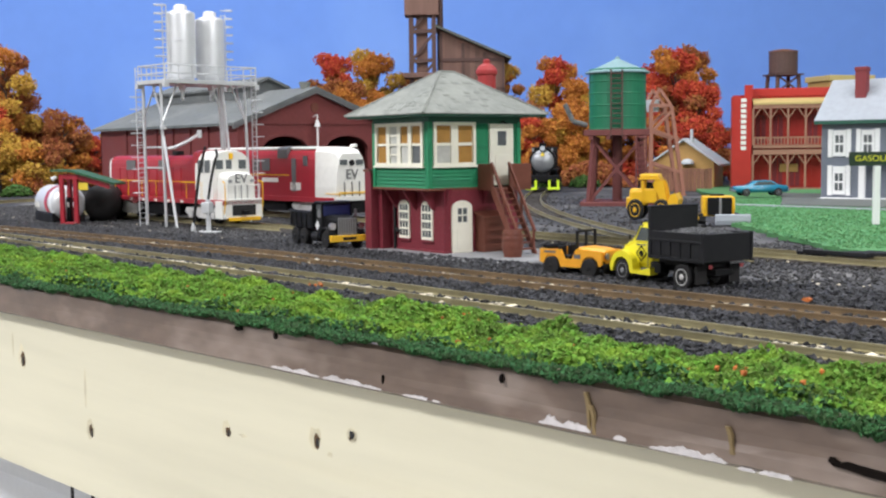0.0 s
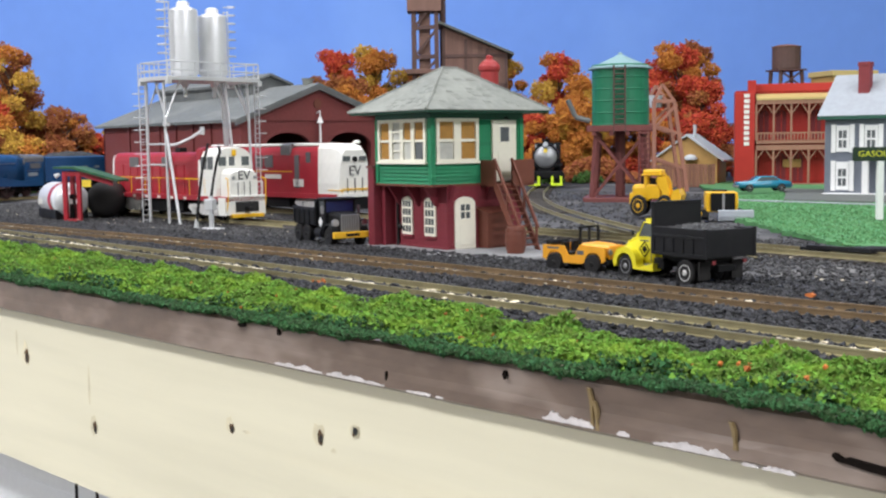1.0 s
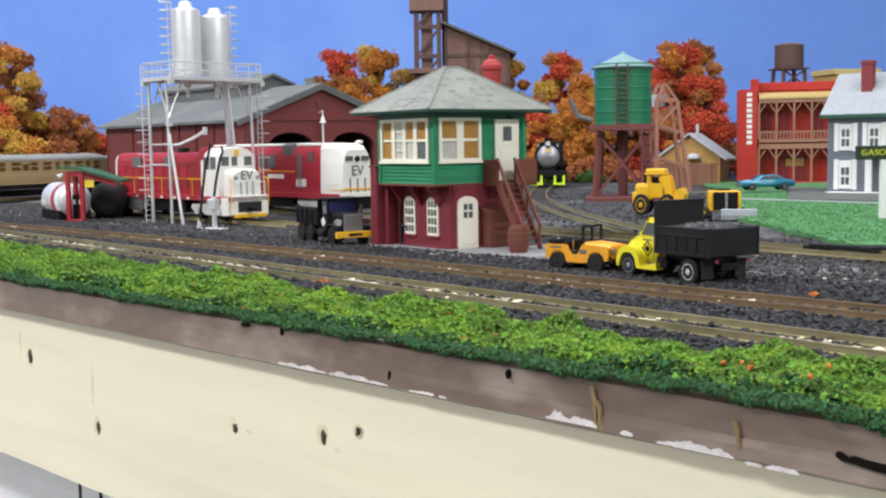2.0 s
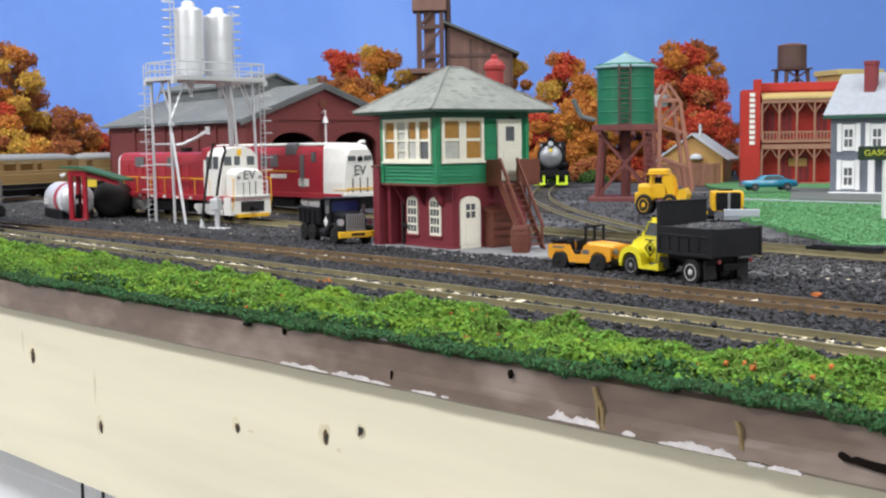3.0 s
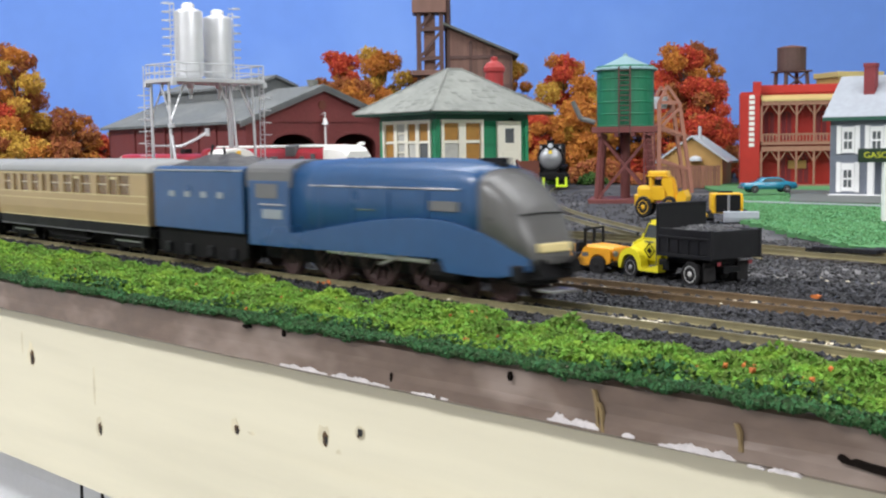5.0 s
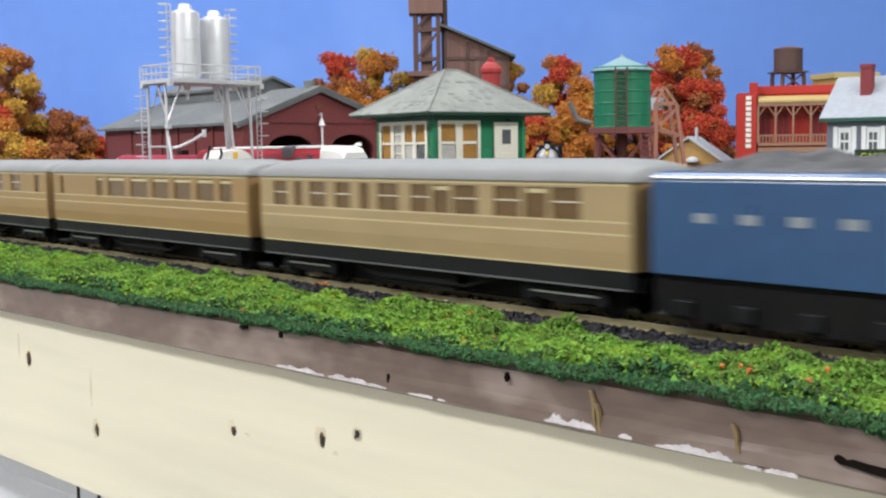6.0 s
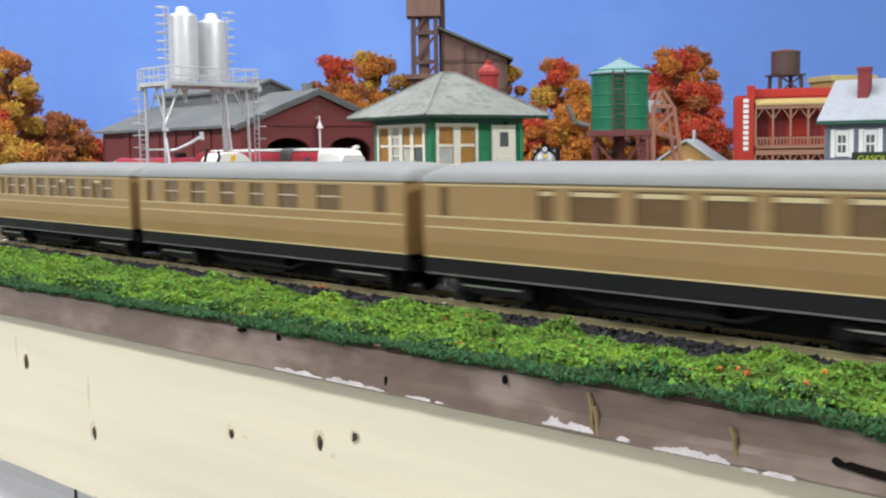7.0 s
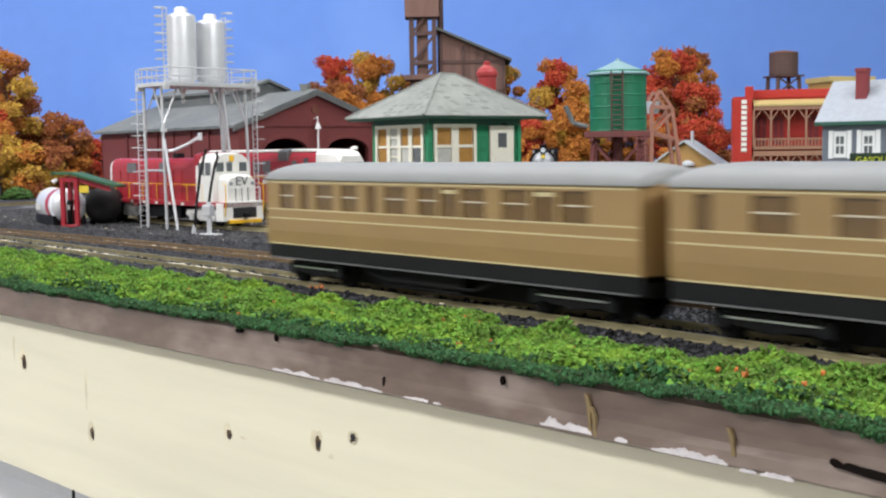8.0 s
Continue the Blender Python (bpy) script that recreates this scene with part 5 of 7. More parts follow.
    part("headboard", box(2.2, 4.4, -14.2, 14.2, 13, 35.5, 0.5), M_TRUCKBLACK, bed, "tall black headboard")
    part("headboard_cap", box(1.9, 4.8, -14.4, 14.4, 35, 36, 0.4), M_TRUCKBLACK, bed)
    load = bmesh.new()
    bmesh.ops.create_grid(load, x_segments=30, y_segments=22, size=1)
    for v in load.verts:
        p = v.co.copy()
        v.co = Vector((-13.6 + p.x * 15.6, p.y * 12.6, 23.6 + 2.6 * (1 - p.x ** 2) * (1 - p.y ** 2) + 1.3 * noise.noise(p * 5) + 1.2 * noise.noise(p * 14)))
    part("coal_load", load, M_COALS, t, "heaped dark coal load")
    part("chassis", box(-29, 28, -5, 5, 6.5, 9.5, 0.3), M_BLACK, t)
    part("hoist_frame", box(-24, 4, -8, 8, 9.5, 13, 0.3), M_BLACK, t)
    for s in (-1, 1):
        tyre(24, s * 10.8, 5.4, 3.6, t, s=s)
        tyre(-17, s * 11.8, 5.7, 3.4, t, M_GREYTRUCK, s=s)
        tyre(-17, s * 7.8, 5.7, 3.4, t, s=s)
        part("mud_flap", box(-25.2, -24.6, s * 9.6 - 3.2, s * 9.6 + 3.2, 3, 11), M_RUBBER, t)
        part("tail_lamp", box(-30.4, -29.8, s * 9 - 0.9, s * 9 + 0.9, 10, 11.6), M_CHIMNEY, t)
        part("tank", box(0, 7, s * 8 - 2.5, s * 8 + 2.5, 5.5, 10.5, 0.6), M_BLACK, t)
    part("axle", cyl((-17, -10, 5.7), (-17, 10, 5.7), 1.2, seg=8), M_BLACK, t)


dump_truck()


def field_car():
    t = thing("open_jeep", "golden yellow open jeep with black windscreen frame, parked behind the truck", "jeep", pose(-0.3286, 0.4128, 0.001, 0, 0, 3) @ Matrix.Scale(0.91, 4))
    for s in (-1, 1):
        pts = [(-19, 6.5)]
        for k in range(7):
            a = math.pi * (1 - k / 6)
            pts.append((-11.5 + 5 * math.cos(a), 5.5 + 5 * math.sin(a)))
        pts += [(-6, 4.5), (5.5, 4.5)]
        for k in range(7):
            a = math.pi * (1 - k / 6)
            pts.append((11.5 + 5 * math.cos(a), 5.5 + 5 * math.sin(a)))
        pts += [(18.5, 6.5), (18.5, 13), (4, 13.8), (3, 13), (0.5, 8.5), (-3.5, 8.5), (-6, 13), (-19, 13)]
        part("side_panel", prism(pts, "y", s * 8.0, s * 9.0), M_JEEP, t, "yellow body side with cut-down door")
        part("marking_bar", box(-16, -9, s * 9.0 - 0.15, s * 9.0 + 0.15, 11.2, 12.2), M_GREYNOSE, t)
        part("marking_bar", box(2, 6, s * 9.0 - 0.15, s * 9.0 + 0.15, 9, 11), M_GREYNOSE, t)
        part("headlamp", cyl((18.4, s * 5, 10.5), (19.4, s * 5, 10.5), 1.5, seg=12), M_HUB, t)
        for x in (-11.5, 11.5):
            tyre(x, s * 8.6, 4.7, 3.2, t, M_RUBBER, s=s)
        part("seat", box(-8, -2, s * 4 - 2.6, s * 4 + 2.6, 7, 10, 0.6, bm=box(-9.5, -7.5, s * 4 - 2.6, s * 4 + 2.6, 8, 14.6, 0.5)), M_BLACK, t, "black seat")
    part("tub_floor", box(-18, 6, -8, 8, 6, 7, 0.2), M_JEEP, t)
    part("tail_panel", box(-19, -18, -9, 9, 6.5, 13, 0.2), M_JEEP, t)
    part("bonnet", loft([[(x, -h, 8), (x, -h, z - 1), (x, -h + 1.5, z), (x, h - 1.5, z), (x, h, z - 1), (x, h, 8)] for x, h, z in ((3.5, 7.8, 14.6), (12, 7.2, 14.2), (18.2, 6.6, 13.4))]), M_JEEP, t, "flat yellow bonnet")
    part("grille", box(18.2, 18.9, -6, 6, 7, 13, 0.2), M_JEEP, t)
    part("front_bumper", box(19, 20.4, -9, 9, 5, 6.8, 0.3), M_BLACK, t)
    ws = bmesh.new()
    for y in (-7.6, 0, 7.6):
        box(2.6, 3.6, y - 0.5, y + 0.5, 13.5, 22.5, bm=ws)
    box(2.6, 3.6, -8.1, 8.1, 21.7, 22.7, bm=ws)
    box(2.6, 3.6, -8.1, 8.1, 13.5, 14.4, bm=ws)
    part("windscreen_frame", ws, M_BLACK, t, "black windscreen frame")
    part("roll_bundle", tube([(-17, -7, 13.6), (-17, 7, 13.6)], 1.4, 8), M_BLACK, t, "folded black canvas top")
    part("chassis", box(-18, 18, -4, 4, 4, 6, 0.2), M_BLACK, t)


field_car()


def black_truck():
    t = thing("dump_truck", "black six-wheeled truck with navy windscreen and yellow bumper", "truck", pose(-0.5425, 0.4398, 0.001, 0, 0, -16) @ Matrix.Scale(0.92, 4))
    part("chassis", box(-34, 30, -5, 5, 7, 10, 0.3), M_BLACK, t)
    bed = part("load_bed", box(-35, 3, -12, 12, 12, 22, 0.5), M_BLACK, t, "low glossy black truck body")
    for s in (-1, 1):
        part("bed_rail", box(-35.4, 3.4, s * 12 - 0.9, s * 12 + 0.9, 21.6, 23.6, 0.3), M_TRUCKBLACK, bed)
        for k in range(5):
            part("bed_stake", box(-33.6 + k * 8.6, -32.4 + k * 8.6, s * 12.3 - 0.5, s * 12.3 + 0.5, 12.5, 22.5, 0.1), M_TRUCKBLACK, bed)
    part("bed_headboard", box(2.4, 4.0, -12.4, 12.4, 12, 28.5, 0.3), M_BLACK, bed)
    cab = part("cab", box(5, 15, -10.5, 10.5, 10, 21, 0.8), M_BLACK, t, "black cab")
    part("cab_rear", box(5, 6.2, -10.5, 10.5, 20.5, 28.5, 0.3), M_BLACK, cab)
    part("cab_roof", box(3.5, 17.5, -11.2, 11.2, 28.2, 30, 0.5), M_BLACK, cab, "black cab roof with sun visor")
    for s in (-1, 1):
        part("cab_pillar", box(13.6, 15, s * 9.9 - 0.6, s * 9.9 + 0.6, 20.5, 28.6), M_BLACK, cab)
        part("side_window", box(6.4, 13.4, s * 10.1 - 0.2, s * 10.1 + 0.2, 20.8, 28.2), M_DARKGLASS, cab)
        part("mirror", box(15.6, 16.2, s * 12.6 - 0.9, s * 12.6 + 0.9, 20, 25), M_HUB, cab)
        part("hazard_diamond", box(-2.3, 2.3, -0.2, 0.2, -2.3, 2.3, m=Matrix.Translation((8.5, s * 10.8, 14.5)) @ Matrix.Rotation(radians(45), 4, "Y")), M_WHITE, t, "white diamond placard")
        part("fuel_tank", cyl((2, s * 9.5, 7.5), (12, s * 9.5, 7.5), 3.4, seg=14), M_TRUCKBLACK, t)
        fender = []
        for k in range(9):
            a = math.pi * (1 - k / 8)
            fender.append((23 + 7.6 * math.cos(a), 7 + 7.4 * math.sin(a)))
        for k in range(9):
            a = math.pi * k / 8
            fender.append((23 + 6.5 * math.cos(a), 7 + 6.2 * math.sin(a)))
        part("fender", prism(fender, "y", s * 7.4, s * 12.6), M_BLACK, t, "rounded black front wing")
        part("headlamp", cyl((28.6, s * 9.8, 15.0), (31.0, s * 9.8, 15.0), 2.2, seg=14), M_STEEL, t, "chrome headlamp")
        for x in (-27, -13):
            tyre(x, s * 10, 6.2, 4.5, t, M_TRUCKBLACK, s=s)
        tyre(23, s * 10, 6.0, 4, t, M_TRUCKBLACK, s=s)
    part("windscreen", box(14.2, 14.8, -9.4, 9.4, 21, 28.2), M_NAVY, cab, "navy tinted windscreen")
    part("bonnet", loft([[(x, -h, 10), (x, -h, z - 2), (x, -h + 2, z), (x, h - 2, z), (x, h, z - 2), (x, h, 10)] for x, h, z in ((15, 8.4, 21.4), (24, 7.6, 20.8), (31, 7.0, 20.2))]), M_BLACK, t, "tapered black bonnet")
    grille = part("grille", box(30.8, 31.8, -6.4, 6.4, 9.5, 20, 0.2), M_HUB, t, "grey slatted radiator grille")
    for k in range(8):
        part("grille_slat", box(31.6, 32.1, -5.8 + k * 1.6, -5.1 + k * 1.6, 10, 19.6), M_SMOKEBOX, grille)
    bumper = part("front_bumper", box(32, 34.6, -12.8, 12.8, 5.4, 9.4, 0.4), M_YELLOW, t, "yellow front bumper")
    part("lettering_bar", box(34.4, 34.9, -4.5, 4.5, 6.6, 8.2), M_BLACK, bumper)


black_truck()


def drum(x0, x1, r, z, dome0, dome1):
    """A horizontal drum along x with domed ends."""
    secs = []
    for k in range(6):
        a = k / 5 * math.pi / 2
        secs.append((x0 - dome0 * math.cos(a) if dome0 else x0, max(0.6, r * math.sin(a)) if dome0 else r))
    for k in range(6):
        a = (1 - k / 5) * math.pi / 2
        secs.append((x1 + dome1 * math.cos(a) if dome1 else x1 + k * 0.01, max(0.6, r * math.sin(a)) if dome1 else r))
    return loft([[(x, rr * math.cos(2 * math.pi * k / 28), z + rr * math.sin(2 * math.pi * k / 28)) for k in range(28)] for x, rr in secs])


def fuel_depot():
    t = thing("fuel_tank", "silver and red lettered oil tank lying on saddles", "storage tank", pose(-0.963, 0.474, 0, 0, 0, -12), "oil tanks")
    part("silver_end", drum(-6, 40, 14.5, 16.5, 9, 0), M_TANKSILVER, t, "silver domed tank end", smooth=True)
    part("tank_drum", drum(40, 48, 14.3, 16.5, 0, 8), M_TANKSILVER, t, "silver tank drum", smooth=True)
    part("red_band", drum(26, 35, 14.8, 16.5, 0, 0), M_ENGRED, t, "red painted band round the tank", smooth=True)
    for k in range(5):
        part("lettering_bar", box(-5 + k * 2.6, -3.2 + k * 2.6, -14.9, -13.9, 12, 17), M_ENGWHITE, t)
    part("cradle", box(-11, 48, -13.6, 13.6, 0, 8.5, 1.0), M_BLACK, t, "black cradle under the tank")
    for x in (2, 38):
        part("saddle", box(x - 3, x + 3, -11, 11, 0, 6, 0.4), M_BLACK, t)
    b = thing("fuel_tank", "matt black domed oil tank lying on saddles", "storage tank", pose(-0.915, 0.497, 0, 0, 0, -44), "oil tanks")
    part("tank_drum", drum(-20, 12, 15.3, 16, 8, 11), M_RUBBER, b, "matt black tank drum", smooth=True)
    for x in (-14, 8):
        part("saddle", box(x - 3, x + 3, -11, 11, 0, 6, 0.4), M_BLACK, b)


def pump_shelter():
    t = thing("pump_shelter", "red post pump shelter with a sagging green roof", "shelter", pose(-0.896, 0.4600, 0, 0, 0, 38))
    for x, y in ((-9, -5), (3, -5), (-9, 9)):
        part("post", box(x - 1.7, x + 1.7, y - 1.7, y + 1.7, 0, 41 if x < 10 else 33, 0.3), M_ENGRED, t)
    part("sill", box(-10, 4, -6.5, -3.5, 0, 2, 0.2), M_ENGRED, t)
    part("header", box(-11, 6, -6.2, -4, 37, 41, 0.2), M_ENGRED, t)
    part("roof", prism([(-17, 43.5), (-17, 45), (0, 44.8), (38, 33.8), (38, 32.2), (0, 42.8)], "y", -9, 14), M_GREENROOF, t, "thin sagging green roof")
    part("notice", box(6, 14, -6.4, -5.8, 28, 34, 0.2), M_ORANGESIGN, t, "yellow notice board")
    part("header", prism([(5, 37), (32, 29), (32, 33), (5, 41)], "y", -5.6, -4.4), M_ENGRED, t)
    for x in (-6, -1):
        part("fuel_pump", box(x - 1.8, x + 1.8, -1, 2, 0, 22, 0.6), M_BLACK, t)
        part("pump_dial", box(x - 1, x + 1, -1.3, -0.9, 14, 18), M_WHITE, t)
    part("lamp", cyl((-16, -8, 37), (-13, -6, 39), 2.0, 1.2, seg=10), M_WHITE, t)


fuel_depot()
pump_shelter()


def engine_house():
    """Two-stall brick engine house, gable end towards the yard."""
    t = thing("engine_house", "dull red brick two-stall engine house with blue-grey roof", "engine house", pose(-0.933, 0.742, 0, 0, 0, -6) @ Matrix.Diagonal((0.86, 0.88, 0.94, 1)))
    # local: gable wall in the y-z plane at x = 0, house runs to -x; half-width 86
    HW, EZ, PZ, L = 100, 92, 126, 388
    openings = ((-70, -10), (14, 74))
    bm = bmesh.new()
    segs = [(-HW, -70), (-10, 14), (74, HW)]
    for a, b in openings:
        n = 12
        pts = [(a, 92), (a, 62)]
        for k in range(n + 1):
            ang = math.pi * (1 - k / n)
            pts.append(((a + b) / 2 + (b - a) / 2 * math.cos(ang), 62 + 15 * math.sin(ang)))
        pts += [(b, 92)]
        prism(pts, "x", -6, 0, bm=bm)
    prism([(-HW, 92), (HW, 92), (0, PZ)], "x", -6, 0, bm=bm)
    g = part("gable_wall", bm, M_SHEDBRICK, t, "red brick gable wall with two arched doorways")
    for a, b in segs:
        part("wall_pier", box(-6, 0, a, b, 0, 92), M_SHEDBRICK, g)
    for a, b in openings:
        n = 12
        for k in range(n):
            p = []
            for q, rr in ((k, 1.0), (k + 1, 1.0), (k + 1, 1.14), (k, 1.14)):
                ang = math.pi * (1 - q / n)
                p.append(((a + b) / 2 + (b - a) / 2 * rr * math.cos(ang), 62 + 15 * rr * 1.05 * math.sin(ang)))
            part("arch_brick", prism(p, "x", 0.0, 1.4), M_SHEDBRICK, g)
    part("corbel", box(0, 1.6, -HW, HW, 90, 92.5), M_SHEDBRICK, g)
    part("louvre_vent", cyl((-0.5, 0, 108), (1.2, 0, 108), 5, seg=16), M_SIDEBROWN, g)
    for s in (-1, 1):
        side = part("side_wall", box(-L, -6, s * HW - (5 if s > 0 else 0), s * HW + (0 if s > 0 else 5), 0, EZ), M_SHEDBRICK, t, "long red brick side wall")
        for k in range(7):
            part("pilaster", box(-28 - k * 46, -22 - k * 46, *sorted((s * HW, s * (HW + 2))), 0, EZ - 3), M_SHEDBRICK, side)
        o = HW + 9
        ez = EZ - 4
        part("roof_slope", prism([(0, PZ + 4), (0, PZ + 1), (s * o, ez), (s * o, ez + 3)], "x", -L - 8, 7), M_SHEDROOF, t, "blue-grey tar paper roof slope")
        part("barge_board", prism([(0, PZ + 1), (0, PZ - 3), (s * o, ez - 3.5), (s * o, ez)], "x", 4, 6.5), M_GREYNOSE, t)
    part("rear_wall", prism([(-HW, 0), (HW, 0), (HW, 92), (0, PZ), (-HW, 92)], "x", -L, -L + 5), M_SHEDBRICK, t)
    mon = part("roof_monitor", prism([(-26, 112), (26, 112), (26, 134), (0, 143), (-26, 134)], "x", -L + 20, -110), M_SHEDROOF, t, "raised roof monitor")
    part("monitor_roof", prism([(-31, 132), (0, 143), (31, 132), (31, 135), (0, 146), (-31, 135)], "x", -L + 14, -104), M_SHEDROOF, mon)
    part("roof_cap", cyl((-20, 0, PZ + 2), (-20, 0, PZ + 10), 5, 7, seg=12), M_SHINGLE, t, "grey smoke jack")
    # near-black floor: the darkness inside the house is put into its colour
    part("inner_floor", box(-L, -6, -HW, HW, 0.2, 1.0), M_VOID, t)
    lamp = part("wall_lamp", tube([(1, -2, 98), (9, -2, 100), (9, -2, 94)], 0.8, 6), M_WHITE, t, "white lamp bracket over the doors")
    part("lamp_shade", cyl((9, -2, 94), (9, -2, 87), 1.5, 3.8, seg=12), M_WHITE, lamp)
    part("lamp_post", cyl((9, -2, 0), (9, -2, 88), 1.2, seg=8), M_WHITE, t)


engine_house()

# ---- the far side of the yard; right and deep are measured along and across the yard's diagonal, in metres ----
M_TANKGREEN = material("water_tank_green", (0.015, 0.17, 0.085), 0.45, vary=0.12, scale=150)
M_TEALROOF = material("teal_grey_roof", (0.21, 0.33, 0.35), 0.6, vary=0.1)
M_OXIDE = material("red_oxide_timber", (0.17, 0.052, 0.047), 0.6, vary=0.2, scale=200)
M_WEATHERED = material("weathered_brown_boards", (0.155, 0.085, 0.065), 0.7, vary=0.25, scale=150, obrand=0.2, stretch=(1, 1, 0.2))
M_DARKTIMBER = material("dark_timber", (0.09, 0.05, 0.042), 0.7, vary=0.25)
M_TARROOF = material("tar_roof", (0.10, 0.105, 0.09), 0.8, vary=0.2)
M_PINKWOOD = material("pale_red_timber", (0.36, 0.16, 0.11), 0.6, vary=0.15)
M_OCHRE = material("ochre_clapboard", (0.50, 0.30, 0.10), 0.6, vary=0.12)
M_FENCE = material("brown_fence_boards", (0.22, 0.10, 0.065), 0.7, vary=0.2, obrand=0.2)
M_ICEGREY = material("pale_grey_roof_sheet", (0.50, 0.54, 0.56), 0.6, vary=0.08)
M_HOTELRED = material("scarlet_plastic", (0.42, 0.030, 0.021), 0.45, vary=0.1, scale=120)
M_TANWOOD = material("tan_veranda_wood", (0.33, 0.165, 0.11), 0.55, vary=0.12)
M_TANROOF = material("straw_roof", (0.55, 0.42, 0.17), 0.6, vary=0.12)
M_HOUSEGREY = material("slate_grey_siding", (0.165, 0.185, 0.225), 0.55, vary=0.08)
M_HOUSEROOF = material("light_grey_roof", (0.33, 0.355, 0.39), 0.65, vary=0.14, scale=180)
M_CARBLUE = material("turquoise_car_paint", (0.02, 0.20, 0.31), 0.28, vary=0.05, coat=0.5)
M_SIGNBLACK = material("sign_dark_green", (0.012, 0.03, 0.014), 0.4)
M_SIGNLETTER = material("sign_yellow_letters", (0.62, 0.62, 0.04), 0.5)
M_LIME = material("fluorescent_lime", (0.60, 0.80, 0.03), 0.5)
M_BOILER = material("graphite_smokebox", (0.33, 0.34, 0.35), 0.4, metal=0.5, vary=0.15)
M_ROAD = material("grey_street_card", (0.12, 0.13, 0.12), 0.7, vary=0.15)
M_TRUNK = material("tree_bark", (0.09, 0.07, 0.055), 0.85, vary=0.3)
LEAF = {"red": material("red_foliage", (0.50, 0.065, 0.028), 0.85, island=0.18, hue=0.012, vary=0.1), "orange": material("orange_foliage", (0.50, 0.185, 0.032), 0.85, island=0.18, hue=0.012, vary=0.1),
        "yellow": material("yellow_foliage", (0.50, 0.29, 0.045), 0.85, island=0.22, hue=0.015, vary=0.1), "brown": material("rust_foliage", (0.32, 0.105, 0.033), 0.85, island=0.25, hue=0.02, vary=0.1),
        "green": material("green_foliage", (0.05, 0.11, 0.02), 0.85, island=0.45, hue=0.02, vary=0.1)}


def spot(right, deep, z=0.0, turn=0.0):
    """A pose in the far yard; its x axis runs to the yard's right, its y axis away."""
    return pose(0.702 * right - 0.710 * deep, 0.712 * right + 0.698 * deep, z, 0, 0, 45.3 + turn)


def timber(a, b, w, mat, parent, name="post"):
    a, b = Vector(a), Vector(b)
    d = b - a
    m = Matrix.Translation((a + b) / 2) @ d.to_track_quat("Z", "Y").to_matrix().to_4x4()
    return part(name, box(-w / 2, w / 2, -w / 2, w / 2, -d.length / 2, d.length / 2, m=m), mat, parent)


def water_tank():
    t = thing("water_tower", "green riveted water tank with teal conical roof on red oxide legs", "water tower", spot(0.181, 1.185, 0, -10) @ Matrix.Diagonal((1, 1, 0.976, 1)))
    R = 28.3
    prof = []
    for k in range(6):
        z = 77 + k * 12
        prof += [(R, z), (R + 0.5, z + 1), (R, z + 2)]
    prof.append((R, 138))
    tank = part("tank", lathe(prof, 36), M_TANKGREEN, t, "green riveted tank")
    part("roof", lathe([(R + 4, 134.5), (R + 4, 136), (R * 0.5, 144), (2.5, 149.5), (2.0, 151.5), (0.3, 152)], 16), M_TEALROOF, t, "teal conical roof")
    part("deck", box(-32, 32, -32, 32, 71, 77, 0.4), M_OXIDE, t)
    for x in (-25, -8, 8, 25):
        part("joist", box(x - 2, x + 2, -31, 31, 67, 71), M_OXIDE, t)
    for sx in (-1, 1):
        for sy in (-1, 1):
            timber((sx * 27, sy * 27, 0), (sx * 22, sy * 22, 70), 5, M_OXIDE, t, "leg")
        timber((sx * 27, -27, 4), (sx * 23, 23, 66), 2.6, M_OXIDE, t, "brace")
        timber((-27, sx * 27, 4), (23, sx * 23, 66), 2.6, M_OXIDE, t, "brace")
        timber((27, sx * 27, 4), (-23, sx * 23, 66), 2.6, M_OXIDE, t, "brace")
    part("riser_pipe", cyl((0, 0, 0), (0, 0, 72), 5, seg=14), M_OXIDE, t, "red oxide riser pipe")
    part("base", box(-36, 36, -36, 36, -1, 4, 0.8), M_OXIDE, t)
    lad = bmesh.new()
    for x in (-5.5, 5.5):
        cyl((x, -R - 3, 70), (x, -R - 3, 137), 1.0, seg=6, bm=lad)
    for k in range(13):
        cyl((-5.5, -R - 3, 73 + k * 5), (5.5, -R - 3, 73 + k * 5), 0.7, seg=5, bm=lad)
    part("ladder", lad, M_DARKTIMBER, t, "brown ladder")
    lad = bmesh.new()
    for x in (19, 29):
        cyl((x, -34, 0), (x, -33, 72), 1.0, seg=6, bm=lad)
    for k in range(13):
        cyl((19, -34, 4 + k * 5.4), (29, -34, 4 + k * 5.4), 0.7, seg=5, bm=lad)
    part("ladder", lad, M_OXIDE, t)
    part("spout", tube([(-30, -6, 82), (-44, -10, 86), (-52, -12, 104)], 2.6, 8), M_SHEDROOF, t, "grey water spout")


water_tank()


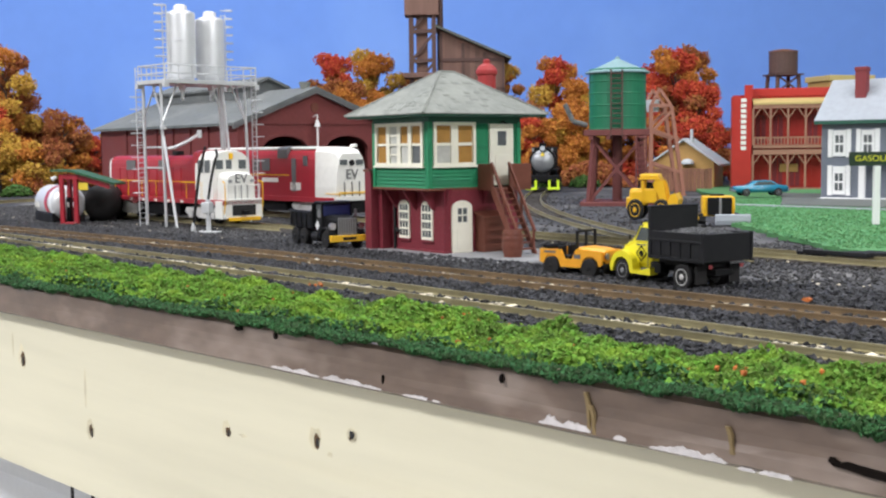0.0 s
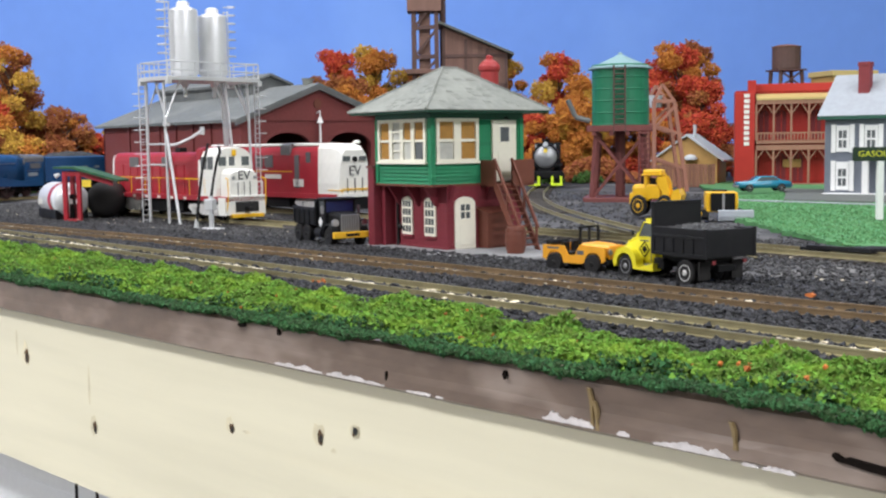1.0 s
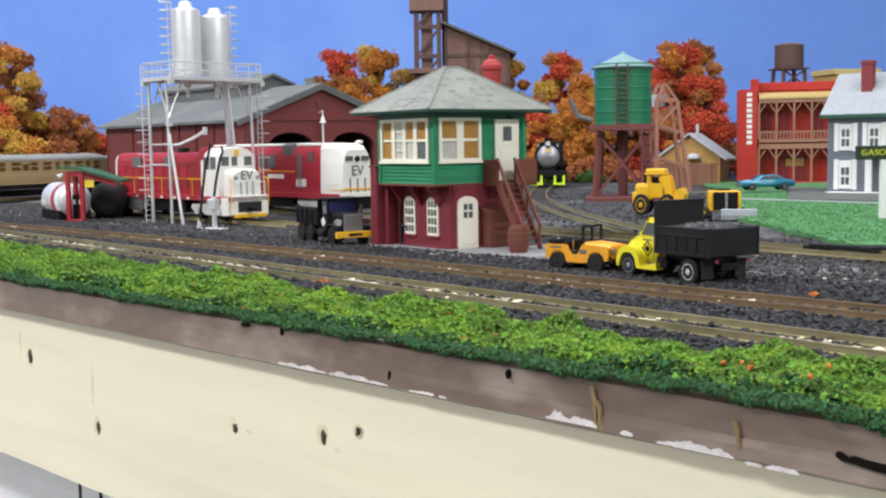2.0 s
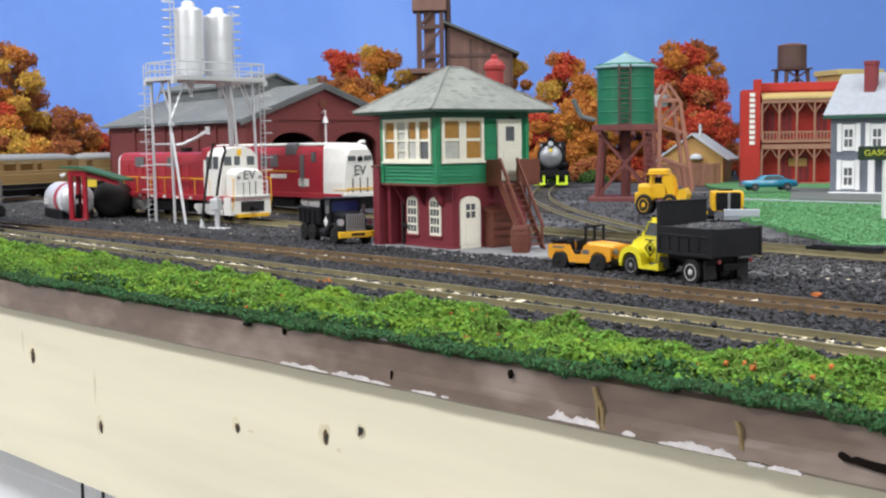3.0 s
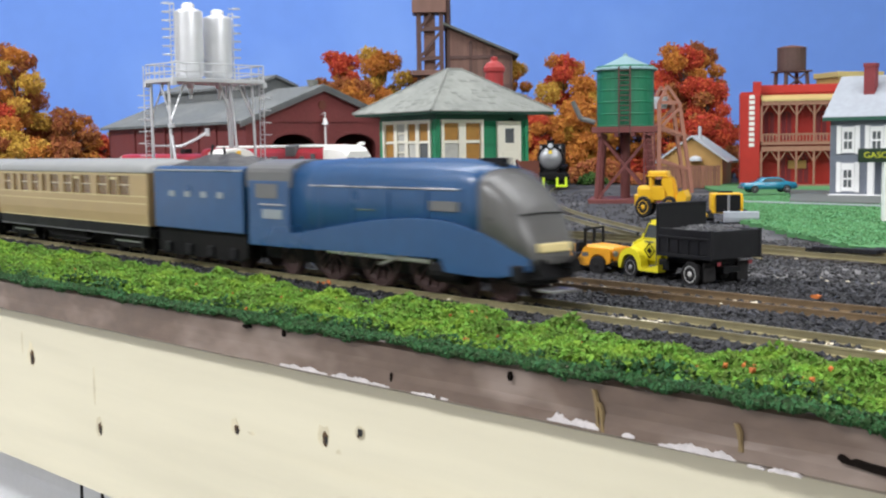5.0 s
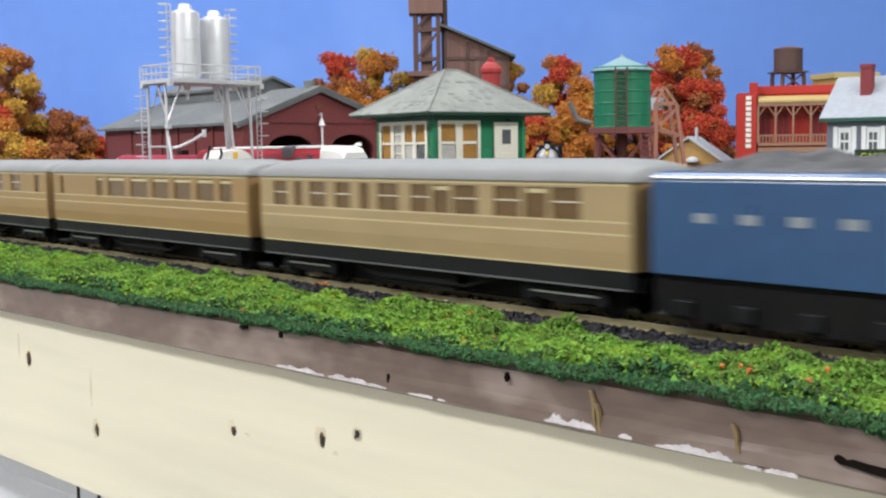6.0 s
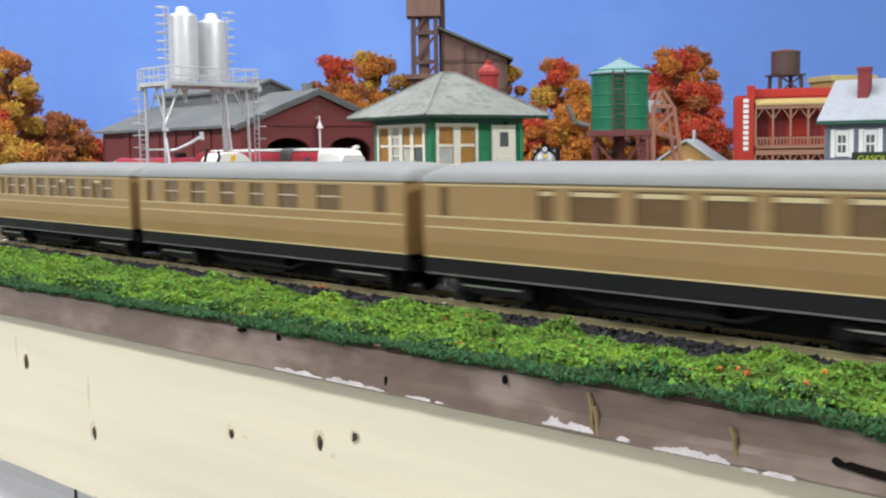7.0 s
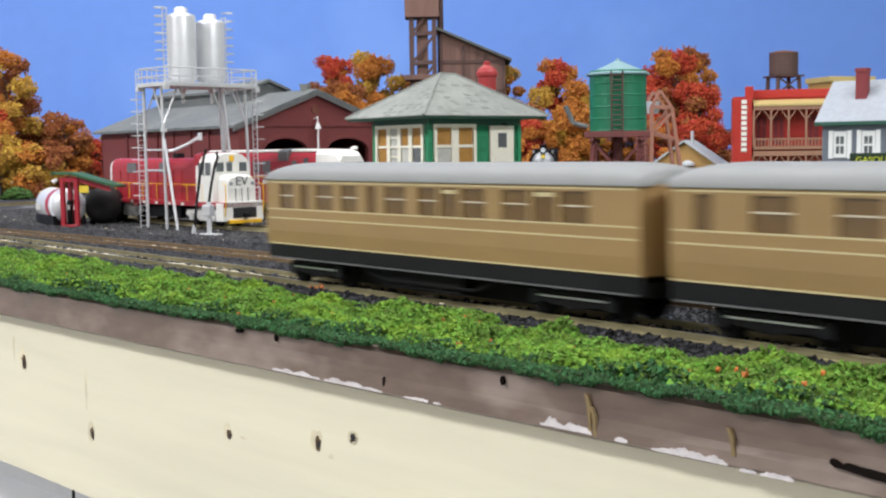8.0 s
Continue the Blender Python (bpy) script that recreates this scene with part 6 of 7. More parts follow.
def trestle():
    t = thing("timber_trestle", "pale red open timber trestle behind the water tank", "trestle", spot(0.262, 1.36, 0, 8))
    for x0, x1 in ((-16, -16), (24, 8)):
        for y in (0, 24):
            timber((x0, y, 0), (x1, y, 105), 4, M_PINKWOOD, t)
    for z in (40, 78):
        timber((-16, 0, z), (18, 0, z - 12), 3, M_PINKWOOD, t, "rail")
        timber((-16, 24, z), (18, 24, z - 12), 3, M_PINKWOOD, t, "rail")
    for y in (0, 24):
        timber((-16, y, 105), (8, y, 105), 4, M_PINKWOOD, t, "cap")
        timber((-16, y, 74), (10, y, 100), 3, M_PINKWOOD, t, "brace")
        timber((8, y, 105), (-6, y, 124), 3, M_PINKWOOD, t, "brace")
        timber((-16, y, 105), (-6, y, 124), 3, M_PINKWOOD, t, "brace")
    part("bucket", cyl((-10, 12, 98), (-10, 12, 112), 7, 8, seg=14), M_ICEGREY, t)


trestle()


def coaling_tower():
    t = thing("coaling_tower", "tall weathered brown timber coaling tower with a mono-pitch shed", "coaling tower", spot(0.055, 1.88, 0, 0))
    # boarded bin house
    prof = [(-50, 120), (52, 120), (52, 202), (-50, 246)]
    part("bin_house", prism(prof, "y", 0, 80), M_WEATHERED, t, "brown boarded bin house")
    for k in range(13):
        x = -50 + k * 7.9
        top = 246 - (x + 50 + 7) / 102 * 44
        part("board", box(x, x + 7.2, -1.0, 0.2, 118, top - 1), M_WEATHERED, t)
    for z, x0, x1 in ((196, -50, 52), (150, -50, 52)):
        part("batten", box(x0, x1, -2.4, -0.8, z, z + 5), M_DARKTIMBER, t)
    for x in (-49, -14, 20, 50):
        part("batten", box(x - 2.5, x + 2.5, -2.4, -0.8, 118, 240 - (x + 50) / 102 * 44), M_DARKTIMBER, t)
    part("roof", prism([(-58, 250), (-58, 254), (62, 202), (62, 198)], "y", -12, 92), M_TARROOF, t, "tar paper mono-pitch roof")
    for x in (-46, 48):
        for y in (4, 76):
            timber((x, y, 0), (x, y, 122), 8, M_DARKTIMBER, t, "post")
        timber((x, 4, 10), (x, 76, 110), 5, M_DARKTIMBER, t, "brace")
    # elevator shaft
    for x in (-96, -60):
        for y in (-8, 22):
            timber((x, y, 0), (x, y, 330), 7, M_DARKTIMBER, t, "shaft_post")
    part("shaft_casing", box(-88, -70, -4, 18, 0, 330), M_WEATHERED, t, "boarded elevator shaft")
    for z in (150, 196, 242, 288):
        timber((-99, -9, z), (-57, -9, z + 2), 6, M_DARKTIMBER, t, "girt")
        timber((-96, -9, z), (-60, -9, z + 44), 4, M_DARKTIMBER, t, "brace")
    part("head_house", box(-106, -52, -16, 30, 268, 330, 1), M_WEATHERED, t, "brown head house")
    part("landing", box(-108, -62, -20, 28, 170, 178, 0.8), M_WEATHERED, t)
    part("coal_pipe", tube([(-50, 8, 330), (-50, 8, 150)], 5, 8), M_DARKTIMBER, t)


coaling_tower()


def far_steam_engine():
    t = thing("steam_engine", "black steam engine with silver smokebox and lime footboards, parked", "locomotive", spot(0.132, 1.485, 0.003, -6))
    # local -y faces the yard
    part("boiler", cyl((0, 6, 38), (0, 150, 38), 16.5, seg=28), M_BLACK, t, "black boiler", smooth=False)
    front = part("smokebox", cyl((0, 0, 38), (0, 8, 38), 17, seg=28), M_BLACK, t)
    part("smokebox_door", lathe([(14.5, 0), (13.5, 2), (9, 4), (4, 5.5), (0.5, 6)], 28, None, Matrix.Translation((0, 0.2, 38)) @ Matrix.Rotation(radians(90), 4, "X")), M_BOILER, front, "silver-grey smokebox door", smooth=True)
    part("headlight", cyl((0, -6, 54), (0, 4, 54), 4.2, seg=14), M_BLACK, t)
    part("headlight_lens", cyl((0, -6.6, 54), (0, -5.9, 54), 3.2, seg=14), M_ICEGREY, t)
    part("bell", lathe([(3, 0), (2.4, 3), (1, 4.5), (0.3, 5)], 12, None, Matrix.Translation((0, -3, 44))), M_ORANGESIGN, t)
    part("stack", cyl((0, 12, 52), (0, 12, 61), 4, 5, seg=14), M_BLACK, t)
    part("pilot_beam", box(-19, 19, -12, -6, 12, 20, 0.6), M_BLACK, t)
    for s in (-1, 1):
        fb = part("footboard", box(s * 14 - 7.5, s * 14 + 7.5, -16, -11, 2, 5, 0.4), M_LIME, t, "fluorescent lime footboard")
        for k in (-5.5, 5.5):
            part("hanger", box(s * 14 + k - 1.5, s * 14 + k + 1.5, -15.6, -13, 4, 14), M_LIME, fb)
        part("cylinder", cyl((s * 17, 2, 14), (s * 17, 24, 14), 7, seg=16), M_BLACK, t)
        part("running_board", box(s * 17 - 4, s * 17 + 4, 0, 150, 26, 28), M_BLACK, t)
        part("flag", box(s * 12 - 1.2, s * 12 + 1.2, -4, -2, 50, 54), M_HUB, t)
        for y in (8, 40, 74, 108):
            part("wheel", cyl((s * 8, y, 8), (s * 11, y, 8), 8, seg=18), M_BLACK, t)
    part("frame", box(-9, 9, -8, 150, 10, 22), M_BLACK, t)
    part("cab", box(-18, 18, 150, 190, 14, 56, 1), M_BLACK, t)


far_steam_engine()


def yellow_shed():
    t = thing("tool_shed", "ochre clapboard tool shed with pale grey roof and stove pipe", "shed", spot(0.327, 1.56, 0, -24))
    w, d, e, p = 40, 62, 36, 64
    body = part("wall_shell", prism([(-w, 0), (w, 0), (w, e), (0, p), (-w, e)], "y", 0, d), M_OCHRE, t, "ochre clapboard walls")
    for k in range(14):
        z = 2 + k * 4
        half = w if z < e else w * (p - z) / (p - e)
        part("clapboard", box(-half, half, -0.9, 0.1, z, z + 3.4), M_OCHRE, body)
    for s in (-1, 1):
        part("roof_slope", prism([(0, p + 4), (0, p + 1.5), (s * (w + 9), e - 5), (s * (w + 9), e - 2.5)], "y", -6, d + 8), M_ICEGREY, t, "pale grey roof slope")
    part("stove_pipe", cyl((6, 20, 60), (6, 20, 80), 2.2, seg=10), M_ICEGREY, t)
    part("lean_heap", lathe([(9, 0), (8.5, 3), (5, 6), (1, 7)], 16, None, Matrix.Translation((6, -6, 34))), M_ICEGREY, t)


yellow_shed()


def fence():
    t = thing("board_fence", "brown vertical board fence in front of the tool shed", "fence", spot(0.305, 1.50, 0, -4))
    for k in range(17):
        part("board", box(-38 + k * 4.9, -33.6 + k * 4.9, -0.8, 0.8, 0, 29 + random.uniform(-0.5, 0.5)), M_FENCE, t)
    part("rail", box(-38, 45, 0.8, 2.2, 22, 25), M_FENCE, t)


fence()


def hotel():
    t = thing("hotel_building", "scarlet two-storey hotel with tan wooden verandas and a straw porch roof", "hotel", spot(0.431, 1.46, 0, -12))
    X0, X1, H = -62, 66, 121
    part("main_wall", box(X0, X1, 20, 90, 0, H, 0.5), M_HOTELRED, t, "scarlet main wall")
    tower = part("corner_pier", box(X0 - 2, X0 + 22, -6, 24, 0, H - 4, 0.5), M_HOTELRED, t, "scarlet sign pier")
    part("pier_cap", box(X0 + 14, X0 + 24, 4, 18, H - 4, H + 12, 0.5), M_HOTELRED, tower)
    part("parapet", box(X0 + 20, X1, 18, 24, H - 2, H + 8, 0.4), M_HOTELRED, t)
    for k in range(10):
        part("sign_bar", box(X0 + 9, X0 + 15.5, -6.8, -5.8, 52 + k * 6.6, 56.6 + k * 6.6), M_ENGWHITE, tower, "pale block of a faded vertical sign")
    part("porch_roof", prism([(-6, 108), (-6, 110.5), (22, 117), (22, 114.5)], "x", X0 + 24, X1 + 4), M_TANROOF, t, "straw coloured porch roof")
    for z in (0.0, 54.0):
        part("veranda_floor", box(X0 + 24, X1 + 2, -4, 20, z, z + 4, 0.2), M_TANWOOD, t, "tan veranda floor")
    part("veranda_beam", box(X0 + 24, X1 + 2, -5, -2, 46, 52), M_TANWOOD, t)
    part("upper_beam", box(X0 + 24, X1 + 2, -5, -2, 103, 108), M_TANWOOD, t)
    rail = part("balustrade", box(X0 + 24, X1 + 2, -4.6, -3.2, 66, 68), M_TANWOOD, t)
    for k in range(26):
        x = X0 + 26 + k * 4
        part("baluster", box(x - 0.7, x + 0.7, -4.4, -3.4, 58, 66), M_TANWOOD, rail)
    for k in range(6):
        x = X0 + 24 + k * 21
        for z0, z1 in ((4, 46), (58, 103)):
            post = part("post", box(x - 1.2, x + 1.2, -4.6, -2.2, z0, z1), M_TANWOOD, t)
            for s in (-1, 1):
                timber((x, -3.3, z1 - 13), (x + s * 9, -3.3, z1), 1.4, M_TANWOOD, t, "bracket")
    for k in range(5):
        x = X0 + 34.5 + k * 21
        for z0 in (6, 60):
            w = part("window", arched(x - 6, x + 6, z0, z0 + 36, 19.0, 20.5, 6), M_CHIMNEY if (k + (z0 > 10)) % 3 else M_HOTELRED, t, "recessed dark red window")
            part("window_bar", box(x - 0.6, x + 0.6, 18.6, 19.2, z0, z0 + 34), M_HOTELRED, w)
    part("doorway_sign", box(-4, 18, 17.6, 18.8, 24, 34), M_OCHRE, t)
    # roof tank
    r = thing("roof_tank", "small brown wooden rooftop water tank on legs", "water tank", spot(0.443, 1.51, 0.124, 10), "")
    part("tank", lathe([(17.5, 24), (18, 25.5), (18, 51), (17.5, 52.5)], 22), M_DARKTIMBER, r, "brown wooden tank staves")
    part("lid", lathe([(18.6, 52), (18.6, 53), (10, 55), (1, 56)], 22), M_FENCE, r)
    for sx in (-1, 1):
        for sy in (-1, 1):
            timber((sx * 15, sy * 15, 0), (sx * 14, sy * 14, 24), 4, M_DARKTIMBER, r, "leg")
        timber((sx * 15, -15, 1), (-sx * 15, -15, 22), 2, M_DARKTIMBER, r, "brace")
    part("deck", box(-19, 19, -19, 19, 22, 24), M_DARKTIMBER, r)


hotel()


def tan_block():
    t = thing("far_building", "tan flat-roofed building behind the hotel", "building", spot(0.60, 1.72, 0, 14))
    part("wall_shell", box(-30, 40, 0, 60, 0, 150, 0.5), M_OCHRE, t)
    part("cornice", box(-33, 43, -3, 63, 150, 158, 0.8), M_TANROOF, t)


tan_block()


def grey_house():
    t = thing("frame_house", "slate grey frame house with white shutters and light grey roof", "house", spot(0.3865, 1.180, 0, -38))
    W, D, E, P = 105, 90, 82, 121
    body = part("wall_shell", box(0, W, 0, D, 0, E, 0.3), M_HOUSEGREY, t, "slate grey clapboard walls")
    for k in range(24):
        part("clapboard", box(-0.3, W + 0.3, -0.7, 0.1, 3 + k * 3.2, 5.9 + k * 3.2), M_HOUSEGREY, body)
    part("front_slope", prism([(-7, E - 3), (-7, E), (D / 2, P + 3), (D / 2, P)], "x", -6, W + 6), M_HOUSEROOF, t, "light grey roof slope")
    part("rear_slope", prism([(D + 7, E - 3), (D + 7, E), (D / 2, P + 3), (D / 2, P)], "x", -6, W + 6), M_HOUSEROOF, t)
    part("gable", prism([(0, E), (D, E), (D / 2, P)], "x", 0.4, W - 0.4), M_HOUSEGREY, t)
    part("eave_board", box(-6, W + 6, -7.6, -6.2, E - 4, E - 0.6), M_DARKGREEN, t)
    ch = part("chimney", box(25, 36, 20, 31, 94, 133, 0.4), M_CHIMNEY, t, "dark red brick chimney")
    part("chimney_cap", box(24.4, 36.6, 19.4, 31.6, 131, 135, 0.4), M_CHIMNEY, ch)
    for x in (18, 46, 80):
        for z0, z1 in ((46, 72), (8, 36)):
            if x > 30 and z0 < 40:
                continue
            w = part("window", box(x - 6.4, x + 6.4, -1.8, -0.4, z0, z1, 0.2), M_WHITE, t, "white window frame")
            for i in range(2):
                for j in range(2):
                    part("pane", box(x - 4 + i * 4.4, x - 0.6 + i * 4.4, -2.1, -1.7, z0 + 4 + j * 9.5, z0 + 11.5 + j * 9.5), M_DARKGLASS, w)
            for s in (-1, 1):
                part("shutter", box(x + s * 9.2 - 2.3, x + s * 9.2 + 2.3, -2.2, -0.6, z0 - 1, z1 + 1, 0.2), M_WHITE, w, "white shutter")
    part("door", box(66, 80, -1.6, -0.3, 3, 36, 0.2), M_WHITE, t, "white front door")
    part("porch", box(2, 100, -14, 0, 0, 5, 0.4), M_WHITE, t, "white porch step")
    for x in (44, 95):
        part("porch_post", box(x - 3, x + 3, -13, -9, 5, 40, 0.3), M_WHITE, t)
    part("porch_roof", prism([(-15, 40), (-15, 42), (0, 46), (0, 44)], "x", 38, 101), M_HOUSEROOF, t)


grey_house()
sheet("street", [(-0.664, 1.196), (-0.30, 1.17), (-0.20, 0.97), (-0.538, 0.968)], 4.4, M_ROAD, "grey street strip before the frame house", wobble=0.002, steps=8)
kerb = part("kerb", box(0, 330, -1.6, 1.6, 0, 4.6, 0.5), M_HOUSEROOF, None, "pale kerb along the street", kind="structure")
kerb.matrix_world = pose(-0.576, 0.946, 0, 0, 0, -4)


def gas_sign():
    t = thing("gas_sign", "dark green gasoline sign with yellow letters on a white post", "sign", spot(0.299, 0.80, 0.0005, -2))
    part("board", box(-18, 46, -1.2, 1.2, 43, 52.5, 0.4), M_SIGNBLACK, t, "dark green sign board")
    lettering("GASOLINE", 5.6, Matrix.Translation((0.0, -0.00135, 0.0478)) @ pose(0, 0, 0, 90, 0, 0), M_SIGNLETTER, t, label="yellow capital letters", squeeze=1.12)
    part("post", box(-1, 3.2, -1, 3.2, 0, 43, 0.4), M_WHITE, t, "white square post")
    part("post", box(40, 43, -1, 2, 0, 43, 0.4), M_WHITE, t)
    part("foot", box(-7, 10, -5, 7, 0, 2, 0.5), M_WHITE, t)


gas_sign()


def sedan():
    t = thing("car", "turquoise blue sedan car parked before the hotel", "car", spot(0.336, 1.225, 0.005, 4))
    prof = [(-28, 4), (-28.5, 8), (-27, 10.5), (-12, 11.5), (-6, 16), (10, 16.3), (17, 12), (27, 11), (28.5, 8.5), (28, 4)]
    bm = prism(prof, "y", -10, 10)
    bmesh.ops.bevel(bm, geom=list(bm.edges), offset=1.0, segments=2, affect="EDGES")
    body = part("body", bm, M_CARBLUE, t, "turquoise car body", smooth=True)
    for s in (-1, 1):
        part("side_window", prism([(-10, 11.6), (-5, 15.2), (9, 15.4), (14.5, 12)], "y", s * 9.9, s * 10.3), M_DARKGLASS, body)
        for x in (-17, 17):
            tyre(x, s * 9.2, 4.2, 2.6, t, s=s)
    part("bumper", box(-29.4, -28, -9.5, 9.5, 5, 7, 0.3), M_HUB, body)
    part("bumper", box(28, 29.4, -9.5, 9.5, 5, 7, 0.3), M_HUB, body)


sedan()


def wheel_loader():
    t = thing("wheel_loader", "bright yellow wheel loader standing in the yard", "loader", spot(0.166, 0.912, 0.001, -22) @ Matrix.Diagonal((0.72, 0.74, 0.95, 1)))
    part("engine_hood", box(-23, -3, -8.5, 8.5, 12, 26, 3.0), M_YELLOW, t, "rounded yellow engine hood")
    part("rear_counterweight", box(-26, -21, -8, 8, 9, 19, 1.2), M_YELLOW, t)
    cab = part("cab", box(-9, 8, -8.5, 8.5, 14, 26, 1.2), M_YELLOW, t, "yellow open cab")
    for x in (-8, 7):
        for y in (-7.6, 7.6):
            part("cab_post", box(x - 1.5, x + 1.5, y - 1.3, y + 1.3, 25, 34.5, 0.3), M_YELLOW, cab)
    part("cab_roof", box(-11, 10, -10, 10, 33.6, 38, 1.8), M_YELLOW, cab, "rounded yellow cab roof")
    part("roof_lip", box(-12, 11, -10.6, 10.6, 33.2, 34.6, 0.5), M_YELLOW, cab)
    part("operator_seat", box(-5, 2, -4, 4, 25.5, 31, 0.6), M_BLACK, cab)
    part("front_frame", box(7, 20, -6, 6, 8, 18, 1.2), M_YELLOW, t)
    for s in (-1, 1):
        bm = prism([(3, 30.5), (6, 33), (12, 33.4), (15.5, 31), (18.5, 20), (19.5, 11), (11, 11), (9, 20), (4, 27)], "y", *sorted((s * 4.4, s * 9.6)))
        bmesh.ops.bevel(bm, geom=list(bm.edges), offset=1.1, segments=2, affect="EDGES")
        part("lift_arm", bm, M_YELLOW, t, "broad curved yellow lift arm")
        for x in (-15, 13):
            tyre(x, s * 11.5, 8.8, 6.5, t, M_YELLOW, s=s)
        part("head_lamp", cyl((9.6, s * 7, 30.2), (11.4, s * 7, 30.2), 1.3, seg=10), M_HUB, t)
    bucket = part("bucket", prism([(20, 10), (29, 11), (31, 17), (28, 22), (23, 20.5), (20, 16)], "y", -13, 13), M_YELLOW, t, "yellow bucket")
    for y in (-13.4, 12.6):
        part("bucket_cheek", prism([(19.6, 9.6), (29.4, 10.6), (31.6, 17), (28.2, 22.6), (22.6, 21)], "y", y, y + 0.8), M_YELLOW, bucket)
    part("exhaust", cyl((-14, 2, 25), (-14, 2, 34), 1.1, seg=8), M_BLACK, t)


wheel_loader()


def bulldozer():
    t = thing("bulldozer", "yellow crawler bulldozer with grey blade and black radiator", "bulldozer", spot(0.203, 0.845, 0.001, -9) @ Matrix.Scale(0.86, 4))
    part("body", box(-13, 13, 4, 34, 7, 23.5, 0.8), M_YELLOW, t, "yellow bulldozer body")
    part("radiator", box(-9.5, 10.5, 2.6, 4.4, 8, 23, 0.4), M_BLACK, t, "black radiator")
    part("radiator_bar", box(0, 2, 1.8, 3, 7.5, 23), M_HUB, t)
    part("seat", box(-6, 6, 26, 34, 20, 25, 0.6), M_BLACK, t)
    blade = part("blade", prism([(-6.4, 0), (-7.6, 0.4), (-8.6, 4), (-8.0, 8.6), (-6.8, 9.4), (-7.2, 4)], "x", -4, 25), M_HOUSEROOF, t, "worn pale grey blade")
    for s in (-1, 1):
        tr = part("track", prism([(2, 3), (5, 0.3), (32, 0.3), (36, 4), (34, 9), (5, 9)], "x", s * 14 - 3, s * 14 + 3), M_BLACK, t, "black crawler track")
        part("push_arm", box(s * 18 - 1, s * 18 + 1, -6, 22, 5, 7.5, 0.3), M_YELLOW, t)
        part("side_plate", box(s * 12 - 1.2, s * 12 + 1.2, 3, 34, 12, 21, 0.4), M_YELLOW, t)


bulldozer()

# ---- autumn trees along the backdrop ----


def tree(right, deep, top, width, colours, seed, low=0.35, bare=0.0):
    """A tapered trunk with limbs, and a crown of many small foam clumps in two or three tints. top and width in metres."""
    rng = np.random.RandomState(seed)
    m = spot(right, deep)
    ox, oy = m.translation.x, m.translation.y
    t = thing("tree", f"autumn model tree with {colours[0]} and {colours[-1]} foliage", "tree", Matrix.Translation((ox, oy, 0)), "autumn trees")
    bm = bmesh.new()
    H = top * 1000
    bend = rng.uniform(-6, 6, 2)
    pts = [Vector((bend[0] * u * u, bend[1] * u * u, H * 0.82 * u)) for u in np.linspace(0, 1, 6)]
    for i in range(5):
        cyl(pts[i], pts[i + 1], 3.2 * (1 - i / 5.5), 3.2 * (1 - (i + 1) / 5.5), seg=7, bm=bm)
    n = 13
    centres = []
    for k in range(n):
        u = low + (0.97 - low) * (k + 0.5) / n
        a = k * 2.4 + rng.uniform(-0.4, 0.4)
        spread = width * 500 * (0.35 + 0.75 * math.sin(math.pi * min(1, (u - low) / (1 - low) * 0.85 + 0.12))) * rng.uniform(0.45, 0.95)
        base = Vector((bend[0] * u * u, bend[1] * u * u, H * u * 0.8))
        tip = Vector((math.cos(a) * spread, math.sin(a) * spread, H * u))
        cyl(base, tip, 1.2, 0.4, seg=5, bm=bm)
        centres.append((tip, width * 1000 * rng.uniform(0.15, 0.25)))
        if k % 2:
            centres.append((base.lerp(tip, 0.45) + Vector((0, 0, H * 0.05)), width * 1000 * rng.uniform(0.12, 0.19)))
    centres.append((Vector((bend[0], bend[1], H * 0.93)), width * 190))
    part("trunk", bm, M_TRUNK, t, "thin brown trunk and limbs")
    groups = {}
    for k, (c, r) in enumerate(centres):
        col = colours[int(rng.randint(len(colours)))]
        cnt = int(380 * (r / 14) ** 2 * (1 - bare))
        d = rng.normal(size=(cnt, 3))
        d /= np.linalg.norm(d, axis=1)[:, None]
        rad = r * (0.45 + 0.62 * rng.rand(cnt, 1) ** 0.8)
        wob = 1 + 0.25 * np.sin(d[:, :1] * 5 + k) * np.cos(d[:, 1:2] * 6 + 2 * k)
        p = np.array(c)[None] + d * rad * wob * np.array([1, 1, 0.8])
        groups.setdefault(col, []).append(p)
    np.random.seed(seed)
    for col, ps in groups.items():
        ps = np.concatenate(ps) * MM
        ob = scatter("crown", ps, np.random.uniform(0.0009, 0.0022, len(ps)), LEAF[col], "clump", t, f"clumps of {col} foliage", kind="")
    return t


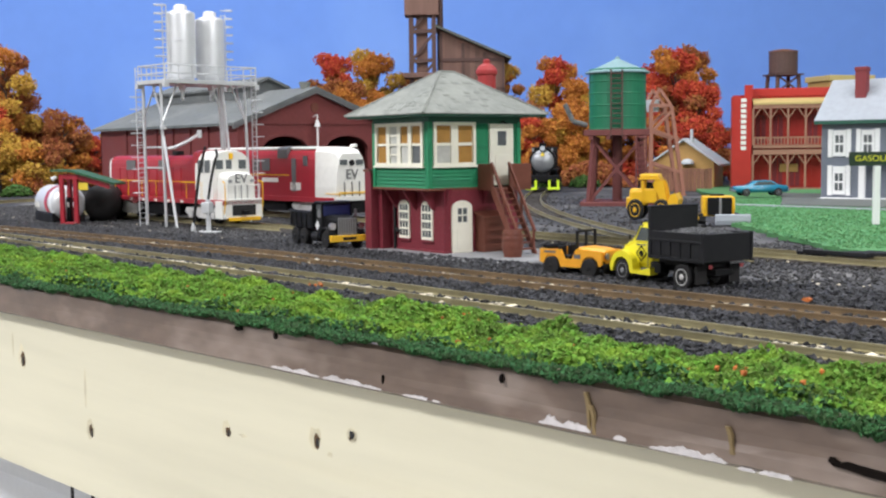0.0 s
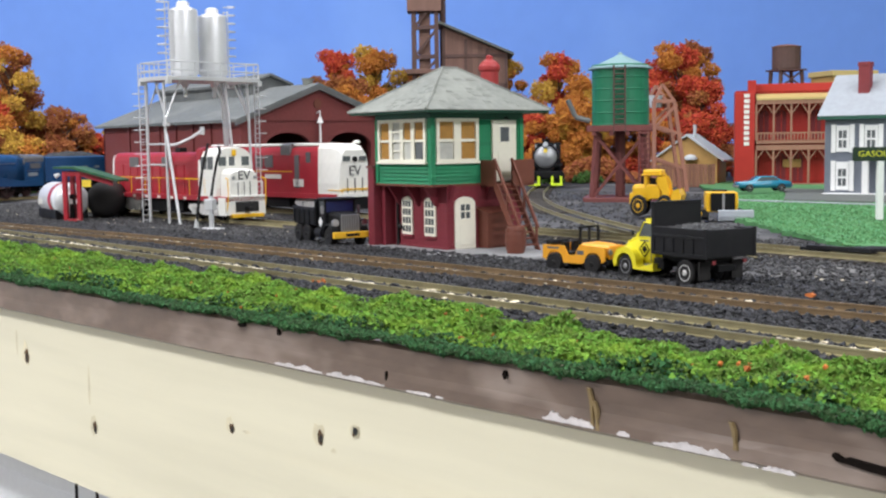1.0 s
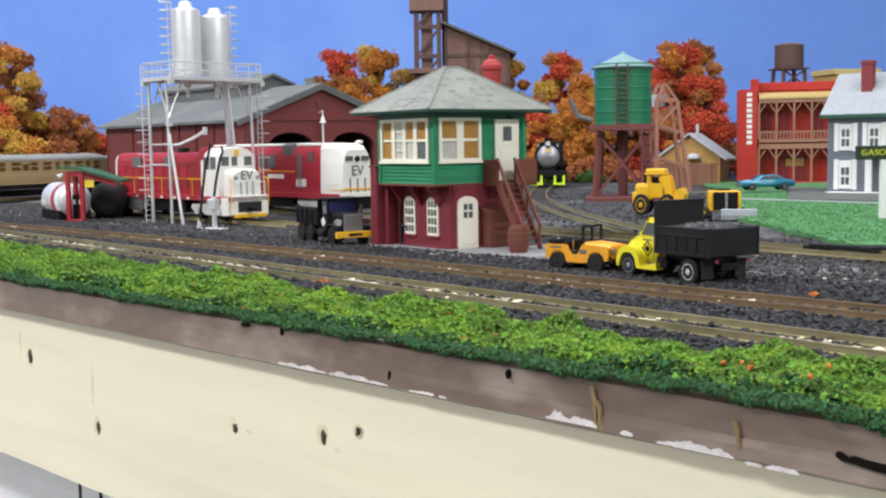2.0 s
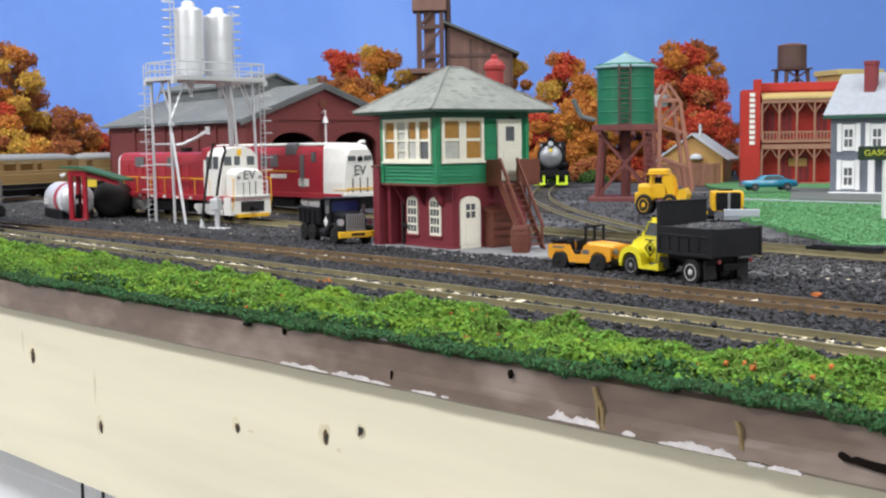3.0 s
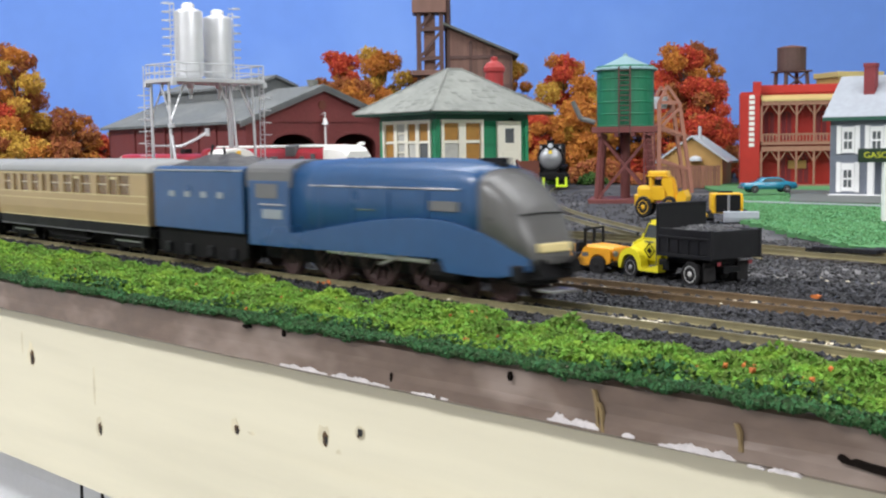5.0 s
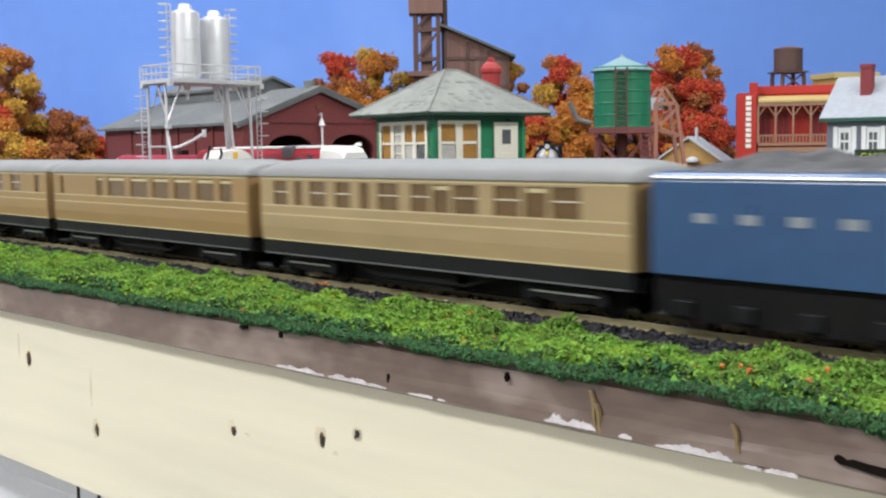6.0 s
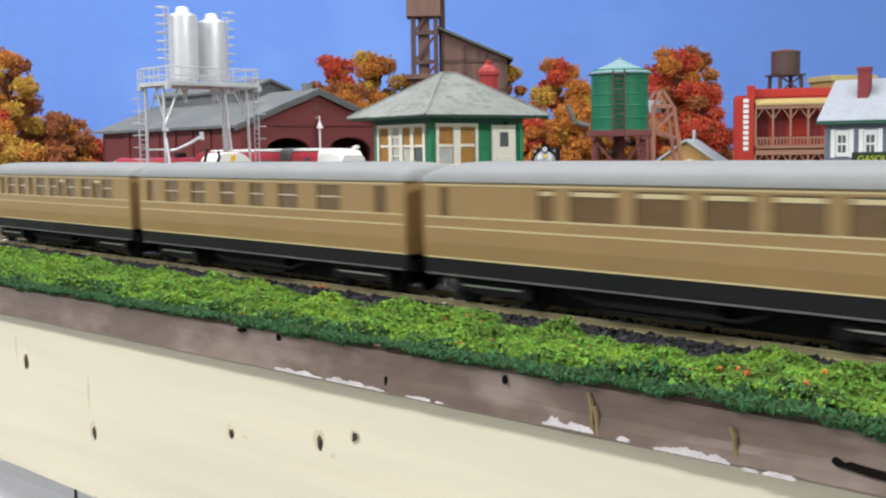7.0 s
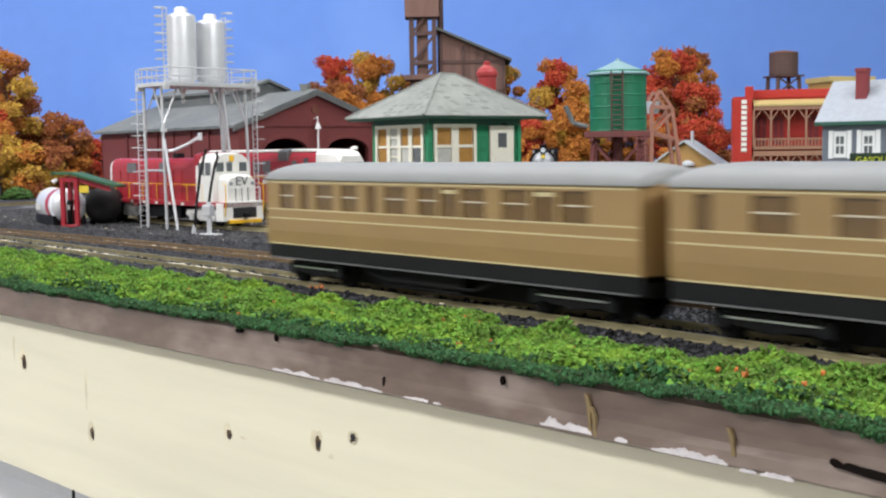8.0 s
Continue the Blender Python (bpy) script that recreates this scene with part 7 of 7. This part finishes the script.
TREES = [(-0.668, 1.80, 0.15, 0.10, ("orange", "yellow"), 0.2), (-0.60, 1.80, 0.095, 0.10, ("brown", "orange"), 0.12), (-0.54, 1.82, 0.075, 0.08, ("orange", "brown"), 0.1), (-0.69, 1.72, 0.10, 0.09, ("red", "orange"), 0.15),
         (-0.640, 1.74, 0.215, 0.085, ("orange", "yellow", "brown"), 0.30), (-0.655, 1.70, 0.128, 0.085, ("red", "red", "orange"), 0.3), (-0.560, 1.76, 0.118, 0.065, ("orange", "brown"), 0.2),
         (-0.620, 1.66, 0.085, 0.075, ("brown", "yellow"), 0.2), (-0.575, 1.66, 0.070, 0.07, ("yellow", "brown", "orange"), 0.15), (-0.655, 1.60, 0.072, 0.07, ("orange", "brown"), 0.2), (-0.525, 1.80, 0.080, 0.05, ("red", "red"), 0.2), (-0.515, 1.84, 0.088, 0.04, ("yellow", "orange"), 0.2),
         (-0.172, 1.96, 0.218, 0.078, ("red", "brown", "orange"), 0.45), (-0.108, 1.98, 0.222, 0.085, ("orange", "orange", "yellow"), 0.4), (-0.150, 1.92, 0.170, 0.08, ("brown", "orange"), 0.3), (-0.046, 2.00, 0.185, 0.06, ("orange", "brown"), 0.4),
         (0.112, 1.98, 0.205, 0.065, ("orange", "yellow"), 0.35), (0.140, 1.86, 0.13, 0.07, ("red", "brown"), 0.25), (0.190, 1.90, 0.202, 0.095, ("yellow", "red", "orange"), 0.3), (0.205, 1.82, 0.12, 0.085, ("yellow", "orange"), 0.2),
         (0.150, 1.80, 0.10, 0.07, ("orange", "red"), 0.2), (0.235, 1.88, 0.16, 0.06, ("yellow", "orange"), 0.25),
         (0.375, 1.86, 0.212, 0.090, ("red", "red", "orange"), 0.4), (0.420, 1.92, 0.218, 0.070, ("brown", "orange"), 0.45), (0.400, 1.80, 0.150, 0.09, ("red", "red", "brown"), 0.2), (0.345, 1.82, 0.15, 0.07, ("red", "brown"), 0.25), (0.385, 1.74, 0.095, 0.085, ("red", "brown"), 0.15), (0.330, 1.74, 0.10, 0.06, ("red", "orange"), 0.15),
         (0.300, 1.92, 0.105, 0.10, ("brown", "orange"), 0.08), (0.462, 1.90, 0.085, 0.07, ("red", "brown"), 0.08), (0.255, 1.96, 0.10, 0.08, ("orange", "brown"), 0.08)]
for k, (r, d, h, w, cols, low) in enumerate(TREES):
    tree(r, d, h, w, cols, 20 + k, low)


def bush(right, deep, r, col, seed):
    rng = np.random.RandomState(seed)
    m = spot(right, deep)
    t = thing("bush", f"low {col} foam bush at the foot of the trees", "bush", Matrix.Translation((m.translation.x, m.translation.y, 0)), "bushes")
    n = int(500 * max(1.0, (r / 0.024) ** 2))
    d = rng.normal(size=(n, 3))
    d /= np.linalg.norm(d, axis=1)[:, None]
    d[:, 2] = abs(d[:, 2]) * 0.7
    np.random.seed(seed)
    scatter("foliage", d * r * (0.5 + 0.5 * rng.rand(n, 1)) + np.array([0, 0, 0.002]), np.random.uniform(0.0015, 0.0032, n), LEAF[col], "rock", t, kind="")


for k, (r, d, s, c) in enumerate([(-0.61, 1.56, 0.024, "green"), (-0.57, 1.58, 0.02, "green"), (-0.53, 1.60, 0.018, "yellow"), (-0.64, 1.5, 0.02, "green"), (0.10, 1.72, 0.022, "green"), (0.16, 1.70, 0.02, "green"), (0.21, 1.68, 0.022, "green"), (0.27, 1.66, 0.02, "brown"),
                                  (0.06, 1.84, 0.05, "brown"), (0.12, 1.88, 0.055, "orange"), (0.18, 1.92, 0.06, "brown"), (0.25, 1.92, 0.06, "orange"), (0.31, 1.90, 0.05, "red"), (0.225, 1.74, 0.05, "brown"), (0.28, 1.98, 0.07, "brown")]):
    bush(r, d, s, c, 90 + k)

M_FLOCK = material("green_flock", (0.090, 0.245, 0.095), 0.9, vary=0.2, scale=400, island=0.25, hue=0.02)
# ---- turf, stones and marks along the front edge ----


def inner_edge(x):
    """Where the turf ends towards the track."""
    return 0.283 + SLOPE * (x + 0.3) + 0.004 * np.sin(x * 41.0) + 0.0025 * np.sin(x * 113.0 + 1.0)


def bumps(x, y):
    h = np.zeros_like(x)
    for k, (fx, fy, a) in enumerate(((170, 150, 1.0), (95, 260, 0.9), (330, 210, 0.7), (520, 610, 0.45), (44, 80, 0.8))):
        h += a * np.sin(x * fx + k * 1.7 + 1.3 * np.sin(y * fy * 0.6)) * np.cos(y * fy + k)
    return 0.0028 + 0.0018 * h


np.random.seed(5)
n = 150000
tx = np.random.uniform(-0.98, -0.05, n)
tv = np.random.rand(n)
ty = 0.2205 + (inner_edge(tx) - 0.2205) * tv
th = bumps(tx, ty) * np.clip(np.minimum(tv / 0.10 + 0.45, (1 - tv) / 0.10 + 0.15), 0, 1)
tz = th - 0.0035 * np.random.rand(n) ** 2 * np.clip(th / 0.004, 0.2, 1.5) + 0.0008
keep = np.random.rand(n) < np.clip((1 - tv) / 0.12, 0.25, 1)
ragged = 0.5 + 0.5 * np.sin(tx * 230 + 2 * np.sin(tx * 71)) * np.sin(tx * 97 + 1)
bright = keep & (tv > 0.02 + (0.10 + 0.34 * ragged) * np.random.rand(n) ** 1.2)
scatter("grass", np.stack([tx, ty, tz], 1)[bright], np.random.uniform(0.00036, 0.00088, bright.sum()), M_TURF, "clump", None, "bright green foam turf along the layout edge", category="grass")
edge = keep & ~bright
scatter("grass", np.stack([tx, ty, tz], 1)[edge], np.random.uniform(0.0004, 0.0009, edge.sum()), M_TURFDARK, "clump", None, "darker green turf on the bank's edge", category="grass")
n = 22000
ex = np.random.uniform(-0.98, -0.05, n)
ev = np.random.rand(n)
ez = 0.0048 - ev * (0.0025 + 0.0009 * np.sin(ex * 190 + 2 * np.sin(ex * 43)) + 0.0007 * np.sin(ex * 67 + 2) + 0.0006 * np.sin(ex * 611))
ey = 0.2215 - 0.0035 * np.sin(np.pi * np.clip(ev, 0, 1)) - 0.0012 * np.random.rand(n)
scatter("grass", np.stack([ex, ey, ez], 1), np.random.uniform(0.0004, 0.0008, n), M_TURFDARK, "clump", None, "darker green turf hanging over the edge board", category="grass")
n = 70
fx = np.random.uniform(-0.9, -0.06, n)
fy = 0.228 + (inner_edge(fx) - 0.235) * np.random.rand(n)
scatter("flowers", np.stack([fx, fy, bumps(fx, fy) + 0.0012], 1), np.random.uniform(0.0004, 0.0009, n), M_FLOWER, "rock", None, "tiny orange-red flower specks in the turf", category="flowers")
for cx, cy in ((-0.3625, 0.288), (-0.145, 0.243), (-0.13, 0.238)):
    k = 4
    p = np.stack([np.random.normal(cx, 0.0022, k), np.random.normal(cy, 0.0018, k), np.full(k, 0.0048) + 0.001 * np.random.rand(k)], 1)
    scatter("flowers", p, np.random.uniform(0.0006, 0.0011, k), M_FLOWER, "rock", None, "clump of orange-red flowers in the turf", category="flowers")


def stones(n, x0, x1, y_of, size, z, label, mat=M_STONE, seed=1, clear=True):
    np.random.seed(seed)
    x = np.random.uniform(x0, x1, n)
    lo, hi = y_of(x)
    y = lo + (hi - lo) * np.random.rand(n)
    ok = np.ones(n, bool)
    if clear:
        mid = 0.308 + SLOPE * (x + 0.3)
        midb = np.interp(x, LINE_B[:, 1], LINE_B[:, 2])
        for c in (mid, midb):
            ok &= abs(abs(y - c) - 0.00875) > 0.0019
            inside = abs(y - c) < 0.0075
            ok &= ~(inside & (np.random.rand(n) < 0.45))
    x, y = x[ok], y[ok]
    s = np.random.uniform(size[0], size[1], len(x))
    scatter("gravel", np.stack([x, y, z + 0.35 * s * np.random.rand(len(x)) + s * 0.2], 1), s, mat, "rock", None, label, category="gravel", flat=0.75)


stones(52000, -0.98, -0.05, lambda x: (inner_edge(x) - 0.006, np.full_like(x, 0.432)), (0.0007, 0.00165), 0.0012, "loose black ballast stones round the tracks", seed=2)
stones(30000, -1.25, -0.10, lambda x: (np.full_like(x, 0.425), np.full_like(x, 0.62)), (0.0006, 0.0014), -0.0002, "scattered cinder grit across the yard", M_GRIT, seed=3)
stones(6500, -1.2, -0.2, lambda x: (np.full_like(x, 0.60), np.full_like(x, 1.1)), (0.0007, 0.0016), -0.0002, "scattered cinder grit across the far yard", M_GRIT, seed=4, clear=False)

np.random.seed(12)
n = 40000
gx, gd = np.random.uniform(0.13, 0.56, n), np.random.uniform(0.62, 1.25, n)
lx, ly = 0.702 * gx - 0.710 * gd, 0.712 * gx + 0.698 * gd
edge_y = np.interp(lx, [-0.62, -0.47, -0.36, -0.25, -0.12, 0.5], [1.02, 0.76, 0.65, 0.552, 0.52, 0.6])
on = (ly > edge_y + 0.003 * np.random.randn(n)) & (lx > -0.62)
on &= ~((ly > 0.964) & (lx > -0.535 - 0.55 * (ly - 0.97)))
scatter("lawn_flock", np.stack([lx, ly, np.full(n, 0.0032)], 1)[on], np.random.uniform(0.0005, 0.0014, on.sum()), M_FLOCK, "clump", None, "short green flock on the lawn", category="grass", flat=0.7)

# bare pale chips on tie ends and between the rails
np.random.seed(8)
n = 1500
cxs = np.random.uniform(-0.9, -0.08, n)
pick = np.random.rand(n)
cy = np.where(pick < 0.6, 0.308 + SLOPE * (cxs + 0.3) - 0.0035 + 0.004 * np.random.randn(n) * 0.5, np.interp(cxs, LINE_B[:, 1], LINE_B[:, 2]) - 0.004 + 0.002 * np.random.randn(n))
keep = np.sin(cxs * 37) + np.sin(cxs * 83 + 1) > -0.3
scatter("paint_chips", np.stack([cxs, cy, np.full(n, 0.0027)], 1)[keep], np.random.uniform(0.0006, 0.0019, keep.sum()), M_CHIP, "rock", None, "pale bare flecks on the ties between the rails", category="paint flecks", flat=0.3)


def blob(name, x, z, w, h, y, mat, parent, seed, depth=0.25):
    """A small irregular flat lump on the front face."""
    rng = np.random.RandomState(seed)
    pts = []
    for k in range(14):
        a = 2 * math.pi * k / 14
        r = rng.uniform(0.7, 1.2)
        pts.append((x + w / 2 * r * math.cos(a), z + h / 2 * r * math.sin(a)))
    return part(name, prism(pts, "y", y - depth, y + 1.0), mat, parent)


filler = thing("filler_chips", "chipped white filler along the brown edge board", "chipped filler")
k = 0
for x0, x1, z, h, cnt in ((-306, -246, -9.3, 1.3, 26), (-238, -222, -9.4, 0.9, 6), (-187, -169, -9.0, 2.2, 9), (-164, -158, -9.3, 1.3, 3), (-154, -133, -9.6, 1.6, 10), (-131, -117, -10.2, 1.7, 7)):
    steps = max(8, int((x1 - x0) / 0.45))
    run = []
    for i in range(steps + 1):
        u = i / steps
        x = x0 + (x1 - x0) * u
        tall = h * (0.45 + 0.9 * noise.noise((x * 0.21, 2.0, h)) + 0.35 * noise.noise((x * 1.1, 7.0, h))) * min(1.0, 5 * u + 0.15, 5 * (1 - u) + 0.15)
        if tall > 0.12 and i < steps:
            run.append((x, z - 0.75 + 0.2 * noise.noise((x * 0.9, 0.0, 3.0)), z - 0.5 + tall))
            continue
        if len(run) > 2:
            part("chip", prism([(p[0], p[1]) for p in run] + [(p[0], p[2]) for p in reversed(run)], "y", 217.9, 219.0), M_PLASTER, filler)
        run = []
glue = thing("glue_drips", "dried brown glue drips on the edge board", "glue drip")
for x, z0, z1 in ((-172, 0, -10), (-170.5, -3, -10), (-133, -2, -8)):
    part("drip", loft([[(x + dx + w * a, 218.3 + 0.4 * b, z0 + (z1 - z0) * u) for a, b in ((-1, 1), (-0.6, -0.6), (0.6, -0.6), (1, 1))] for u, w, dx in ((0, 0.7, -0.6), (0.3, 0.8, 0.2), (0.7, 0.5, 0.5), (1.0, 0.9, 0.8))]), M_GLUE, glue)
M_BURNT = material("raw_dark_gouge", (0.008, 0.006, 0.005), 0.95, vary=0.4, spec=0.05)
slots = thing("board_gouges", "dark gouges and nail slots in the edge board", "gouge")
part("gouge", prism([(-110, -5.3), (-108.8, -6.1), (-106, -6.3), (-102, -6.9), (-92, -7.6), (-92, -6.2), (-99, -5.5), (-104, -5.2), (-106.4, -4.9), (-107.6, -5.3), (-109, -4.6), (-109.8, -4.5)], "y", 217.95, 219.6), M_BURNT, slots)
for x, z, w, h in ((-317, 0.8, 4, 1.8), (-297, 0.6, 1.4, 2.6), (-200, -0.4, 1.5, 2.6), (-246, -7.0, 0.8, 2.6)):
    blob("gouge", x, z, w, h, 218.4, M_BURNT, slots, k)
    k += 1
knots = thing("plywood_knots", "small dark knots in the plywood skirt", "knot")
for x, z, w, h in ((-487.5, -31, 4.0, 6.6), (-428, -53, 3.3, 5.2), (-331, -37, 2.9, 3.7), (-282.3, -32, 3.2, 4.6)):
    blob("stain", x - 1.0, z + 1.0, w * 1.7, h * 1.6, 222.76, M_STAIN, knots, k + 80, 0.05)
    blob("knot", x, z, w, h, 222.72, M_KNOT, knots, k, 0.12)
    blob("knot", x + 0.5, z - 0.4, w * 0.5, h * 0.65, 222.6, M_VOID, knots, k + 40, 0.1)
    k += 1
for x, z, w, h in ((-432, -36, 1.6, 17), (-497, -25, 1.8, 12), (-322.5, -37, 5.0, 1.2), (-276, -35, 2.6, 1.6)):
    blob("stain", x, z, w, h, 222.77, M_STAIN, knots, k, 0.04)
    k += 1
part("nail_hole", lathe([(1.9, 0), (2.1, 0.2), (1.5, 0.25)], 16, None, Matrix.Translation((-265.4, 222.7, -27.1)) @ Matrix.Rotation(radians(90), 4, "X")), M_STAIN, knots, "drilled hole with a tan rim")
blob("hole_shadow", -265.0, -26.9, 2.2, 2.6, 222.5, M_VOID, knots, 77, 0.25)
blob("hole_shadow", -265.8, -28.2, 1.2, 1.0, 222.45, M_KNOT, knots, 78, 0.2)

# under the layout: added white box standing in for pale surfaces, leg and cables
M_BACKING = material("plain_white_surface", (0.78, 0.79, 0.80), 0.5, vary=0.05)
M_LEG = material("bare_pine_leg", (0.50, 0.36, 0.20), 0.6, vary=0.12, stretch=(1, 1, 0.15))
tub = thing("white_backing_box", "plain white box standing in for a pale surface under the layout", "storage tub", pose(-0.80, 0.275, -0.60, 0, 0, 2))
part("backing_body", box(-320, 450, -20, 180, 0, 500, 8), M_BACKING, tub)
part("backing_rib", box(150, 158, -24, -19, 10, 490, 1), M_BACKING, tub)
part("backing_rim", box(-326, 456, -26, 186, 490, 504, 2), M_BACKING, tub)
shelf = thing("shelf", "plain board shelf under the layout", "shelf", pose(-0.85, 0.40, -0.94))
part("shelf_board", box(-500, 500, -150, 200, 320, 340, 1), M_LEG, shelf)
for x in (-480, 460):
    part("shelf_leg", box(x, x + 30, -140, -100, 0, 320, 1), M_LEG, shelf)
for x, y, lean in ((-0.497, 0.246, -14), (-0.478, 0.246, 10)):
    cable = thing("cable", "thin black cable hanging under the layout", "cable", pose(x, y, 0), "cables")
    part("wire", tube([(0, 0, -8), (4, 0, -90), (lean * 0.4, 4, -200), (lean, 6, -330), (lean * 1.3, 10, -520)], 0.8, 6), M_RUBBER, cable)
for x in (-1.35, 0.35):
    leg = thing("table_leg", "bare pine leg under the layout", "table leg", pose(x, 0.27, -0.94))
    part("leg", box(-22, 22, -22, 22, 0, 928, 1.5), M_LEG, leg)

# a few scattered ties and scraps beside the right-hand siding
scraps = thing("scrap_pile", "heap of black scrap ties beside the siding", "scrap pile", pose(-0.262, 0.556, 0.001))
for k in range(9):
    part("scrap", box(-18, 18, -1.6, 1.6, 0, 2.4, 0.3, m=Matrix.Translation((random.uniform(-16, 22), random.uniform(-14, 14), 1.2 * (k % 3))) @ Matrix.Rotation(radians(random.uniform(-35, 50)), 4, "Z")), M_TRUCKBLACK, scraps)

# stray pale flecks in the yard
np.random.seed(31)
n = 150
wx, wy = np.random.uniform(-1.1, -0.2, n), np.random.uniform(0.40, 0.62, n)
scatter("paint_flecks", np.stack([wx, wy, np.full(n, 0.0012)], 1), np.random.uniform(0.0004, 0.0013, n), M_CHIP, "rock", None, "stray pale flecks on the yard ground", category="paint flecks", flat=0.4)
leaf = thing("fallen_leaf", "orange scrap of foam lying on the rusty track", "foam scrap", pose(-0.199, 0.377, 0.0042))
blob("scrap", 0, 0, 3.6, 1.5, 0, M_FLOWER, leaf, 5, 0.9)


def motions():
    """The train runs along the line; each vehicle rests on two points of it."""
    for vehicle, mid, half in TRAIN:
        rows = []
        for k in range(0, 241, 2):
            t = k / 30
            s = front_at(t) - mid
            xa, ya, _ = on_line(s - half)
            xb, yb, _ = on_line(s + half)
            rows.append((t, pose((xa + xb) / 2, (ya + yb) / 2, RAIL_TOP, 0, 0, math.degrees(math.atan2(yb - ya, xb - xa)))))
        walk(vehicle, rows)
    for wheelset, radius in DRIVERS:
        rows = []
        base = wheelset.matrix_basis.translation.copy()
        for k in range(241):
            turn = (front_at(k / 30) - front_at(0)) / radius
            rows.append((k / 30, Matrix.Translation(base) @ Matrix.Rotation(turn, 4, "Y")))
        walk(wheelset, rows)


motions()
